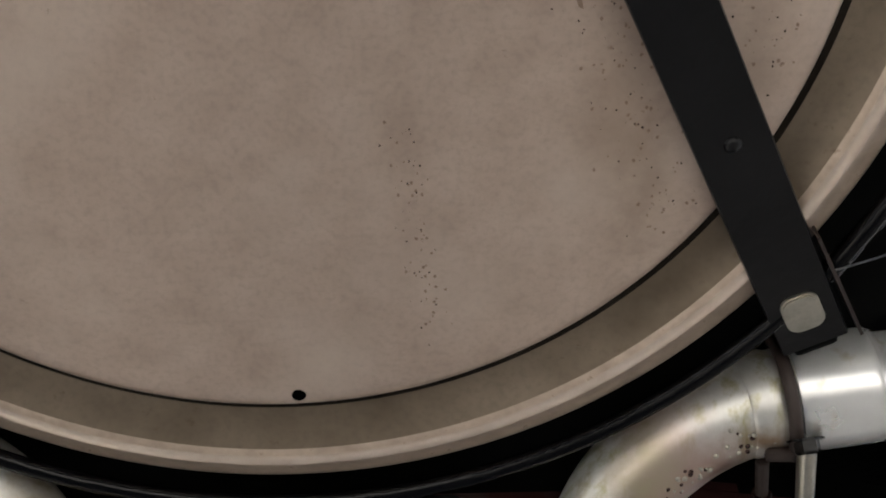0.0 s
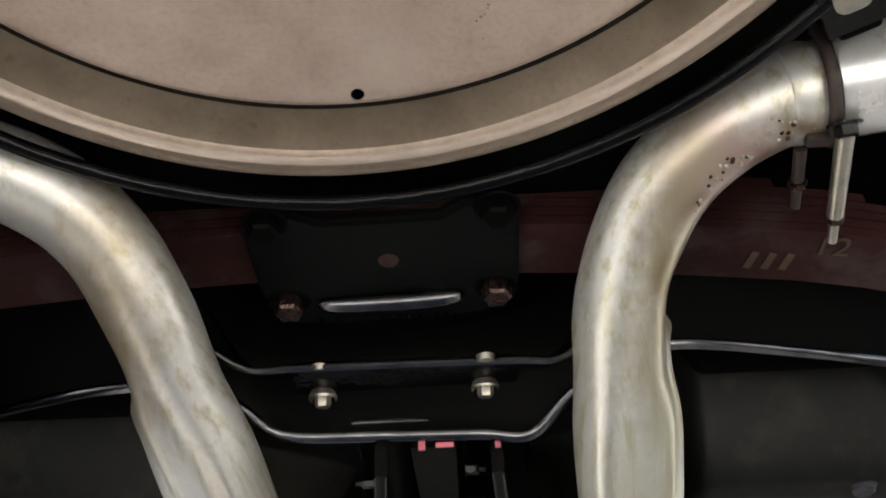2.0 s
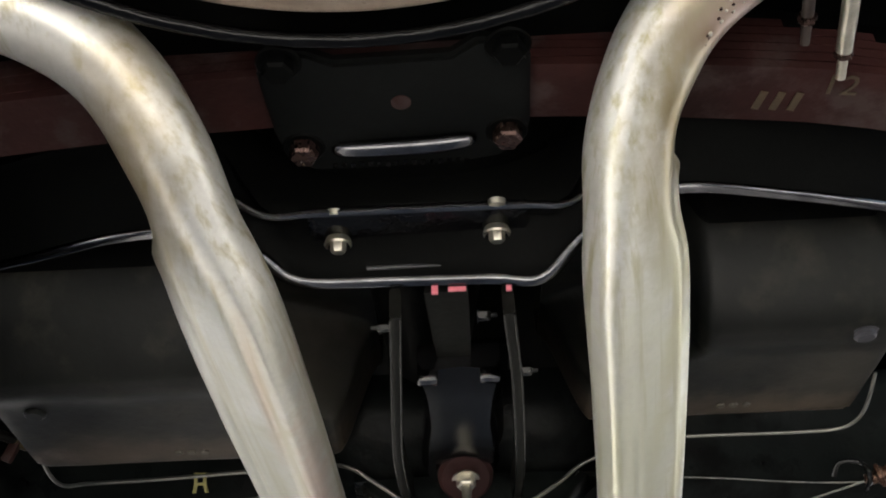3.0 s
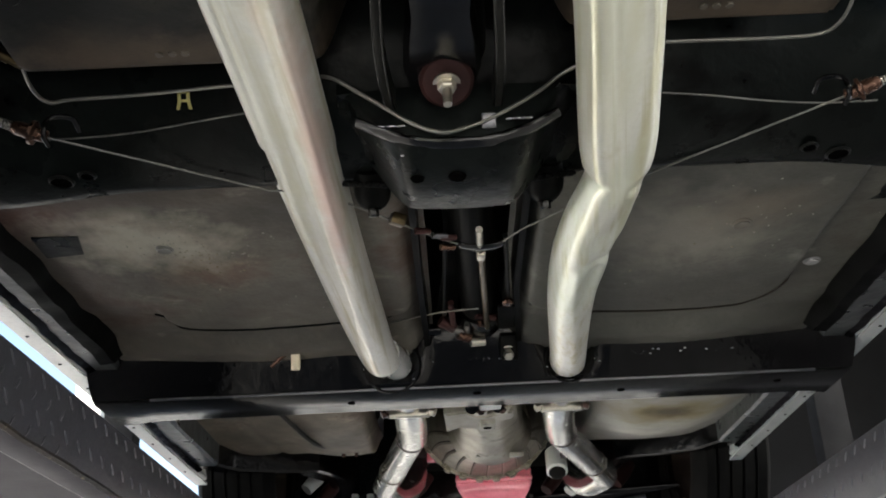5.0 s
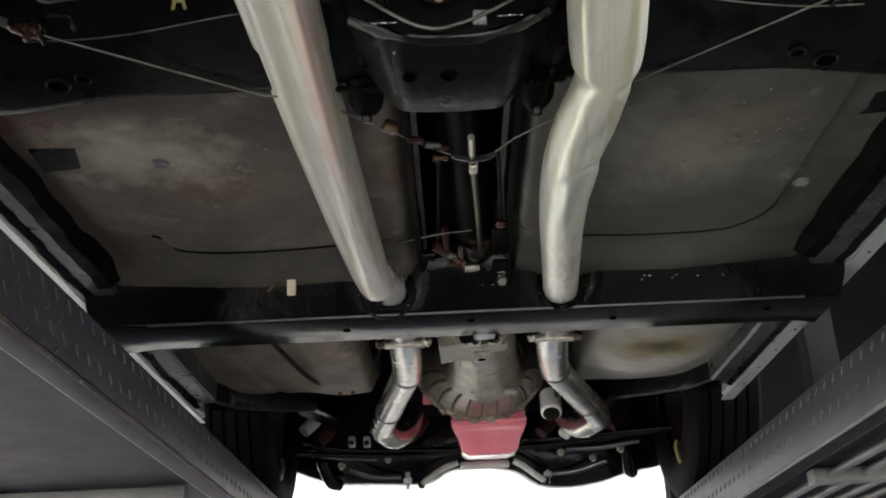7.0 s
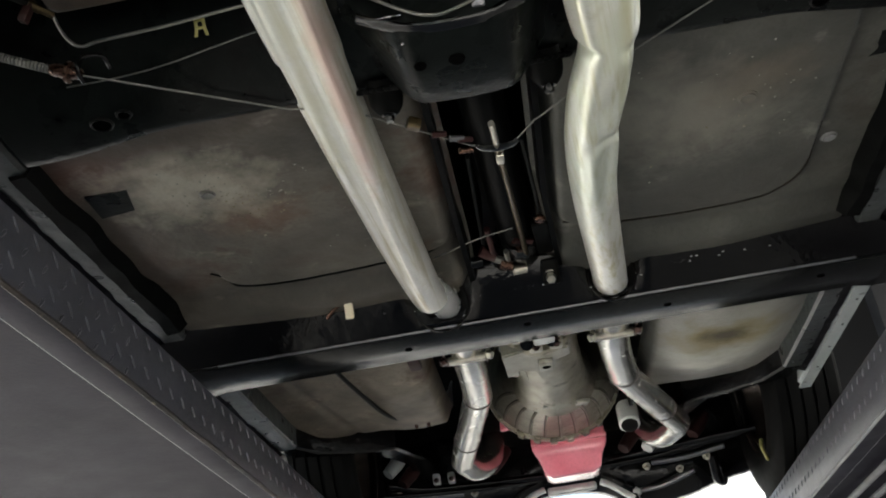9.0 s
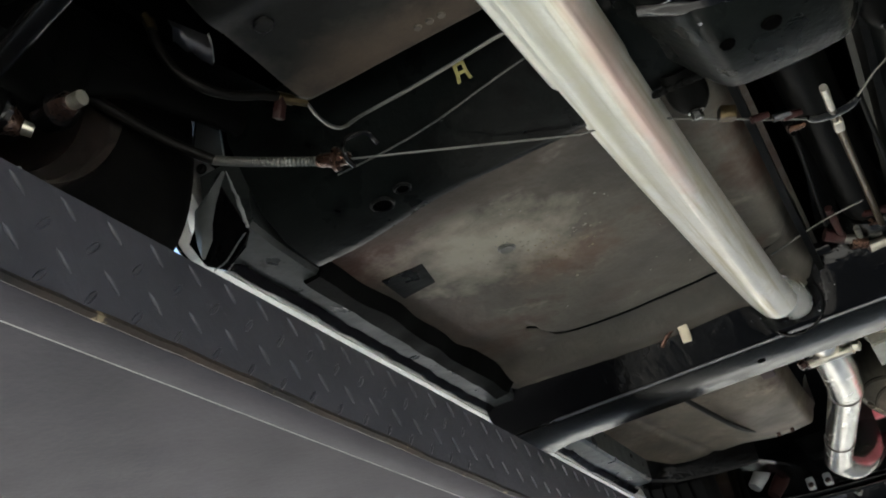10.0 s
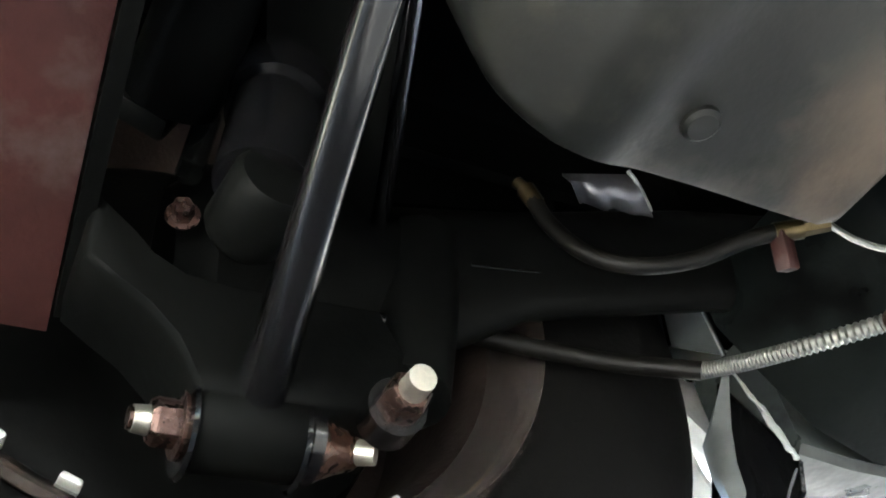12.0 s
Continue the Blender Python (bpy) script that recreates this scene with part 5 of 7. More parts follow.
# ---- main floor pans ----
def floor_pan(sx):
    xi, xo = (-0.035, -0.655) if sx < 0 else (0.095, 0.70)
    lo, hi = min(xi, xo), max(xi, xo)
    t = thing("floor_pan", ((xi + xo) / 2, 1.75, 1.66), "weathered brown-grey fibreglass seat floor with body plugs" if sx < 0 else "dusty grey fibreglass seat floor with body plugs", "floor pan", "floor pans")
    a, b = (-0.497, -0.06) if sx < 0 else (0.13, 0.572)

    def inset(x, y):
        r = 0.06
        dx = max(a + r - x, x - (b - r), 0)
        dy = max(1.34 + r - y, y - (1.928 - r), 0)
        return r - math.hypot(dx, dy)

    def zf(x, y):
        z = 1.650 + 0.012 * smooth01(abs(x - (xi + 0.3 * sx)) / 0.35)
        z += 0.012 * (1 - smooth01((inset(x, y) + 0.004) / 0.008)) * (1.0 if sx > 0 else smooth01((y - 1.80) / 0.1))
        e = inset(x, y)
        z += 0.004 * math.exp(-((e + 0.010) / 0.008) ** 2) * smooth01((y - 1.87) / 0.05)
        z += 0.012 * (1 - smooth01(abs(x - xo) / 0.03)) + 0.03 * (1 - smooth01(abs(x - xi) / 0.05))
        z -= 0.020 * smooth01((y - 1.97) / 0.08)
        return z + 0.0025 * noise.noise((x * 7, y * 7, 1)) + 0.0008 * noise.noise((x * 40, y * 40, 2))

    part("panel", sheet(bmesh.new(), lo, hi, 1.36, 2.12, 130, 160, zf), M_floor if sx < 0 else M_floor_grey, t, "", 60)
    # thin dark bead stands in for the shade along the panel's step
    seam = [(-0.512, 1.872), (-0.490, 1.905), (-0.455, 1.924), (-0.40, 1.929), (-0.25, 1.930), (-0.08, 1.932)] if sx < 0 else [(0.14, 1.932), (0.35, 1.931), (0.48, 1.926), (0.53, 1.905), (0.560, 1.868), (0.572, 1.81), (0.574, 1.72)]
    part("step_shade_line", sweep(bmesh.new(), [(p[0], p[1] - 0.003, zf(p[0], p[1] - 0.007) - 0.0006, 0.0024, 0.0016) for p in spline([(x, y, 0) for x, y in seam], 8)], seg=10), M_black_flat if sx < 0 else M_edge_shade, t, "dark line for the shaded step of the seat panel")
    plugs = [(-0.417, 1.577, 0.0105)] if sx < 0 else [(0.431, 1.578, 0.0125), (0.600, 1.78, 0.0115)]
    for x, y, r in plugs:
        bm = lathe(bmesh.new(), [(0, -0.003), (r * 0.7, -0.003), (r * 0.95, -0.004), (r, -0.002), (r * 1.25, -0.001), (r * 1.3, 0.004)], (x, y, zf(x, y)), (0, 0, 1), 26)
        part("plug", bm, M_galv if y > 1.7 else (M_wire if sx < 0 else M_floor_grey), t, "round pressed body plug")
    px = (-0.598, -0.530) if sx < 0 else (0.60, 0.68)
    bm = bmesh.new()
    plate(bm, [(px[0], 1.533 if sx < 0 else 1.50), (px[1], 1.532 if sx < 0 else 1.49), (px[1] - 0.012 * sx * -1, 1.594 if sx < 0 else 1.55), (px[0] - 0.002, 1.602 if sx < 0 else 1.56)], zf((px[0] + px[1]) / 2, 1.58) - 0.0018, zf((px[0] + px[1]) / 2, 1.58) + 0.004)
    part("patch", bm, M_green, t, "dark rectangular patch")
    # ragged undercoat edge towards the sill
    bm = bmesh.new()
    rings = []
    for k in range(70):
        y = 1.42 + 0.62 * k / 69
        x = xo - sx * (0.036 + 0.010 * noise.noise((y * 9, 3, sx)))
        q = xo + sx * (0.002 + 0.006 * noise.noise((y * 14, 8, sx)))
        rings.append([(x, y, zf(x, y) - 0.001), (x + sx * 0.014, y, 1.637 + 0.003 * noise.noise((y * 20, 1, 1))), (q, y, 1.6345 + 0.001 * noise.noise((y * 40, 4, 1))), (q + sx * 0.003, y, 1.641), (q, y, 1.664)])
    loft(bm, rings)
    part("undercoat_bead", bm, M_black_flat, t, "ragged black sealant along the edge")
    random.seed(21 + sx)
    bm = bmesh.new()
    for k in range(110 if sx < 0 else 34):
        x, y = random.uniform(a + 0.03, b - 0.03), random.uniform(1.44, 1.85)
        if k < (85 if sx < 0 else 18):
            x, y = (random.gauss(-0.37, 0.045), random.gauss(1.585, 0.04)) if sx < 0 else (random.gauss(0.47, 0.05), random.gauss(1.58, 0.05))
        bmesh.ops.create_icosphere(bm, subdivisions=1, radius=1, matrix=Matrix.LocRotScale((x, y, zf(x, y)), None, (random.uniform(0.0008, 0.0026), random.uniform(0.0008, 0.0026), 0.0012)))
    grit = part("grit_specks", bm, M_floor_pale, t, "pale grit and flaked paint specks")
    grit["kind"] = "stuff"


floor_pan(-1)
floor_pan(1)


def tunnel():
    t = thing("transmission_tunnel", (0.03, 1.75, 1.8), "dark transmission tunnel between the floor pans", "tunnel")
    for name, ids in (("tunnel_wall", (0, 1)), ("tunnel_roof", (1, 2, 3, 4)), ("tunnel_wall", (4, 5))):
        rings = []
        for y in (1.25, 1.5, 1.8, 2.12, 2.45, 2.8, 3.1):
            w = 0.075 + 0.14 * smooth01((y - 2.0) / 0.8)
            c = 0.03 + 0.05 * smooth01((y - 1.8) / 1.0)
            zt = 1.86 + 0.12 * smooth01((y - 2.0) / 0.8)
            row = [(c - w, y, 1.655), (c - w * 0.95, y, 1.76), (c - w * 0.55, y, zt), (c + w * 0.55, y, zt), (c + w * 0.95, y, 1.76), (c + w, y, 1.655)]
            inner = [V(*row[k]) for k in ids]
            out = V(0, 0, 0.010) if len(ids) > 2 else V(0.010 if ids[0] else -0.010, 0, 0)
            rings.append(inner + [p + out for p in inner[::-1]])
        part(name, loft(bmesh.new(), rings), M_black_flat, t)
    s = thing("propeller_shaft", (0.03, 1.6, 1.72), "dark propeller shaft inside the tunnel", "propeller shaft")
    part("tube", sweep(bmesh.new(), [(0.012, 1.10, 1.72, 0.036, 0.036), (0.03, 1.5, 1.715, 0.036, 0.036), (0.055, 1.98, 1.70, 0.036, 0.036)], seg=28), M_black_flat, s)
    part("yoke", sweep(bmesh.new(), [(0.055, 1.98, 1.70, 0.042, 0.042), (0.058, 2.03, 1.70, 0.045, 0.045), (0.06, 2.10, 1.70, 0.03, 0.03)], seg=24), M_worn, s)
    # hand brake equaliser
    e = thing("handbrake_equaliser", (0.042, 1.50, 1.606), "steel hand brake equaliser with threaded rod and cables", "equaliser")
    bm = sweep(bmesh.new(), [(0.014, 1.500, 1.603, 0.004, 0.003), (0.024, 1.513, 1.604, 0.008, 0.003), (0.044, 1.519, 1.604, 0.010, 0.003), (0.064, 1.515, 1.604, 0.008, 0.003), (0.075, 1.504, 1.604, 0.004, 0.003)], seg=12)
    part("yoke_plate", bm, M_worn, e)
    bm = bmesh.new()
    rod(bm, (0.040, 1.43, 1.590), (0.0425, 1.505, 1.605), 0.0048, None, 12)
    part("threaded_end", bm, M_bolt, e, "bright threaded rod end")
    bm = bmesh.new()
    rod(bm, (0.0425, 1.505, 1.605), (0.070, 2.10, 1.672), 0.0052, None, 12)
    part("pull_rod", bm, M_brass, e, "dull brown pull rod")
    bm = bmesh.new()
    box(bm, (0.045, 1.555, 1.609), (0.013, 0.03, 0.012), Euler((0.1, 0, 0)), 0.003)
    part("adjuster", bm, M_bolt, e)
    # linkage clutter ahead of the equaliser
    g = thing("shift_linkage", (0.03, 2.0, 1.68), "grimy gear shift linkage of rods, clips and levers", "linkage")
    random.seed(3)
    for k, (a, b, r, m) in enumerate((((-0.005, 1.62, 1.66), (-0.012, 1.95, 1.67), 0.004, M_black_flat), ((0.082, 1.56, 1.64), (0.10, 1.86, 1.66), 0.004, M_black_flat), ((-0.02, 1.985, 1.672), (0.005, 2.0, 1.66), 0.011, M_rust),
                                      ((0.0, 2.01, 1.664), (0.02, 2.02, 1.66), 0.008, M_wire), ((0.012, 2.02, 1.655), (0.035, 2.03, 1.65), 0.010, M_copper), ((0.035, 2.05, 1.65), (0.062, 2.055, 1.652), 0.010, M_bolt),
                                      ((-0.045, 2.02, 1.667), (-0.02, 2.02, 1.667), 0.012, M_black), ((0.028, 1.985, 1.662), (0.03, 2.05, 1.658), 0.005, M_wire), ((0.0, 1.90, 1.672), (0.003, 1.99, 1.665), 0.006, M_rust),
                                      ((0.05, 1.98, 1.66), (0.075, 2.01, 1.668), 0.006, M_copper), ((0.045, 1.95, 1.665), (0.08, 1.965, 1.665), 0.007, M_rust))):
        bm = bmesh.new()
        rod(bm, a, b, r, r * 0.9, 12)
        part("link_rod" if (Vector(a) - Vector(b)).length > 0.05 else "link_pin", bm, m, g)
    bm = bmesh.new()
    box(bm, (0.100, 1.955, 1.662), (0.030, 0.16, 0.008), Euler((0.12, 0, -0.05)), 0.003)
    part("lever_plate", bm, M_black_flat, g)
    bm = lathe(bmesh.new(), [(0, -0.004), (0.008, -0.004), (0.011, 0), (0.008, 0.006)], (0.098, 1.86, 1.652), (0, 0, 1), 20)
    part("pivot", bm, M_copper, g)
    part("thin_cable", sweep(bmesh.new(), [(-0.11, 1.975, 1.668), (-0.02, 1.90, 1.655), (0.047, 1.855, 1.642)], 0.0015, 8), M_wire, g)
    # little brass and clips on the tunnel edge
    for p, m in (((-0.035, 1.45, 1.600), M_rust), ((-0.012, 1.47, 1.602), M_shiny_dark), ((0.0, 1.478, 1.602), M_rust), ((-0.002, 1.505, 1.60), M_copper)):
        bm = bmesh.new()
        rod(bm, V(*p) - V(0.010, 0.003, 0), V(*p) + V(0.010, 0.004, 0.002), 0.005, 0.004, 12)
        part("cable_clip", bm, m, e)


tunnel()


def handbrake_cable(sx):
    if sx < 0:
        g = V(-0.455, 1.215, 1.630)
        rows = [g, (-0.2258, 1.361, 1.626), (-0.205, 1.3725, 1.630), (-0.15, 1.40, 1.632), (-0.105, 1.416, 1.617), (-0.02, 1.474, 1.603), (0.018, 1.506, 1.603)]
        outer = [g + V(-0.01, -0.006, 0.002), (-0.49, 1.205, 1.640), (-0.54, 1.185, 1.654), (-0.575, 1.175, 1.667), (-0.603, 1.166, 1.679)]
        boot = [(-0.603, 1.166, 1.679), (-0.64, 1.12, 1.705), (-0.665, 1.05, 1.728), (-0.672, 1.02, 1.737)]
    else:
        g = V(0.470, 1.235, 1.648)
        rows = [g, (0.20, 1.395, 1.619), (0.10, 1.468, 1.606), (0.070, 1.508, 1.604)]
        outer = [g + V(0.01, -0.006, 0.002), (0.52, 1.21, 1.657), (0.58, 1.175, 1.675), (0.62, 1.15, 1.69)]
        boot = None
    t = thing("handbrake_cable", g, "steel hand brake cable with ribbed sheath and copper-coloured end", "brake cable", "hand brake cables")
    part("inner_cable", sweep(bmesh.new(), [tuple(p) for p in rows], 0.0014, 10, 1), M_wire, t)
    bm = bmesh.new()
    p = spline([tuple(q) for q in outer], 13)
    n = len(p)
    rings = []
    for i in range(n * 2):
        k = min(i // 2, n - 1)
        kk = min(k + 1, n - 1)
        q = p[k] * (1 - 0.5 * (i % 2)) + p[kk] * 0.5 * (i % 2)
        d = Vector(p[kk] - p[max(k - 1, 0)])
        s, u = frame_at(d)
        r = 0.0061 if i % 2 else 0.0047
        rings.append([Vector(q) + s * r * math.cos(a * math.pi / 7) + u * r * math.sin(a * math.pi / 7) for a in range(14)])
    loft(bm, rings)
    part("ribbed_sheath", bm, M_wire, t, "ribbed grey steel sheath")
    if boot:
        part("rubber_sleeve", sweep(bmesh.new(), boot, 0.0068, 12), M_hose, t, "black rubber sleeve")
        d = V(*boot[-1]) - V(*boot[-2])
        bm = bmesh.new()
        rod(bm, V(*boot[-1]) - d * 0.4, V(*boot[-1]) + d * 0.15, 0.0085, None, 14)
        part("end_ferrule", bm, M_yellow, t, "dull yellow end ferrule")
    d = (V(*outer[1]) - V(*outer[0])).normalized()
    bm = lathe(bmesh.new(), [(0.003, -0.012), (0.007, -0.010), (0.008, 0.002), (0.014, 0.004), (0.014, 0.008), (0.009, 0.010), (0.008, 0.026), (0.006, 0.030)], V(*outer[0]) - d * 0.004, d, 18)
    part("end_fitting", bm, M_copper, t, "copper-coloured cable end fitting")
    bm = bmesh.new()
    sweep(bm, [(g.x - sx * 0.004, g.y + 0.003, g.z - 0.010), (g.x - sx * 0.003, g.y - 0.013, g.z - 0.004), (g.x - sx * 0.008, g.y - 0.015, g.z + 0.015), (g.x - sx * 0.028, g.y - 0.003, g.z + 0.022), (g.x - sx * 0.034, g.y + 0.012, g.z + 0.012)], 0.0032, 10)
    part("hook_bracket", bm, M_black, t, "looped black bracket")


handbrake_cable(-1)
handbrake_cable(1)


# ---- transmission crossmember, frame rails, sills ----
def trans_crossmember():
    t = thing("transmission_crossmember", (0.05, 2.18, 1.6), "gloss black transmission crossmember with holes for the exhaust pipes", "crossmember")
    xs = list(np.linspace(-0.702, 0.772, 99))
    holes = ((-0.118, 0.062), (0.225, 0.055))
    bm = bmesh.new()
    rings = []
    for x in xs:
        h = max([smooth01(1.25 - abs(x - c) / w) if abs(x - c) < w * 1.25 else 0 for c, w in holes])
        e = smooth01((abs(x - 0.055) - 0.60) / 0.1)
        k = 0.9 * h
        z0 = 1.592
        y0 = 2.06
        # the rear face is pressed back and up where a pipe runs through
        rings.append([(x, y0, 1.70), (x, y0 + 0.006 + 0.05 * k, 1.672), (x, y0 + 0.035 + 0.055 * k, 1.622 + 0.01 * k), (x, 2.125, z0 + 0.006), (x, 2.133, z0), (x, 2.139, z0 + 0.002), (x, 2.150, z0 + 0.006), (x, 2.285 + 0.03 * e, z0 + 0.008), (x, 2.29 + 0.03 * e, z0 + 0.014), (x, 2.27, 1.72), (x, y0, 1.72)])
    loft(bm, rings)
    beam = part("beam", bm, M_black, t, "", 40)
    # bright steel rod stands in for the highlight along the lower edge
    bm = sweep(bmesh.new(), [(x, 2.134, 1.5905, 0.003, 0.003) for x in np.linspace(-0.59, 0.70, 20)], seg=8, res=2)
    part("lower_edge", bm, M_shiny_dark, t, "lower edge with its highlight in bright steel")
    bm = bmesh.new()
    rings = []
    for x in np.linspace(-0.704, 0.774, 75):
        fl = smooth01((abs(x - 0.055) - 0.67) / 0.06)
        z = 1.5920
        y0, y1 = 2.150 - 0.004 * fl, 2.292 + 0.020 * fl
        rings.append([(x, y0, z + 0.001), (x, y0 + 0.004, z - 0.001), (x, y1 - 0.004, z - 0.001), (x, y1, z + 0.001), (x, y1, z + 0.005), (x, y0, z + 0.005)])
    loft(bm, rings)
    part("bottom_flange", bm, M_semi, t, "semi-gloss grey-black lower flange", 40)
    for c, w in holes:
        bm = lathe(bmesh.new(), [(w * 0.80, -0.010), (w * 0.86, -0.014), (w * 0.92, -0.010), (w * 0.92, 0.02), (w * 0.8, 0.02)], (c, 2.118, 1.634), (0.0, 0.86, 0.5), 36, True)
        part("pipe_collar", bm, M_black, t, "rolled collar round the pipe hole")
        bm = lathe(bmesh.new(), [(0, 0.004), (w * 0.82, 0.004), (w * 0.82, 0.010), (0, 0.010)], (c, 2.118, 1.634), (0.0, 0.86, 0.5), 36)
        part("hole_shade", bm, M_hole, t)
    for x, y in ((-0.208, 2.22), (0.335, 2.215), (0.045, 2.19), (0.645, 2.20)):
        bm = lathe(bmesh.new(), [(0, -0.0006), (0.0065, -0.0006), (0.0075, -0.001), (0.008, 0.001)], (x, y, 1.5905), (0, 0, 1), 16)
        part("hole", bm, M_hole, beam)
    # hanger bracket and bolt
    bm = bmesh.new()
    box(bm, (0.107, 2.075, 1.648), (0.034, 0.05, 0.05), Euler((0.5, 0, 0)), 0.005)
    br = part("hanger_bracket", bm, M_black_flat, t)
    hex_bolt("bolt", br, (0.105, 2.062, 1.630), (0, -0.7, -0.75), 0.010, 0.016, M_bolt, "bright bolt head")
    # bright drops of weld spatter put the beam's scattered glints in
    random.seed(12)
    for k in range(150):
        u = random.random()
        x = random.choice((random.gauss(-0.12, 0.06), random.gauss(0.22, 0.07), random.uniform(0.02, 0.10), random.gauss(-0.32, 0.05), random.uniform(0.33, 0.55)))
        bm = bmesh.new()
        y = 2.085 + 0.04 * u
        bmesh.ops.create_icosphere(bm, subdivisions=1, radius=1, matrix=Matrix.LocRotScale((x, y, 1.622 - 0.7 * (y - 2.098)), None, (random.uniform(0.0008, 0.0036), random.uniform(0.0007, 0.0014), 0.0012)))
        part("spatter_glint", bm, M_tin if k % 3 == 0 else M_lip, beam)
    # wiring tag
    w = thing("wiring_tag", (-0.312, 2.15, 1.665), "small cream connector tag on a dark wire", "connector")
    bm = bmesh.new()
    box(bm, (-0.298, 2.066, 1.636), (0.017, 0.020, 0.038), Euler((0.5, 0, 0.1)), 0.003)
    part("tag", bm, M_cream, w, "cream plastic connector")
    part("wire", sweep(bmesh.new(), [(-0.345, 2.075, 1.628), (-0.325, 2.062, 1.640), (-0.300, 2.058, 1.652), (-0.26, 2.05, 1.662), (-0.18, 2.03, 1.665), (-0.12, 2.0, 1.668)], 0.004, 8), M_copper, w)


trans_crossmember()


def frame_rail(sx):
    t = thing("frame_rail", (sx * 0.68, 2.1, 1.64), "dusty black box-section chassis side rail", "chassis rail", "chassis rails")
    off = 0.0 if sx < 0 else 0.065
    st = ((1.268, 0.628, 1.648), (1.32, 0.630, 1.643), (1.6, 0.636, 1.640), (2.1, 0.638, 1.640), (2.6, 0.640, 1.640), (2.95, 0.640, 1.645), (3.06, 0.60, 1.652), (3.14, 0.50, 1.66), (3.20, 0.40, 1.67), (3.5, 0.34, 1.70), (4.3, 0.34, 1.72))
    for name, rows, m in (("rail", st[:6], M_rail), ("front_horn", st[5:], M_black)):
        bm = bmesh.new()
        rings = []
        for y, xi, z in rows:
            w = 0.072 if y < 3.0 else 0.075
            a, b = sx * xi + off, sx * (xi + w) + off
            rings.append([(a, y, z + 0.006), (a + sx * 0.006, y, z), (b - sx * 0.006, y, z), (b, y, z + 0.006), (b, y, z + 0.11), (a, y, z + 0.11)])
        loft(bm, rings)
        part(name, bm, m, t, "gloss black front section" if m is M_black else "", 40)
    bm = bmesh.new()
    rings = []
    for k in range(260):
        y = 1.32 + 1.65 * k / 259
        x = sx * (0.690 + 0.008 * noise.noise((y * 7, 5, sx)) + 0.004 * noise.noise((y * 25, 2, sx))) + off
        h = 0.0016 * noise.noise((y * 38, 7, sx)) + 0.001 * noise.noise((y * 90, 3, sx))
        rings.append([(x - sx * 0.004, y, 1.6395), (x + sx * 0.004, y, 1.636 + h * 0.6), (x + sx * 0.010, y, 1.634 + h), (x + sx * 0.016, y, 1.6385), (x + sx * 0.008, y, 1.645)])
    loft(bm, rings)
    part("seam_sealer", bm, M_black, t, "ragged black seam sealer")
    s = thing("sill_panel", (sx * 0.76, 2.1, 1.64), "pale painted rocker sill with screw heads along its flange", "sill", "sills")
    bm = bmesh.new()
    rings = []
    for k in range(41):
        y = 1.235 + 1.86 * k / 40
        e = smooth01((y - 1.235) / 0.12)
        up = 0.10 * (1 - e) ** 2
        X = lambda d: sx * d + off
        rings.append([(X(0.703), y, 1.644 + up), (X(0.708), y, 1.639 + up), (X(0.729), y, 1.637 + up), (X(0.737), y, 1.640 + up), (X(0.743), y, 1.649 + up), (X(0.80), y, 1.74 + up), (X(0.855), y, 1.89), (X(0.78), y, 1.89), (X(0.72), y, 1.72 + up)])
    loft(bm, rings)
    # left white, right greyer: each side's light is put into the paint
    part("sill", bm, M_white if sx < 0 else M_sill, s, "", 50)
    bm = bmesh.new()
    rings = []
    for k in range(61):
        y = 1.27 + 1.86 * k / 60
        j = 0.0012 * noise.noise((y * 30, 0, sx))
        rings.append([(sx * (0.709 + j) + off, y, 1.6335), (sx * (0.743 + j) + off, y, 1.6335), (sx * (0.7445 + j) + off, y, 1.637), (sx * 0.712 + off, y, 1.641)])
    loft(bm, rings)
    part("trim_flange", bm, M_white if sx < 0 else M_sill, s, "bright sill trim flange")
    for k in range(11):
        bm = bmesh.new()
        y = 1.40 + 0.155 * k
        rod(bm, (sx * 0.729 + off, y, 1.637), (sx * 0.729 + off, y, 1.632), 0.0042, 0.003, 10)
        part("screw", bm, M_hole, s)


frame_rail(-1)
frame_rail(1)


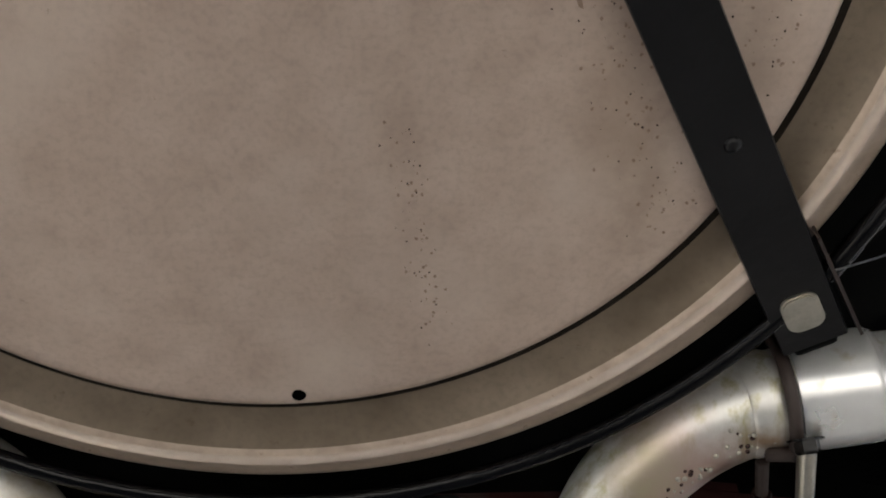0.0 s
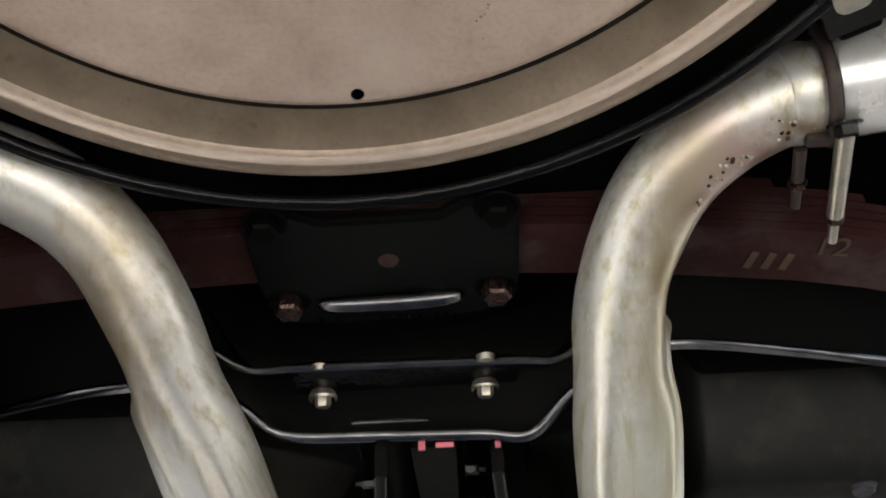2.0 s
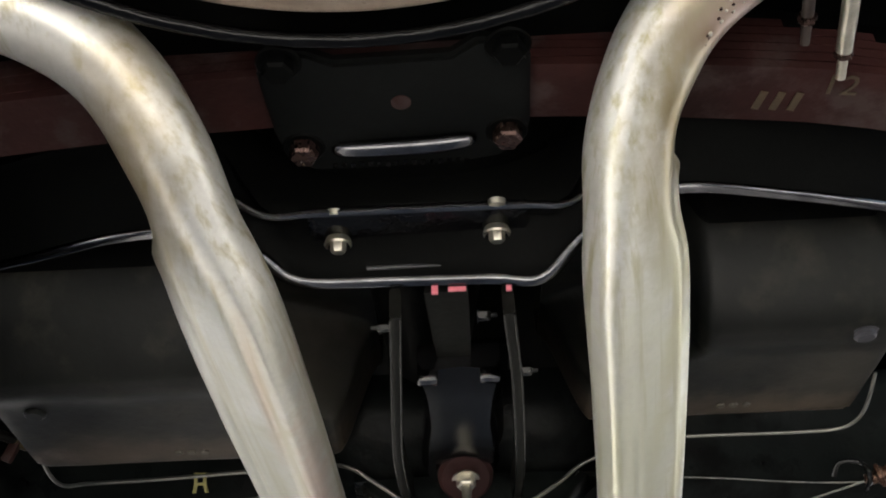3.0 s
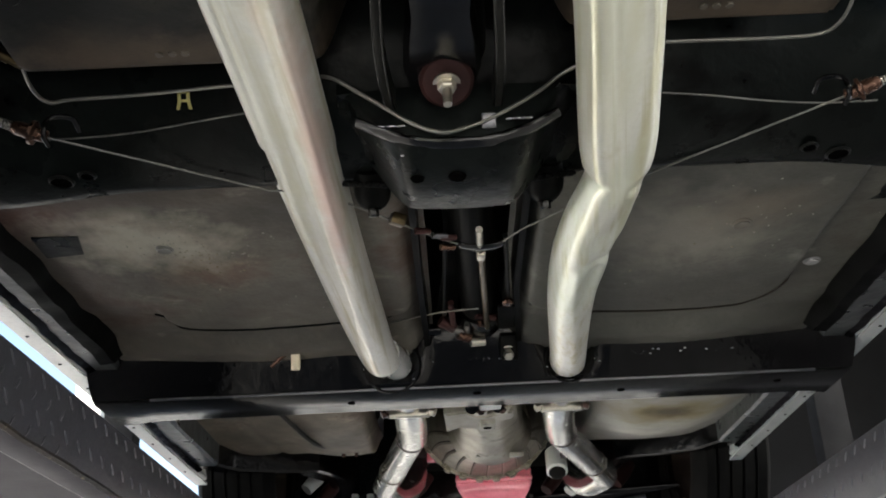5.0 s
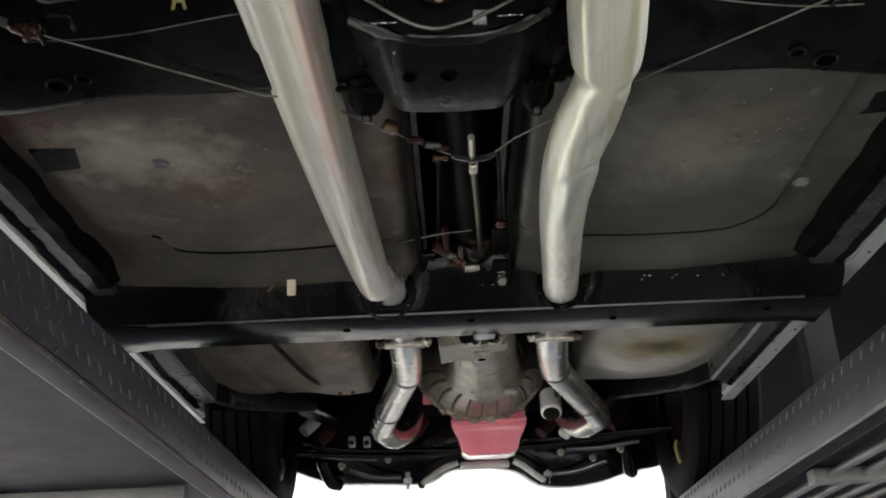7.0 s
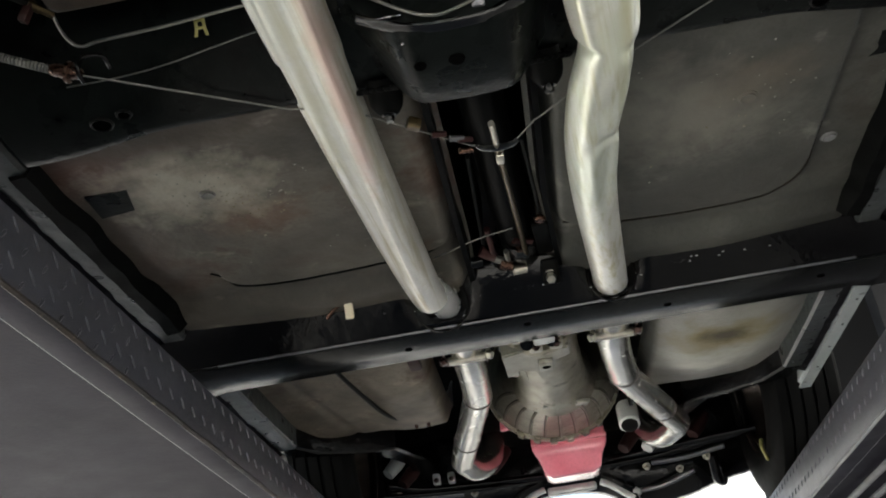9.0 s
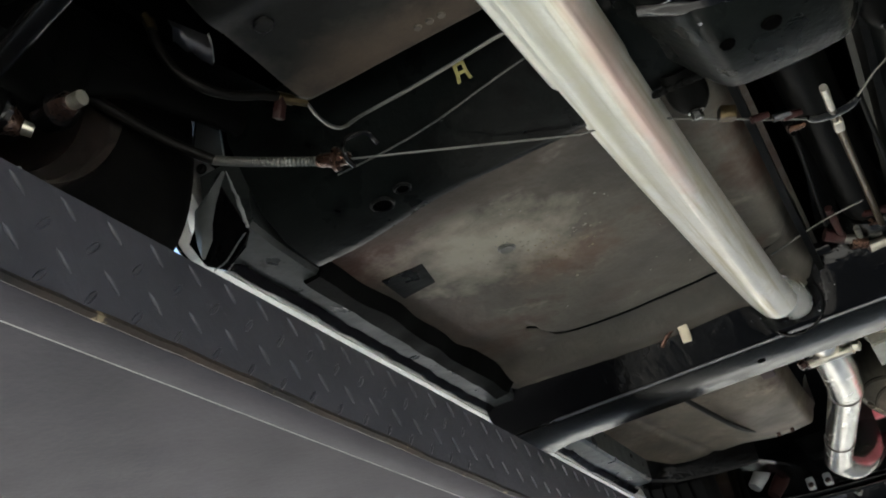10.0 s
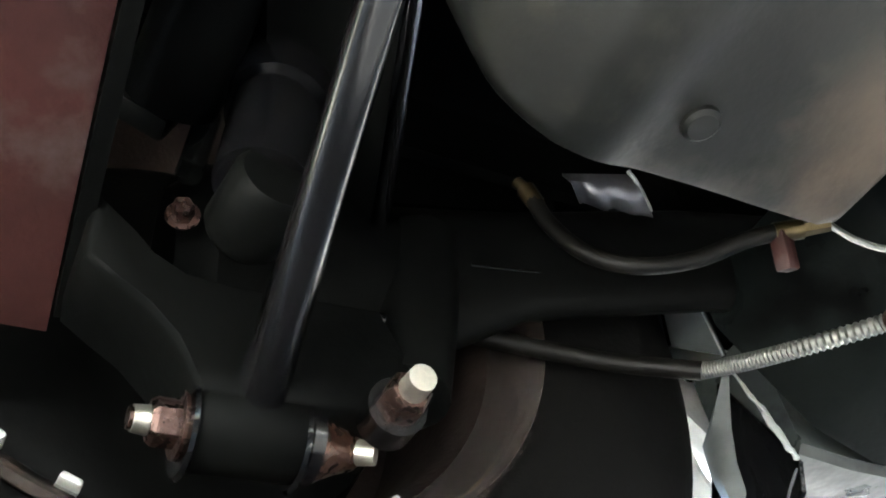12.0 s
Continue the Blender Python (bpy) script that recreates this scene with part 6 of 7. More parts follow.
# ---- front floor, gearbox, engine underside ----
def front_floor(sx):
    x0, x1 = (-0.672, -0.205) if sx < 0 else (0.33, 0.82)
    t = thing("footwell_floor", ((x0 + x1) / 2, 2.7, 1.70), "brown stained fibreglass footwell floor with a loose hose" if sx < 0 else "pale stained fibreglass footwell floor with a rounded bulge", "floor pan", "footwell floors")

    def zf(x, y):
        z = 1.702 + 0.04 * (1 - smooth01(min(x - x0, x1 - x) / 0.025)) + 0.10 * smooth01((y - 3.09) / 0.08)
        if sx < 0:
            z -= 0.03 * smooth01(1.3 - math.hypot((x + 0.30) / 0.13, (y - 2.85) / 0.30))
            z += 0.006 * math.exp(-((x + 0.58 - 0.15 * (y - 2.5)) / 0.012) ** 2)
        else:
            z -= 0.055 * smooth01(1.35 - math.hypot((x - 0.52) / 0.20, (y - 2.62) / 0.40))
        return z + 0.002 * noise.noise((x * 8, y * 8, 5))

    part("panel", sheet(bmesh.new(), x0, x1, 2.26, 3.18, 60, 76, zf), M_foot if sx < 0 else M_floor_pale, t, "", 60)
    if sx < 0:
        part("hose", sweep(bmesh.new(), [(-0.44, 2.32, 1.69), (-0.43, 2.50, 1.688), (-0.40, 2.70, 1.678), (-0.37, 2.86, 1.672), (-0.34, 3.0, 1.69)], 0.006, 10), M_hose, t)
        for x in (-0.31, -0.275):
            hex_bolt("stud", t, (x, 3.02, 1.685), (0, 0.3, -1), 0.005, 0.016, M_rust_bolt)
        part("rusty_pipe", sweep(bmesh.new(), [(-0.24, 2.34, 1.66), (-0.215, 2.37, 1.645), (-0.19, 2.36, 1.65), (-0.17, 2.34, 1.66)], 0.010, 12), M_copper, t, "rusty red bent pipe end")
        bm = bmesh.new()
        box(bm, (-0.235, 2.50, 1.672), (0.03, 0.10, 0.02), None, 0.006)
        part("rusty_bracket", bm, M_rust, t)
    else:
        part("crack", sweep(bmesh.new(), [(0.70, 2.35, 1.703), (0.695, 2.5, 1.702), (0.68, 2.62, 1.701), (0.69, 2.64, 1.701), (0.68, 2.9, 1.702)], 0.002, 6), M_floor_pale, t)


front_floor(-1)
front_floor(1)


def gearbox():
    t = thing("gearbox", (0.09, 2.8, 1.7), "grimy cast aluminium gearbox with ribbed bell housing", "gearbox")
    bm = bmesh.new()
    rings = []
    for y, c, r, z in ((2.22, 0.062, 0.045, 1.70), (2.30, 0.064, 0.072, 1.69), (2.36, 0.066, 0.080, 1.69), (2.40, 0.068, 0.074, 1.69), (2.60, 0.078, 0.074, 1.688), (2.78, 0.086, 0.078, 1.688), (2.86, 0.09, 0.085, 1.69), (2.90, 0.092, 0.10, 1.70)):
        rings.append([(c + r * (1.12 if abs(math.cos(a)) > 0.7 else 1.0) * math.cos(a), y, z + r * math.sin(a)) for a in [k * math.pi / 18 for k in range(36)]])
    loft(bm, rings)
    case = part("main_case", bm, M_alu, t, "", 40)
    bm = lathe(bmesh.new(), [(0.07, -0.012), (0.104, -0.012), (0.108, -0.006), (0.108, 0.008), (0.07, 0.012)], (0.092, 2.90, 1.722), (0, 1, 0), 40, True)
    part("flange", bm, M_alu, t, "brighter machined flange")
    for k in range(7):
        a = radians(200 + 23 * k)
        hex_bolt("flange_bolt", t, (0.092 + 0.096 * math.cos(a), 2.885, 1.722 + 0.096 * math.sin(a)), (0, -1, 0), 0.008, 0.008, M_alu)
    for x, y, z, s in ((0.02, 2.33, 1.628, 0.035), (0.055, 2.36, 1.612, 0.03), (0.10, 2.355, 1.612, 0.03), (0.13, 2.34, 1.635, 0.03)):
        bm = bmesh.new()
        box(bm, (x, y, z), (s, 0.05, 0.035), None, 0.006)
        part("case_lug", bm, M_alu, case)
        hex_bolt("lug_bolt", case, (x, y - 0.02, z - 0.014), (0, -0.5, -1), 0.008, 0.01, M_rust_bolt if s < 0.035 else M_bolt)
    bm = bmesh.new()
    box(bm, (-0.002, 2.52, 1.66), (0.028, 0.24, 0.07), Euler((0.1, 0.2, 0)), 0.008)
    part("side_cover", bm, M_alu, t)
    bm = bmesh.new()
    box(bm, (0.075, 2.30, 1.598), (0.045, 0.06, 0.012), None, 0.003)
    part("mount_plate", bm, M_tin, t)
    # rear flange band, mount bosses and the angular side casting
    bm = lathe(bmesh.new(), [(0.070, -0.014), (0.090, -0.014), (0.094, -0.008), (0.094, 0.008), (0.088, 0.014), (0.070, 0.014)], (0.066, 2.40, 1.69), (0, 1, 0), 32, True)
    part("rear_flange", bm, M_alu, t)
    for x in (0.036, 0.092):
        bm = bmesh.new()
        rod(bm, (x, 2.36, 1.618), (x, 2.33, 1.600), 0.016, 0.0145, 18)
        rod(bm, (x, 2.33, 1.600), (x, 2.322, 1.595), 0.010, 0.009, 6)
        part("mount_boss", bm, M_black, case, "dark bolted mount boss")
    bm = bmesh.new()
    loft(bm, [[(-0.022, 2.40, 1.655), (0.022, 2.40, 1.615), (0.03, 2.40, 1.70), (-0.018, 2.40, 1.72)], [(-0.030, 2.50, 1.660), (0.018, 2.50, 1.622), (0.03, 2.50, 1.70), (-0.026, 2.50, 1.73)], [(-0.012, 2.66, 1.672), (0.026, 2.66, 1.632), (0.03, 2.66, 1.70), (-0.01, 2.66, 1.73)]])
    part("side_casting", bm, M_cast, t, "pale angular side casting", 25)
    bm = bmesh.new()
    out = [(-0.024, 2.40), (0.020, 2.385), (0.088, 2.395), (0.128, 2.40), (0.130, 2.45), (0.096, 2.47), (0.092, 2.54), (0.060, 2.60), (0.046, 2.53), (0.010, 2.51), (-0.020, 2.55)]
    plate(bm, out, 1.604, 1.64, 0.004)
    cast = part("rear_casting", bm, M_cast, t, "pale angular rear casting", 30)
    bm = bmesh.new()
    box(bm, (0.072, 2.478, 1.600), (0.034, 0.06, 0.014), None, 0.004)
    part("drain_boss", bm, M_cast, cast, "square drain boss")
    bm = lathe(bmesh.new(), [(0, -0.0006), (0.009, -0.0006), (0.0105, 0.001)], (0.072, 2.478, 1.5925), (0, 0, 1), 18)
    part("drain_hole", bm, M_hole, cast)
    for x, y, w, h in ((0.10, 2.855, 0.050, 0.03), (0.155, 2.862, 0.036, 0.04), (0.062, 2.850, 0.024, 0.03)):
        bm = bmesh.new()
        box(bm, (x, y, 1.617), (w, h, 0.012), Euler((0.15, 0, 0.12)), 0.004)
        part("flange_face", bm, M_cast, t, "bright machined flange face")
    for a, w in ((-112, 0.030), (-88, 0.034), (-62, 0.024), (-28, 0.036)):
        q = radians(a)
        bm = bmesh.new()
        box(bm, (0.092 + 0.103 * math.cos(q), 2.894, 1.722 + 0.103 * math.sin(q)), (w, 0.022, 0.012), Euler((0, -q - math.pi / 2, 0)), 0.003)
        part("flange_pad", bm, M_tin, t, "bright machined flange pad")
    for k in range(6):
        q = radians(-125 + 14 * k)
        bm = bmesh.new()
        box(bm, (0.094 + 0.210 * math.cos(q), 3.345, 1.855 + 0.198 * math.sin(q)), (0.022, 0.03, 0.020), Euler((0, -q - math.pi / 2, 0)), 0.005)
        part("rim_lug", bm, M_alu, t)
    # bell housing, with ribs
    bell = bmesh.new()
    rings = []
    for y, r, z in ((2.91, 0.100, 1.722), (2.96, 0.122, 1.75), (3.05, 0.152, 1.785), (3.18, 0.182, 1.825), (3.28, 0.198, 1.845), (3.33, 0.204, 1.852), (3.335, 0.214, 1.855), (3.36, 0.214, 1.855)):
        rings.append([(0.094 + r * math.cos(a), y, z + r * math.sin(a) * 0.93) for a in [k * math.pi / 28 for k in range(56)]])
    loft(bell, rings)
    bh = part("bell_housing", bell, M_alu, t, "", 40)
    for k in range(11):
        a = radians(202 + 13.6 * k)
        pts = []
        for y, r, z in ((2.93, 0.106, 1.73), (3.05, 0.152, 1.785), (3.18, 0.182, 1.825), (3.32, 0.203, 1.852)):
            pts.append((0.094 + r * math.cos(a), y, z + r * math.sin(a) * 0.93, 0.005, 0.006))
        part("rib", sweep(bmesh.new(), [(*q[:3], 0.0036, 0.0070) for q in pts], seg=8, res=3), M_alu, bh)
        # dark line beside each rib paints the rib's shade in
        off = V(0.0048 * math.sin(a), 0, -0.0048 * math.cos(a))
        part("rib_shade_line", sweep(bmesh.new(), [(*(V(*q[:3]) + off), 0.0016, 0.0026) for q in pts], seg=6, res=3), M_barrel, bh)
    for k in range(7):
        a = radians(212 + 19 * k)
        hex_bolt("rim_bolt", bh, (0.094 + 0.206 * math.cos(a), 3.33, 1.855 + 0.192 * math.sin(a)), (0, -1, 0), 0.009, 0.01, M_alu)
    bm = bmesh.new()
    loft(bm, [[(-0.16, 3.37, 1.78), (0.34, 3.37, 1.78), (0.34, 3.37, 2.05), (-0.16, 3.37, 2.05)], [(-0.16, 4.2, 1.80), (0.34, 4.2, 1.80), (0.34, 4.2, 2.05), (-0.16, 4.2, 2.05)]])
    e = thing("engine_block", (0.09, 3.7, 1.9), "black engine block above the sump", "engine")
    part("block", bm, M_black_flat, e)
    bm = bmesh.new()
    box(bm, (-0.075, 3.37, 1.735), (0.03, 0.02, 0.03), None, 0.004)
    part("red_edge", bm, M_red, e, "red painted block edge")
    s = thing("oil_sump", (0.112, 3.6, 1.6), "gloss red painted oil sump under the engine", "oil sump")
    bm = bmesh.new()
    rings = []
    for y, hw, zt, zb in ((3.385, 0.112, 1.690, 1.632), (3.392, 0.116, 1.694, 1.620), (3.402, 0.104, 1.70, 1.602), (3.412, 0.100, 1.72, 1.585), (3.424, 0.097, 1.74, 1.574), (3.436, 0.095, 1.76, 1.570), (3.46, 0.094, 1.78, 1.570), (3.60, 0.094, 1.79, 1.585), (3.78, 0.094, 1.79, 1.63)):
        c = 0.113
        b = min(0.03, (zt - zb) * 0.4)
        rings.append([(c - hw, y, zt), (c - hw, y, zb + b), (c - hw + b * 0.3, y, zb + b * 0.3), (c - hw + b, y, zb), (c + hw - b, y, zb), (c + hw - b * 0.3, y, zb + b * 0.3), (c + hw, y, zb + b), (c + hw, y, zt)])
    loft(bm, rings)
    part("pan", bm, M_red, s, "", 45)
    bm = bmesh.new()
    box(bm, (0.113, 3.385, 1.664), (0.236, 0.024, 0.014), None, 0.004)
    part("pan_flange", bm, M_red, s)
    f = thing("oil_filter", (0.297, 3.32, 1.66), "white canister oil filter beside the bell housing", "oil filter")
    bm = lathe(bmesh.new(), [(0, -0.036), (0.026, -0.035), (0.032, -0.029), (0.033, 0.05), (0.0, 0.05)], (0.305, 3.34, 1.690), (0.05, 0.55, 0.8), 32)
    part("canister", bm, M_white, f)
    bm = lathe(bmesh.new(), [(0, -0.040), (0.020, -0.040), (0.026, -0.0365), (0.027, -0.030), (0, -0.030)], (0.305, 3.34, 1.690), (0.05, 0.55, 0.8), 24)
    part("end_cap", bm, M_hose, f, "dark fluted end cap")


gearbox()


# ---- front end ----
def front_end():
    t = thing("front_crossmember", (0.1, 3.9, 1.6), "black front suspension crossmember with steering gear", "crossmember")
    prof = [(-0.62, 1.66), (-0.55, 1.625), (-0.48, 1.60), (-0.41, 1.583), (-0.30, 1.578), (-0.125, 1.57), (-0.07, 1.582), (-0.02, 1.612), (0.06, 1.620), (0.14, 1.617), (0.22, 1.598), (0.30, 1.549), (0.415, 1.538), (0.52, 1.552), (0.60, 1.575), (0.68, 1.592), (0.746, 1.606), (0.82, 1.64)]
    bm = bmesh.new()
    rings = []
    for x, z in spline(prof, 3):
        rings.append([(x, 3.82, z + 0.10), (x, 3.84, z + 0.03), (x, 3.88, z), (x, 3.95, z), (x, 4.02, z + 0.04), (x, 4.04, 1.86), (x, 3.82, 1.86)])
    loft(bm, rings)
    part("beam", bm, M_black, t, "", 45)
    bm = sweep(bmesh.new(), [(-0.50, 3.62, 1.67), (-0.36, 3.66, 1.648), (0.0, 3.70, 1.642), (0.30, 3.70, 1.645), (0.50, 3.68, 1.655), (0.70, 3.64, 1.67)], 0.011, 12)
    part("anti_roll_bar", bm, M_black, t)
    bm = sweep(bmesh.new(), [(-0.52, 3.60, 1.63), (-0.20, 3.66, 1.622), (0.0, 3.74, 1.64)], 0.009, 12)
    part("tie_rod", bm, M_black, t)
    bm = sweep(bmesh.new(), [(0.72, 3.58, 1.66), (0.45, 3.64, 1.660), (0.26, 3.72, 1.668)], 0.013, 12)
    part("tie_rod", bm, M_black, t)
    for x, y, z in ((-0.335, 3.60, 1.662), (-0.285, 3.60, 1.660)):
        bm = bmesh.new()
        box(bm, (x, y, z), (0.022, 0.03, 0.034), None, 0.004)
        br = part("clamp", bm, M_tin, t, "bright tie rod clamp")
        hex_bolt("clamp_bolt", br, (x, y - 0.015, z - 0.006), (0, -1, 0), 0.006, 0.006, M_rust_bolt)
    for pts in ([(-0.115, 3.79, 1.548), (-0.075, 3.79, 1.575), (-0.03, 3.79, 1.602), (0.012, 3.79, 1.616)], [(0.205, 3.79, 1.614), (0.24, 3.79, 1.594), (0.275, 3.79, 1.565), (0.31, 3.79, 1.540)]):
        bm = sweep(bmesh.new(), [(*p, 0.013, 0.010) for p in pts], seg=12, power=3.5)
        part("cast_arm", bm, M_tin, t, "pale cast steering arm")
        bm = lathe(bmesh.new(), [(0, -0.016), (0.010, -0.014), (0.013, 0), (0.010, 0.014)], V(*pts[0 if pts[0][0] < 0 else -1]), (0, 0, 1), 16)
        part("ball_joint", bm, M_black, t)
    bm = bmesh.new()
    box(bm, (0.105, 3.80, 1.606), (0.17, 0.03, 0.026), None, 0.008)
    part("centre_link", bm, M_tin, t, "bright steering centre link")
    for x, y, z, m in ((-0.42, 3.62, 1.70, M_rust), (0.55, 3.62, 1.71, M_rust), (-0.46, 3.58, 1.73, M_tin), (0.40, 3.66, 1.70, M_tin), (-0.12, 3.62, 1.70, M_rust), (0.32, 3.62, 1.70, M_rust)):
        bm = lathe(bmesh.new(), [(0, -0.05), (0.02, -0.05), (0.024, 0.0), (0.018, 0.05), (0, 0.05)], (x, y, z), (0.5, 0.3, 0.6), 16)
        part("bush", bm, m, t)
    for x in (-0.165, 0.325):
        bm = lathe(bmesh.new(), [(0, -0.030), (0.006, -0.030), (0.006, -0.012), (0.014, -0.010), (0.016, 0.006), (0.009, 0.010), (0.009, 0.028), (0, 0.028)], (x, 3.845, 1.572), (0, 0, 1), 16)
        part("grease_fitting", bm, M_tin, t, "pale bolted joint with grease nipple")
    for pts in ([(-0.36, 3.74, 1.60), (-0.28, 3.80, 1.582), (-0.19, 3.845, 1.585)], [(0.34, 3.845, 1.575), (0.42, 3.80, 1.572), (0.52, 3.74, 1.592)], [(-0.50, 3.66, 1.648), (-0.40, 3.68, 1.632), (-0.26, 3.70, 1.625)], [(0.38, 3.70, 1.628), (0.50, 3.68, 1.626), (0.62, 3.65, 1.636)]):
        part("link_rod", sweep(bmesh.new(), [(*p, 0.0095, 0.0095) for p in pts], seg=12), M_shiny_dark, t, "dark polished steering link")
    for x, y, z in ((-0.38, 3.70, 1.606), (-0.22, 3.66, 1.614), (0.36, 3.68, 1.616), (0.47, 3.72, 1.600), (0.56, 3.68, 1.618), (-0.47, 3.64, 1.640)):
        hex_bolt("link_nut", t, (x, y, z), (0, -0.6, -0.8), 0.009, 0.014, M_bolt)
    for x in (-0.43, 0.60):
        bm = sweep(bmesh.new(), [(x - 0.02, 3.70, 1.63), (x, 3.80, 1.575), (x + 0.02, 3.86, 1.57)], 0.022, 14)
        part("lower_joint", bm, M_black, t)
    for sx, c in ((-1, -0.66), (1, 0.82)):
        w = thing("roadwheel", (c, 3.56, 1.416), "black front tyre with broad tread grooves on the lift runway", "wheel", "front wheels")
        tyre(w, V(c, 3.56, 1.79), 0.22, 0.366, 0.222)
        bm = lathe(bmesh.new(), [(0.19, -0.09), (0.222, -0.085), (0.224, -0.095), (0.226, -0.10), (0.21, -0.04), (0.19, 0.03), (0.10, 0.05), (0, 0.05), (0, 0.03), (0.10, 0.03), (0.17, 0.01)], (c, 3.56, 1.79), (sx, 0, 0), 48)
        part("rim", bm, M_rim, w, "steel wheel rim")
        bm = sweep(bmesh.new(), [(c - sx * 0.115, 3.47, 1.59), (c - sx * 0.125, 3.44, 1.56), (c - sx * 0.12, 3.43, 1.52), (c - sx * 0.115, 3.46, 1.54)], 0.006, 10)
        part("brake_hose", bm, M_yellow if sx > 0 else M_wire, w, "pale clip on the wheel")


def tyre(parent, c, width, R, r):
    """A tyre about the x axis, with grooves round the tread."""
    h = width / 2
    prof = [(r - 0.004, -h * 0.80), (r + 0.006, -h * 0.90), (r + 0.03, -h * 0.99), (r + 0.07, -h * 1.03), (R - 0.05, -h * 1.01), (R - 0.022, -h * 0.95), (R - 0.008, -h * 0.86)]
    for k in range(5):
        a, b = -0.80 + 0.34 * k, -0.80 + 0.34 * k + 0.26
        prof += [(R - 0.001, h * a), (R, h * (a + b) / 2), (R - 0.001, h * b)]
        if k < 4:
            prof += [(R - 0.012, h * (b + 0.008)), (R - 0.012, h * (b + 0.072))]
    prof += [(R - 0.008, h * 0.88), (R - 0.022, h * 0.95), (R - 0.05, h * 1.01), (r + 0.07, h * 1.03), (r + 0.03, h * 0.99), (r + 0.006, h * 0.90), (r - 0.004, h * 0.80)]
    return part("tyre", lathe(bmesh.new(), prof, c, (1, 0, 0), 96, True), M_tyre, parent, "black rubber tyre", 30)


front_end()


# ---- rear wheel and suspension ----
def rear_corner():
    c = V(-0.775, 0.866, 1.790)
    w = thing("roadwheel", (c.x, c.y, 1.417), "black rear tyre on a rusty steel rim with lead balance weights", "wheel")
    tyre(w, c, 0.225, 0.371, 0.238)
    prof = [(0.212, -0.060), (0.217, -0.074), (0.224, -0.080), (0.231, -0.086), (0.2375, -0.094), (0.2395, -0.100), (0.2365, -0.1045), (0.231, -0.102), (0.226, -0.094), (0.218, -0.084), (0.209, -0.068)]
    rim = part("rim", lathe(bmesh.new(), [(r, -h) for r, h in prof], c, (1, 0, 0), 110, True), M_rim, w, "rusty brown steel rim flange")
    prof = [(0.195, 0.10), (0.200, 0.02), (0.203, -0.02), (0.207, -0.04), (0.212, -0.060), (0.209, -0.068), (0.200, -0.052), (0.193, -0.02), (0.187, 0.06), (0.10, 0.07), (0.0, 0.07), (0, 0.10)]
    part("rim_barrel", lathe(bmesh.new(), [(r, -h) for r, h in prof], c, (1, 0, 0), 96, True), M_barrel, w, "dark rusty rim barrel")
    for a in (233, 246, 259, 292, 300):
        th = radians(a)
        bm = bmesh.new()
        box(bm, (0, 0, 0), (0.014, 0.013, 0.005), None, 0.002)
        m = Matrix.Translation(c + V(0.070, 0.206 * math.cos(th), 0.206 * math.sin(th))) @ Matrix.Rotation(th - math.pi / 2, 4, "X")
        bmesh.ops.transform(bm, matrix=m, verts=bm.verts)
        part("balance_weight", bm, M_lead, rim, "pale lead balance weight")
    bm = lathe(bmesh.new(), [(0, 0.0), (0.15, 0.0), (0.165, 0.01), (0.168, 0.05), (0, 0.05)], c + V(0.0, 0, 0), (-1, 0, 0), 48)
    part("brake_disc", bm, M_black_flat, w, "dark brake backing")

    k = thing("rear_hub_carrier", (-0.62, 0.88, 1.6), "black hub carrier and trailing arm with rusty pivot bolts", "hub carrier")
    bm = bmesh.new()
    rings = []
    for y, x, z, a, b in ((0.815, -0.665, 1.735, 0.03, 0.06), (0.835, -0.66, 1.73, 0.043, 0.085), (0.88, -0.66, 1.73, 0.045, 0.095), (0.96, -0.655, 1.745, 0.035, 0.07), (1.06, -0.635, 1.775, 0.022, 0.05), (1.20, -0.60, 1.79, 0.02, 0.05), (1.32, -0.57, 1.79, 0.02, 0.05)):
        rings.append([(x + a * math.cos(q), y, z + b * math.sin(q)) for q in [i * math.pi / 10 for i in range(20)]])
    loft(bm, rings)
    part("trailing_arm", bm, M_black_flat, k)
    bm = bmesh.new()
    out = [(0.762, 1.722), (0.768, 1.715), (0.783, 1.700), (0.794, 1.686), (0.812, 1.675), (0.840, 1.672), (0.930, 1.676), (0.945, 1.640), (0.930, 1.604), (0.822, 1.600), (0.816, 1.616), (0.809, 1.632), (0.794, 1.650), (0.776, 1.664), (0.762, 1.676)]
    faces = [[(x, 0.84 + (y - 0.84) * k, 1.665 + (z - 1.665) * k) for y, z in out] for x, k in ((-0.665, 1.0), (-0.616, 1.0), (-0.611, 0.985), (-0.608, 0.955))]
    loft(bm, faces)
    cast = part("knuckle", bm, M_black_flat, k, "gloss black knuckle casting", 60)
    ridge = [(-0.6125, y, z - 0.0015, 0.0045, 0.0045) for y, z in out[0:7]]
    part("shoulder", sweep(bmesh.new(), ridge, seg=12, res=4), M_gloss, cast)
    bm = bmesh.new()
    box(bm, (-0.625, 0.793, 1.842), (0.02, 0.052, 0.060), Euler((-0.45, 0, 0)), 0.005)
    part("stop_bracket", bm, M_bracket, k, "dull black stop bracket")
    bm = bmesh.new()
    box(bm, (-0.615, 0.822, 1.79), (0.02, 0.016, 0.060), Euler((-0.2, 0, 0)), 0.005)
    part("stop_block", bm, M_worn, k)
    hex_bolt("grease_plug", k, (-0.612, 0.812, 1.722), (1, -0.3, -0.2), 0.0068, 0.010, M_rust_bolt, "small rusty plug")
    bm = bmesh.new()
    rod(bm, (-0.637, 0.825, 1.600), (-0.637, 0.890, 1.600), 0.0225, None, 24)
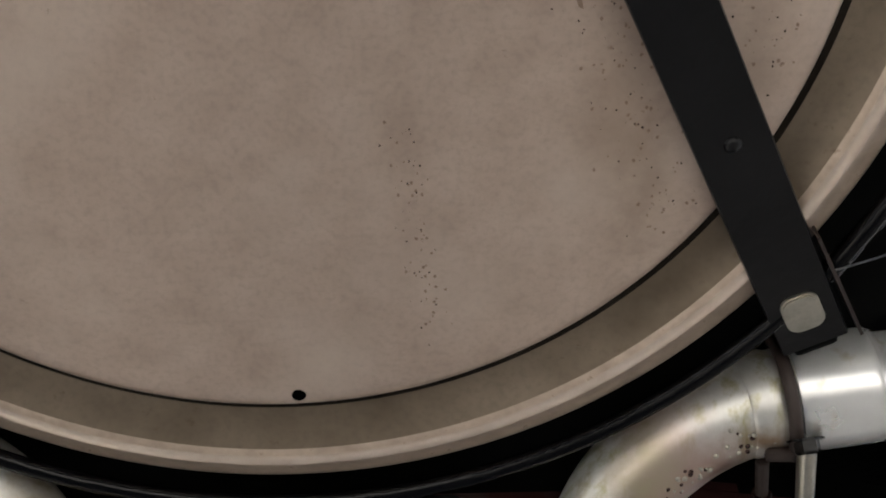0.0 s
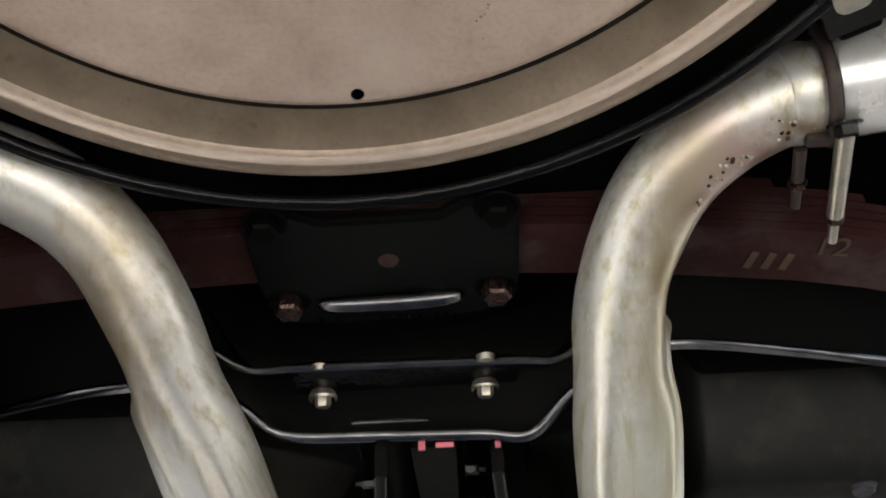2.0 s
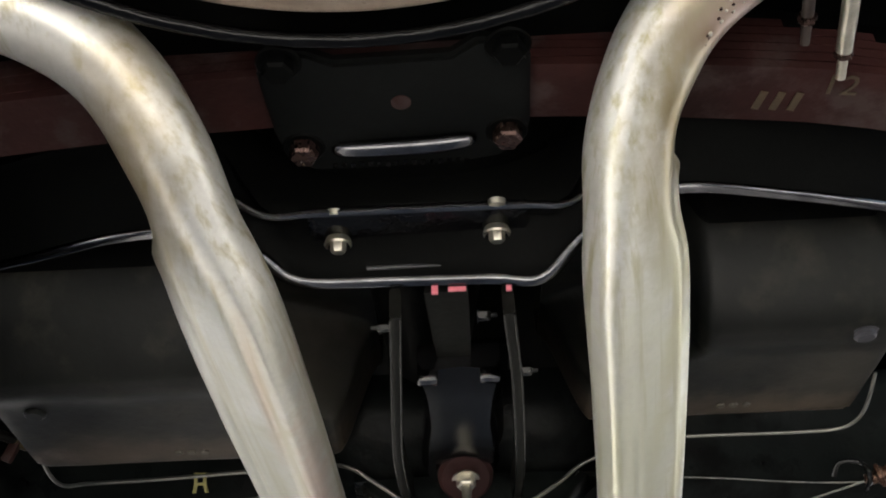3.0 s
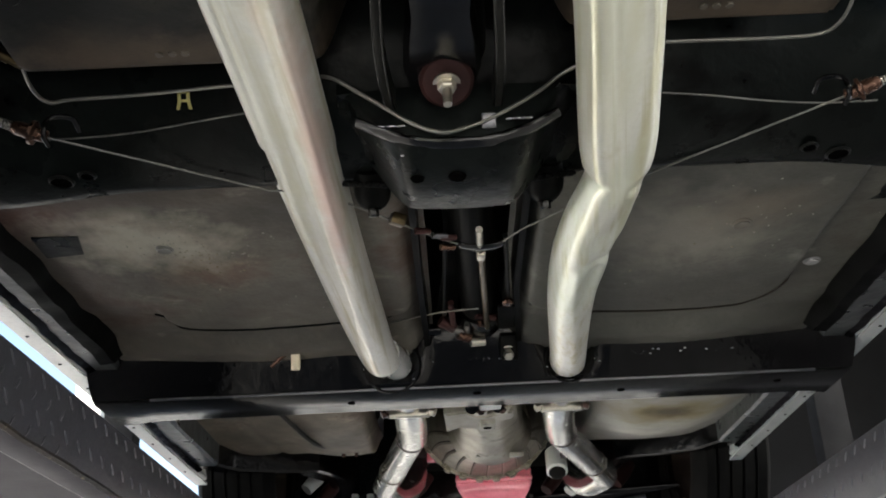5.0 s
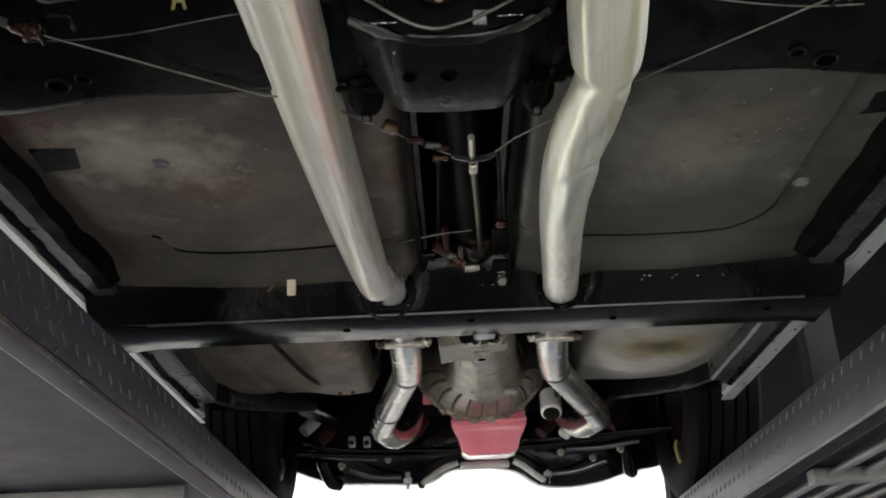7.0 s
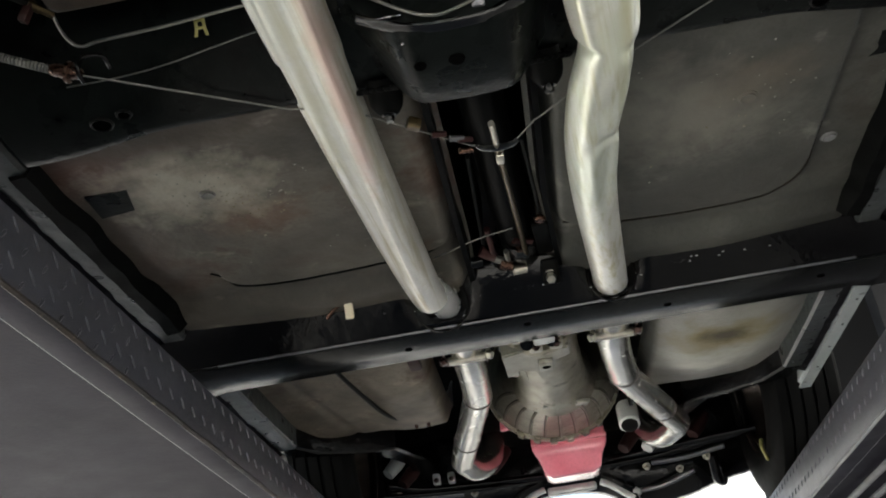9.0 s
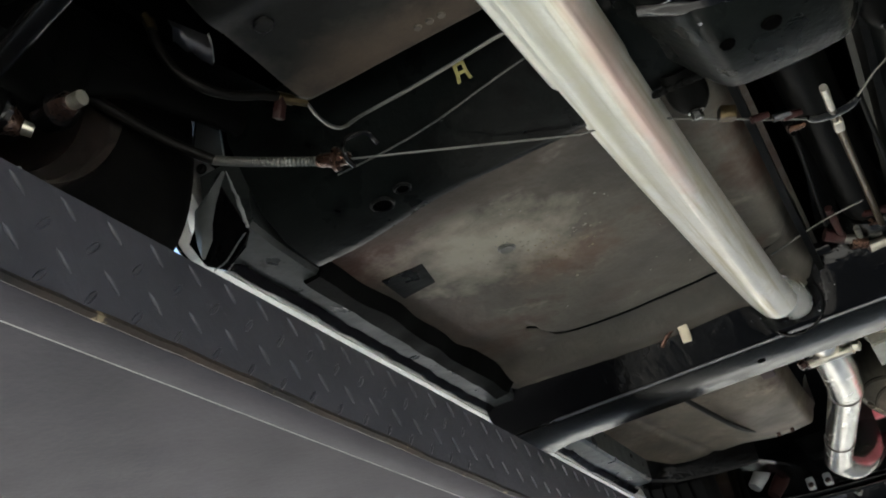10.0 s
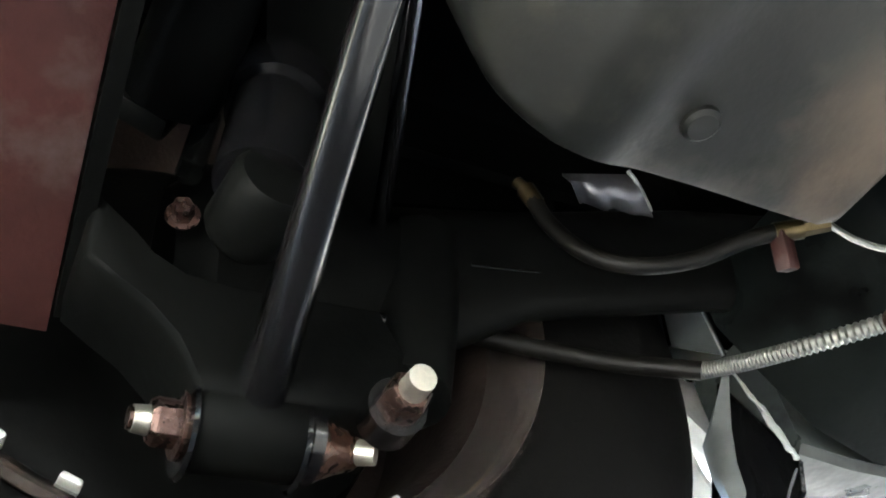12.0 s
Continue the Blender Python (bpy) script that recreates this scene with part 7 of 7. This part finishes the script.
    part("pivot_sleeve", bm, M_gloss, k)
    for y in (0.822, 0.880):
        bm = lathe(bmesh.new(), [(0.010, -0.002), (0.026, -0.002), (0.028, 0), (0.026, 0.002), (0.010, 0.002)], (-0.637, y, 1.600), (0, 1, 0), 28, True)
        part("washer", bm, M_black, k)
    hex_bolt("pivot_nut", k, (-0.637, 0.820, 1.600), (0, -1, 0), 0.0125, 0.014, M_rust_bolt, "rusty nut with bright stud end", True, 0.010)
    bm = bmesh.new()
    rod(bm, (-0.637, 0.806, 1.600), (-0.637, 0.796, 1.600), 0.008, 0.007, 16)
    part("stud_end", bm, M_bolt, k)
    bm = lathe(bmesh.new(), [(0.0, 0.0), (0.020, 0.0), (0.014, 0.012), (0.010, 0.024), (0.0, 0.026)], (-0.637, 0.890, 1.598), (0, 1, 0), 24)
    part("cone_washer", bm, M_copper, k, "coppery cone washer")
    bm = bmesh.new()
    rod(bm, (-0.634, 0.911, 1.596), (-0.627, 0.922, 1.592), 0.0075, 0.0065, 14)
    part("stud_end", bm, M_bolt, k)
    # black sheet added to keep the upper rim dark behind it
    bm = bmesh.new()
    box(bm, (-0.664, 1.02, 1.925), (0.008, 0.20, 0.17), Euler((0.3, 0, 0.05)), 0.02)
    part("rim_blackout", bm, M_black_flat, k)
    # big clamp bolt pointing at the floor pan
    a = V(-0.6145, 0.923, 1.604)
    d = (V(-0.562, 0.918, 1.594) - a).normalized()
    bm = bmesh.new()
    rod(bm, a, a + d * 0.02, 0.0165, None, 24)
    part("bolt_washer", bm, M_gloss, k)
    hex_bolt("clamp_bolt", k, a + d * 0.02, d, 0.0125, 0.020, M_rust_bolt, "rusty clamp bolt with bright end", False)
    bm = bmesh.new()
    rod(bm, a + d * 0.040, a + d * 0.054, 0.0078, 0.0074, 18)
    part("bolt_end", bm, M_bolt, k)
    bm = sweep(bmesh.new(), [(-0.640, 0.985, 1.775, 0.028, 0.028), (-0.636, 0.966, 1.70, 0.028, 0.028), (-0.630, 0.948, 1.635, 0.026, 0.026)], seg=18)
    part("knuckle_post", bm, M_black_flat, k)
    bm = bmesh.new()
    rod(bm, (-0.617, 1.006, 1.744), (-0.615, 1.196, 1.771), 0.0012, None, 8)
    part("arm_edge", bm, M_worn, k)

    s = thing("strut_rod", (-0.614, 0.85, 1.60), "gloss black lateral strut rod to the differential", "strut rod")
    p0 = V(-0.617, 0.855, 1.609)
    d = V(1.0, -0.122, 0.20).normalized()
    bm = sweep(bmesh.new(), [(*p0, 0.0128, 0.0128), (*(p0 + d * 0.03), 0.0124, 0.0124), (*(p0 + d * 0.15), 0.0104, 0.0104), (*(p0 + d * 0.232), 0.0100, 0.0100)], seg=28)
    part("rod", bm, M_gloss, s)
    bm = lathe(bmesh.new(), [(0.0, -0.03), (0.022, -0.03), (0.025, -0.025), (0.025, 0.025), (0.022, 0.03), (0, 0.03)], (-0.635, 0.852, 1.601), (0, 1, 0), 26)
    part("rod_eye", bm, M_black_flat, s)

    a = thing("shock_absorber", (-0.56, 0.85, 1.70), "black telescopic shock absorber beside the strut rod", "shock absorber")
    bm = sweep(bmesh.new(), [(-0.568, 0.842, 1.712, 0.0275, 0.0275), (-0.566, 0.848, 1.745, 0.0275, 0.0275), (-0.564, 0.856, 1.79, 0.0275, 0.0275)], seg=26, res=2)
    part("lower_tube", bm, M_gloss, a)
    bm = sweep(bmesh.new(), [(-0.564, 0.855, 1.783, 0.030, 0.030), (-0.564, 0.856, 1.786, 0.0325, 0.0325), (-0.560, 0.880, 1.89, 0.0325, 0.0325), (-0.550, 0.912, 2.02, 0.0325, 0.0325)], seg=26, res=2)
    part("dust_cover", bm, M_gloss, a)
    bm = lathe(bmesh.new(), [(0, -0.024), (0.021, -0.024), (0.024, -0.019), (0.024, 0.019), (0.021, 0.024), (0, 0.024)], (-0.572, 0.842, 1.700), (1, 0.1, 0), 28)
    part("lower_eye", bm, M_black_flat, a)
    bm = bmesh.new()
    sweep(bm, [(-0.57, 0.853, 1.777, 0.0295, 0.0295), (-0.57, 0.8535, 1.781, 0.0295, 0.0295)], seg=24, res=1)
    part("collar", bm, M_black, a)

    h = thing("brake_hose", (-0.54, 1.12, 1.74), "black rubber brake hose with brass end fittings", "brake hose")
    pts = [(-0.574, 1.036, 1.776), (-0.570, 1.041, 1.747), (-0.560, 1.054, 1.716), (-0.545, 1.077, 1.699), (-0.530, 1.112, 1.701), (-0.511, 1.141, 1.709), (-0.495, 1.163, 1.710)]
    part("hose", sweep(bmesh.new(), pts, 0.0058, 12), M_hose, h)
    bm = bmesh.new()
    rod(bm, (-0.575, 1.034, 1.784), (-0.573, 1.038, 1.768), 0.0068, 0.006, 12)
    rod(bm, (-0.577, 1.030, 1.792), (-0.575, 1.034, 1.784), 0.0045, None, 12)
    part("fitting", bm, M_brass, h, "brass hose end")
    bm = bmesh.new()
    rod(bm, (-0.500, 1.157, 1.710), (-0.490, 1.172, 1.709), 0.0070, 0.0066, 12)
    rod(bm, (-0.490, 1.172, 1.709), (-0.480, 1.186, 1.708), 0.0052, 0.0046, 6)
    part("fitting", bm, M_brass, h, "brass hose end")
    part("steel_line", sweep(bmesh.new(), [(-0.480, 1.186, 1.708), (-0.476, 1.198, 1.694), (-0.468, 1.212, 1.683), (-0.455, 1.218, 1.678), (-0.43, 1.214, 1.678), (-0.36, 1.211, 1.678), (-0.30, 1.206, 1.678), (-0.25, 1.201, 1.678), (-0.205, 1.197, 1.676)], 0.0022, 8), M_wire, h)
    bm = bmesh.new()
    box(bm, (-0.503, 1.163, 1.699), (0.011, 0.013, 0.026), Euler((0.3, 0.4, 0.2)), 0.002)
    part("red_clip", bm, M_rust, h)
    # torn tin shield
    g = thing("torn_shield", (-0.58, 1.14, 1.80), "bent bare tin heat shield with a torn edge", "shield")
    bm = bmesh.new()
    cols = []
    for i in range(13):
        u = i / 12
        lo = V(-0.598, 1.104, 1.819).lerp(V(-0.577, 1.150, 1.799), u)
        hi = V(-0.590, 1.088, 1.836).lerp(V(-0.568, 1.129, 1.827), u)
        jag = 0.004 * noise.noise((u * 5, 4, 1))
        mid = (lo + hi) / 2 + V(0.006, -0.004, 0)
        cols.append([lo + V(0, jag, -jag), mid, hi, hi + V(-0.002, 0.002, 0), mid + V(-0.002, 0.002, 0), lo + V(-0.002, 0.002 + jag, -jag)])
    loft(bm, cols)
    part("sheet", bm, M_shiny_dark, g, "", 60)
    part("torn_edge", sweep(bmesh.new(), [(-0.566, 1.130, 1.829), (-0.570, 1.140, 1.820), (-0.577, 1.150, 1.803)], 0.0016, 8, wob=dents(2, 0.5)), M_tin, g, "bright torn edge")
    # end plates of the chassis rail
    e = thing("rail_end_plate", (-0.66, 1.265, 1.64), "bent black sheet closing the rail end with bright cut edges", "end plate")
    bm = bmesh.new()
    out = [(-0.672, 1.737), (-0.632, 1.640), (-0.640, 1.620), (-0.672, 1.600), (-0.700, 1.618), (-0.722, 1.66), (-0.70, 1.70)]
    loft(bm, [[(x, 1.262, z) for x, z in out], [(x, 1.266, z) for x, z in out]])
    part("plate", bm, M_black, e)
    crumple = [(-0.651, 1.257, 1.735, 0.0010, 0.0010), (-0.643, 1.256, 1.706, 0.0020, 0.0014), (-0.635, 1.254, 1.680, 0.0028, 0.0018), (-0.628, 1.252, 1.650, 0.0032, 0.0018), (-0.625, 1.252, 1.636, 0.002, 0.0014)]
    part("cut_edge", sweep(bmesh.new(), crumple, seg=10, res=6, wob=dents(3, 0.9)), M_tin, e, "crumpled bright torn edge")
    part("lower_edge", sweep(bmesh.new(), [(-0.633, 1.258, 1.634), (-0.646, 1.258, 1.625), (-0.665, 1.258, 1.608), (-0.685, 1.258, 1.603)], 0.0011, 8, 3, wob=dents(8, 0.4)), M_bare, e, "thin bare lower edge")
    bm = bmesh.new()
    rings = []
    for xl, xr, z, dy in ((-0.655, -0.652, 1.735, 0.0), (-0.676, -0.662, 1.716, -0.003), (-0.700, -0.672, 1.694, -0.006), (-0.703, -0.680, 1.668, -0.006), (-0.702, -0.682, 1.645, -0.004), (-0.699, -0.696, 1.624, 0.0)):
        rings.append([(xl, 1.256 + dy, z), ((xl + xr) / 2, 1.252 + dy, z), (xr, 1.257, z), ((xl + xr) / 2, 1.256 + dy, z)])
    loft(bm, rings)
    part("bent_tab", bm, M_bare, e, "bare bent tab", 60)
    bm = bmesh.new()
    loft(bm, [[(-0.707, 1.254, 1.855), (-0.686, 1.2535, 1.834), (-0.6845, 1.2515, 1.832), (-0.649, 1.252, 1.796), (-0.649, 1.255, 1.796), (-0.707, 1.257, 1.855)], [(-0.713, 1.254, 1.806), (-0.694, 1.2535, 1.790), (-0.6925, 1.2515, 1.788), (-0.647, 1.252, 1.744), (-0.647, 1.255, 1.744), (-0.713, 1.257, 1.806)]])
    part("upper_plate", bm, M_bare, e, "bare folded upper plate", 25)
    part("plate_edge", sweep(bmesh.new(), [(-0.649, 1.251, 1.797), (-0.647, 1.251, 1.744)], 0.0011, 8, 1), M_tin, e)
    bm = bmesh.new()
    rod(bm, (-0.686, 1.2505, 1.834), (-0.694, 1.2505, 1.790), 0.0016, None, 8)
    part("fold_line", bm, M_black, e)
    hex_bolt("small_screw", e, (-0.683, 1.250, 1.752), (0.3, -1, -0.3), 0.005, 0.005, M_worn)
    # wheel arch lip that turns up from the sill's end
    w = thing("wheel_arch_lip", (-0.738, 1.27, 1.65), "white painted wheel arch lip with a black trim line", "wheel arch")
    lip = [(-0.738, 1.40, 1.6395), (-0.738, 1.342, 1.642), (-0.738, 1.312, 1.646), (-0.738, 1.276, 1.654), (-0.738, 1.256, 1.675), (-0.738, 1.252, 1.708)]
    rings = []
    for x, y, z in spline(lip, 5):
        rings.append([(x, y, z), (x + 0.018, y + 0.004, z + 0.003), (x + 0.018, y + 0.008, z + 0.007), (x, y + 0.006, z + 0.006)])
    part("lip", loft(bmesh.new(), rings), M_white, w, "", 40)
    part("trim_line", sweep(bmesh.new(), [(x - 0.001, y - 0.001, z - 0.0015) for x, y, z in lip], 0.0026, 8), M_black, w, "black rubber trim line")


rear_corner()


# ---- body shell over the chassis ----
def body_shell():
    t = thing("car_body", (0.03, 2.0, 1.75), "low white coupe body standing on the lift over its chassis", "car body")
    st = [(-0.62, 0.62, 1.82, 2.25), (-0.45, 0.80, 1.78, 2.34), (0.0, 0.92, 1.76, 2.40), (0.44, 0.945, 1.76, 2.42), (0.46, 0.945, 2.14, 2.42), (1.24, 0.945, 2.14, 2.42), (1.26, 0.93, 1.86, 2.42), (2.0, 0.86, 1.85, 2.40), (3.12, 0.90, 1.86, 2.42), (3.14, 0.93, 2.14, 2.42), (3.96, 0.93, 2.14, 2.40), (3.98, 0.92, 1.74, 2.38), (4.4, 0.85, 1.78, 2.28), (4.75, 0.60, 1.85, 2.15)]
    for name, ins, m, lab in (("outer_skin", 0.0, M_white, "white glossy body skin"), ("inner_liner", 0.02, M_black_flat, "flat black inner lining")):
        bm = bmesh.new()
        rings = []
        for y, hw, z0, z1 in st:
            c = -0.03 + 0.03 * (y - 0.3)
            a, b = hw - ins, z1 - ins
            o = [(c - a, y, z0), (c - a - 0.0, y, (z0 + b) / 2), (c - a * 0.97, y, b - 0.08), (c - a * 0.85, y, b), (c + a * 0.85, y, b), (c + a * 0.97, y, b - 0.08), (c + a, y, (z0 + b) / 2), (c + a, y, z0)]
            i = [(c + (x - c) * (1 - 0.012), yy, z - (0.012 if z > z0 + 0.2 else 0)) for x, yy, z in o[::-1]]
            rings.append(o + i)
        loft(bm, rings)
        for y in (-0.60 + ins, 4.73 - ins):
            box(bm, (-0.03 + 0.03 * (y - 0.3), y, 2.02), (1.2, 0.015, 0.34))
        part(name, bm, m, t, lab)
    bm = bmesh.new()
    box(bm, (-0.03, 0.35, 1.93), (1.22, 1.75, 0.012))
    for x in (-0.628, 0.655):
        wh = bmesh.new()
        box(wh, (x, 0.85, 2.02), (0.010, 0.80, 0.32))
        part("wheelhouse_panel", wh, M_black_flat, t, "flat black wheelhouse lining")
    part("boot_floor", bm, M_black_flat, t, "flat black underside of the boot floor")
    # roof
    bm = bmesh.new()
    rings = []
    for y, hw, z in ((0.2, 0.62, 2.40), (0.7, 0.60, 2.56), (1.3, 0.56, 2.66), (1.9, 0.56, 2.66), (2.5, 0.62, 2.42)):
        rings.append([(-hw, y, 2.38), (-hw * 0.9, y, z), (hw * 0.9, y, z), (hw, y, 2.38)])
    loft(bm, rings)
    part("roof", bm, M_white, t)


body_shell()


# ---- the lift's posts and beams carry the runways ----
def lift_frame():
    for y in (-1.25, 4.75):
        t = thing("lift_crossbeam", (0.09, y, 0), "dark painted lift crossbeam between two posts", "lift beam", "lift beams")
        bm = bmesh.new()
        box(bm, (0.09, y, 1.22), (3.1, 0.14, 0.14), None, 0.01)
        part("beam", bm, M_runway, t)
        for x in (-1.5, 1.68):
            bm = bmesh.new()
            box(bm, (x, y, 1.25), (0.14, 0.12, 2.5), None, 0.01)
            part("post", bm, M_post, t)
            bm = bmesh.new()
            box(bm, (x, y, 0.02), (0.34, 0.30, 0.02), None, 0.004)
            part("foot_plate", bm, M_runway, t)


lift_frame()
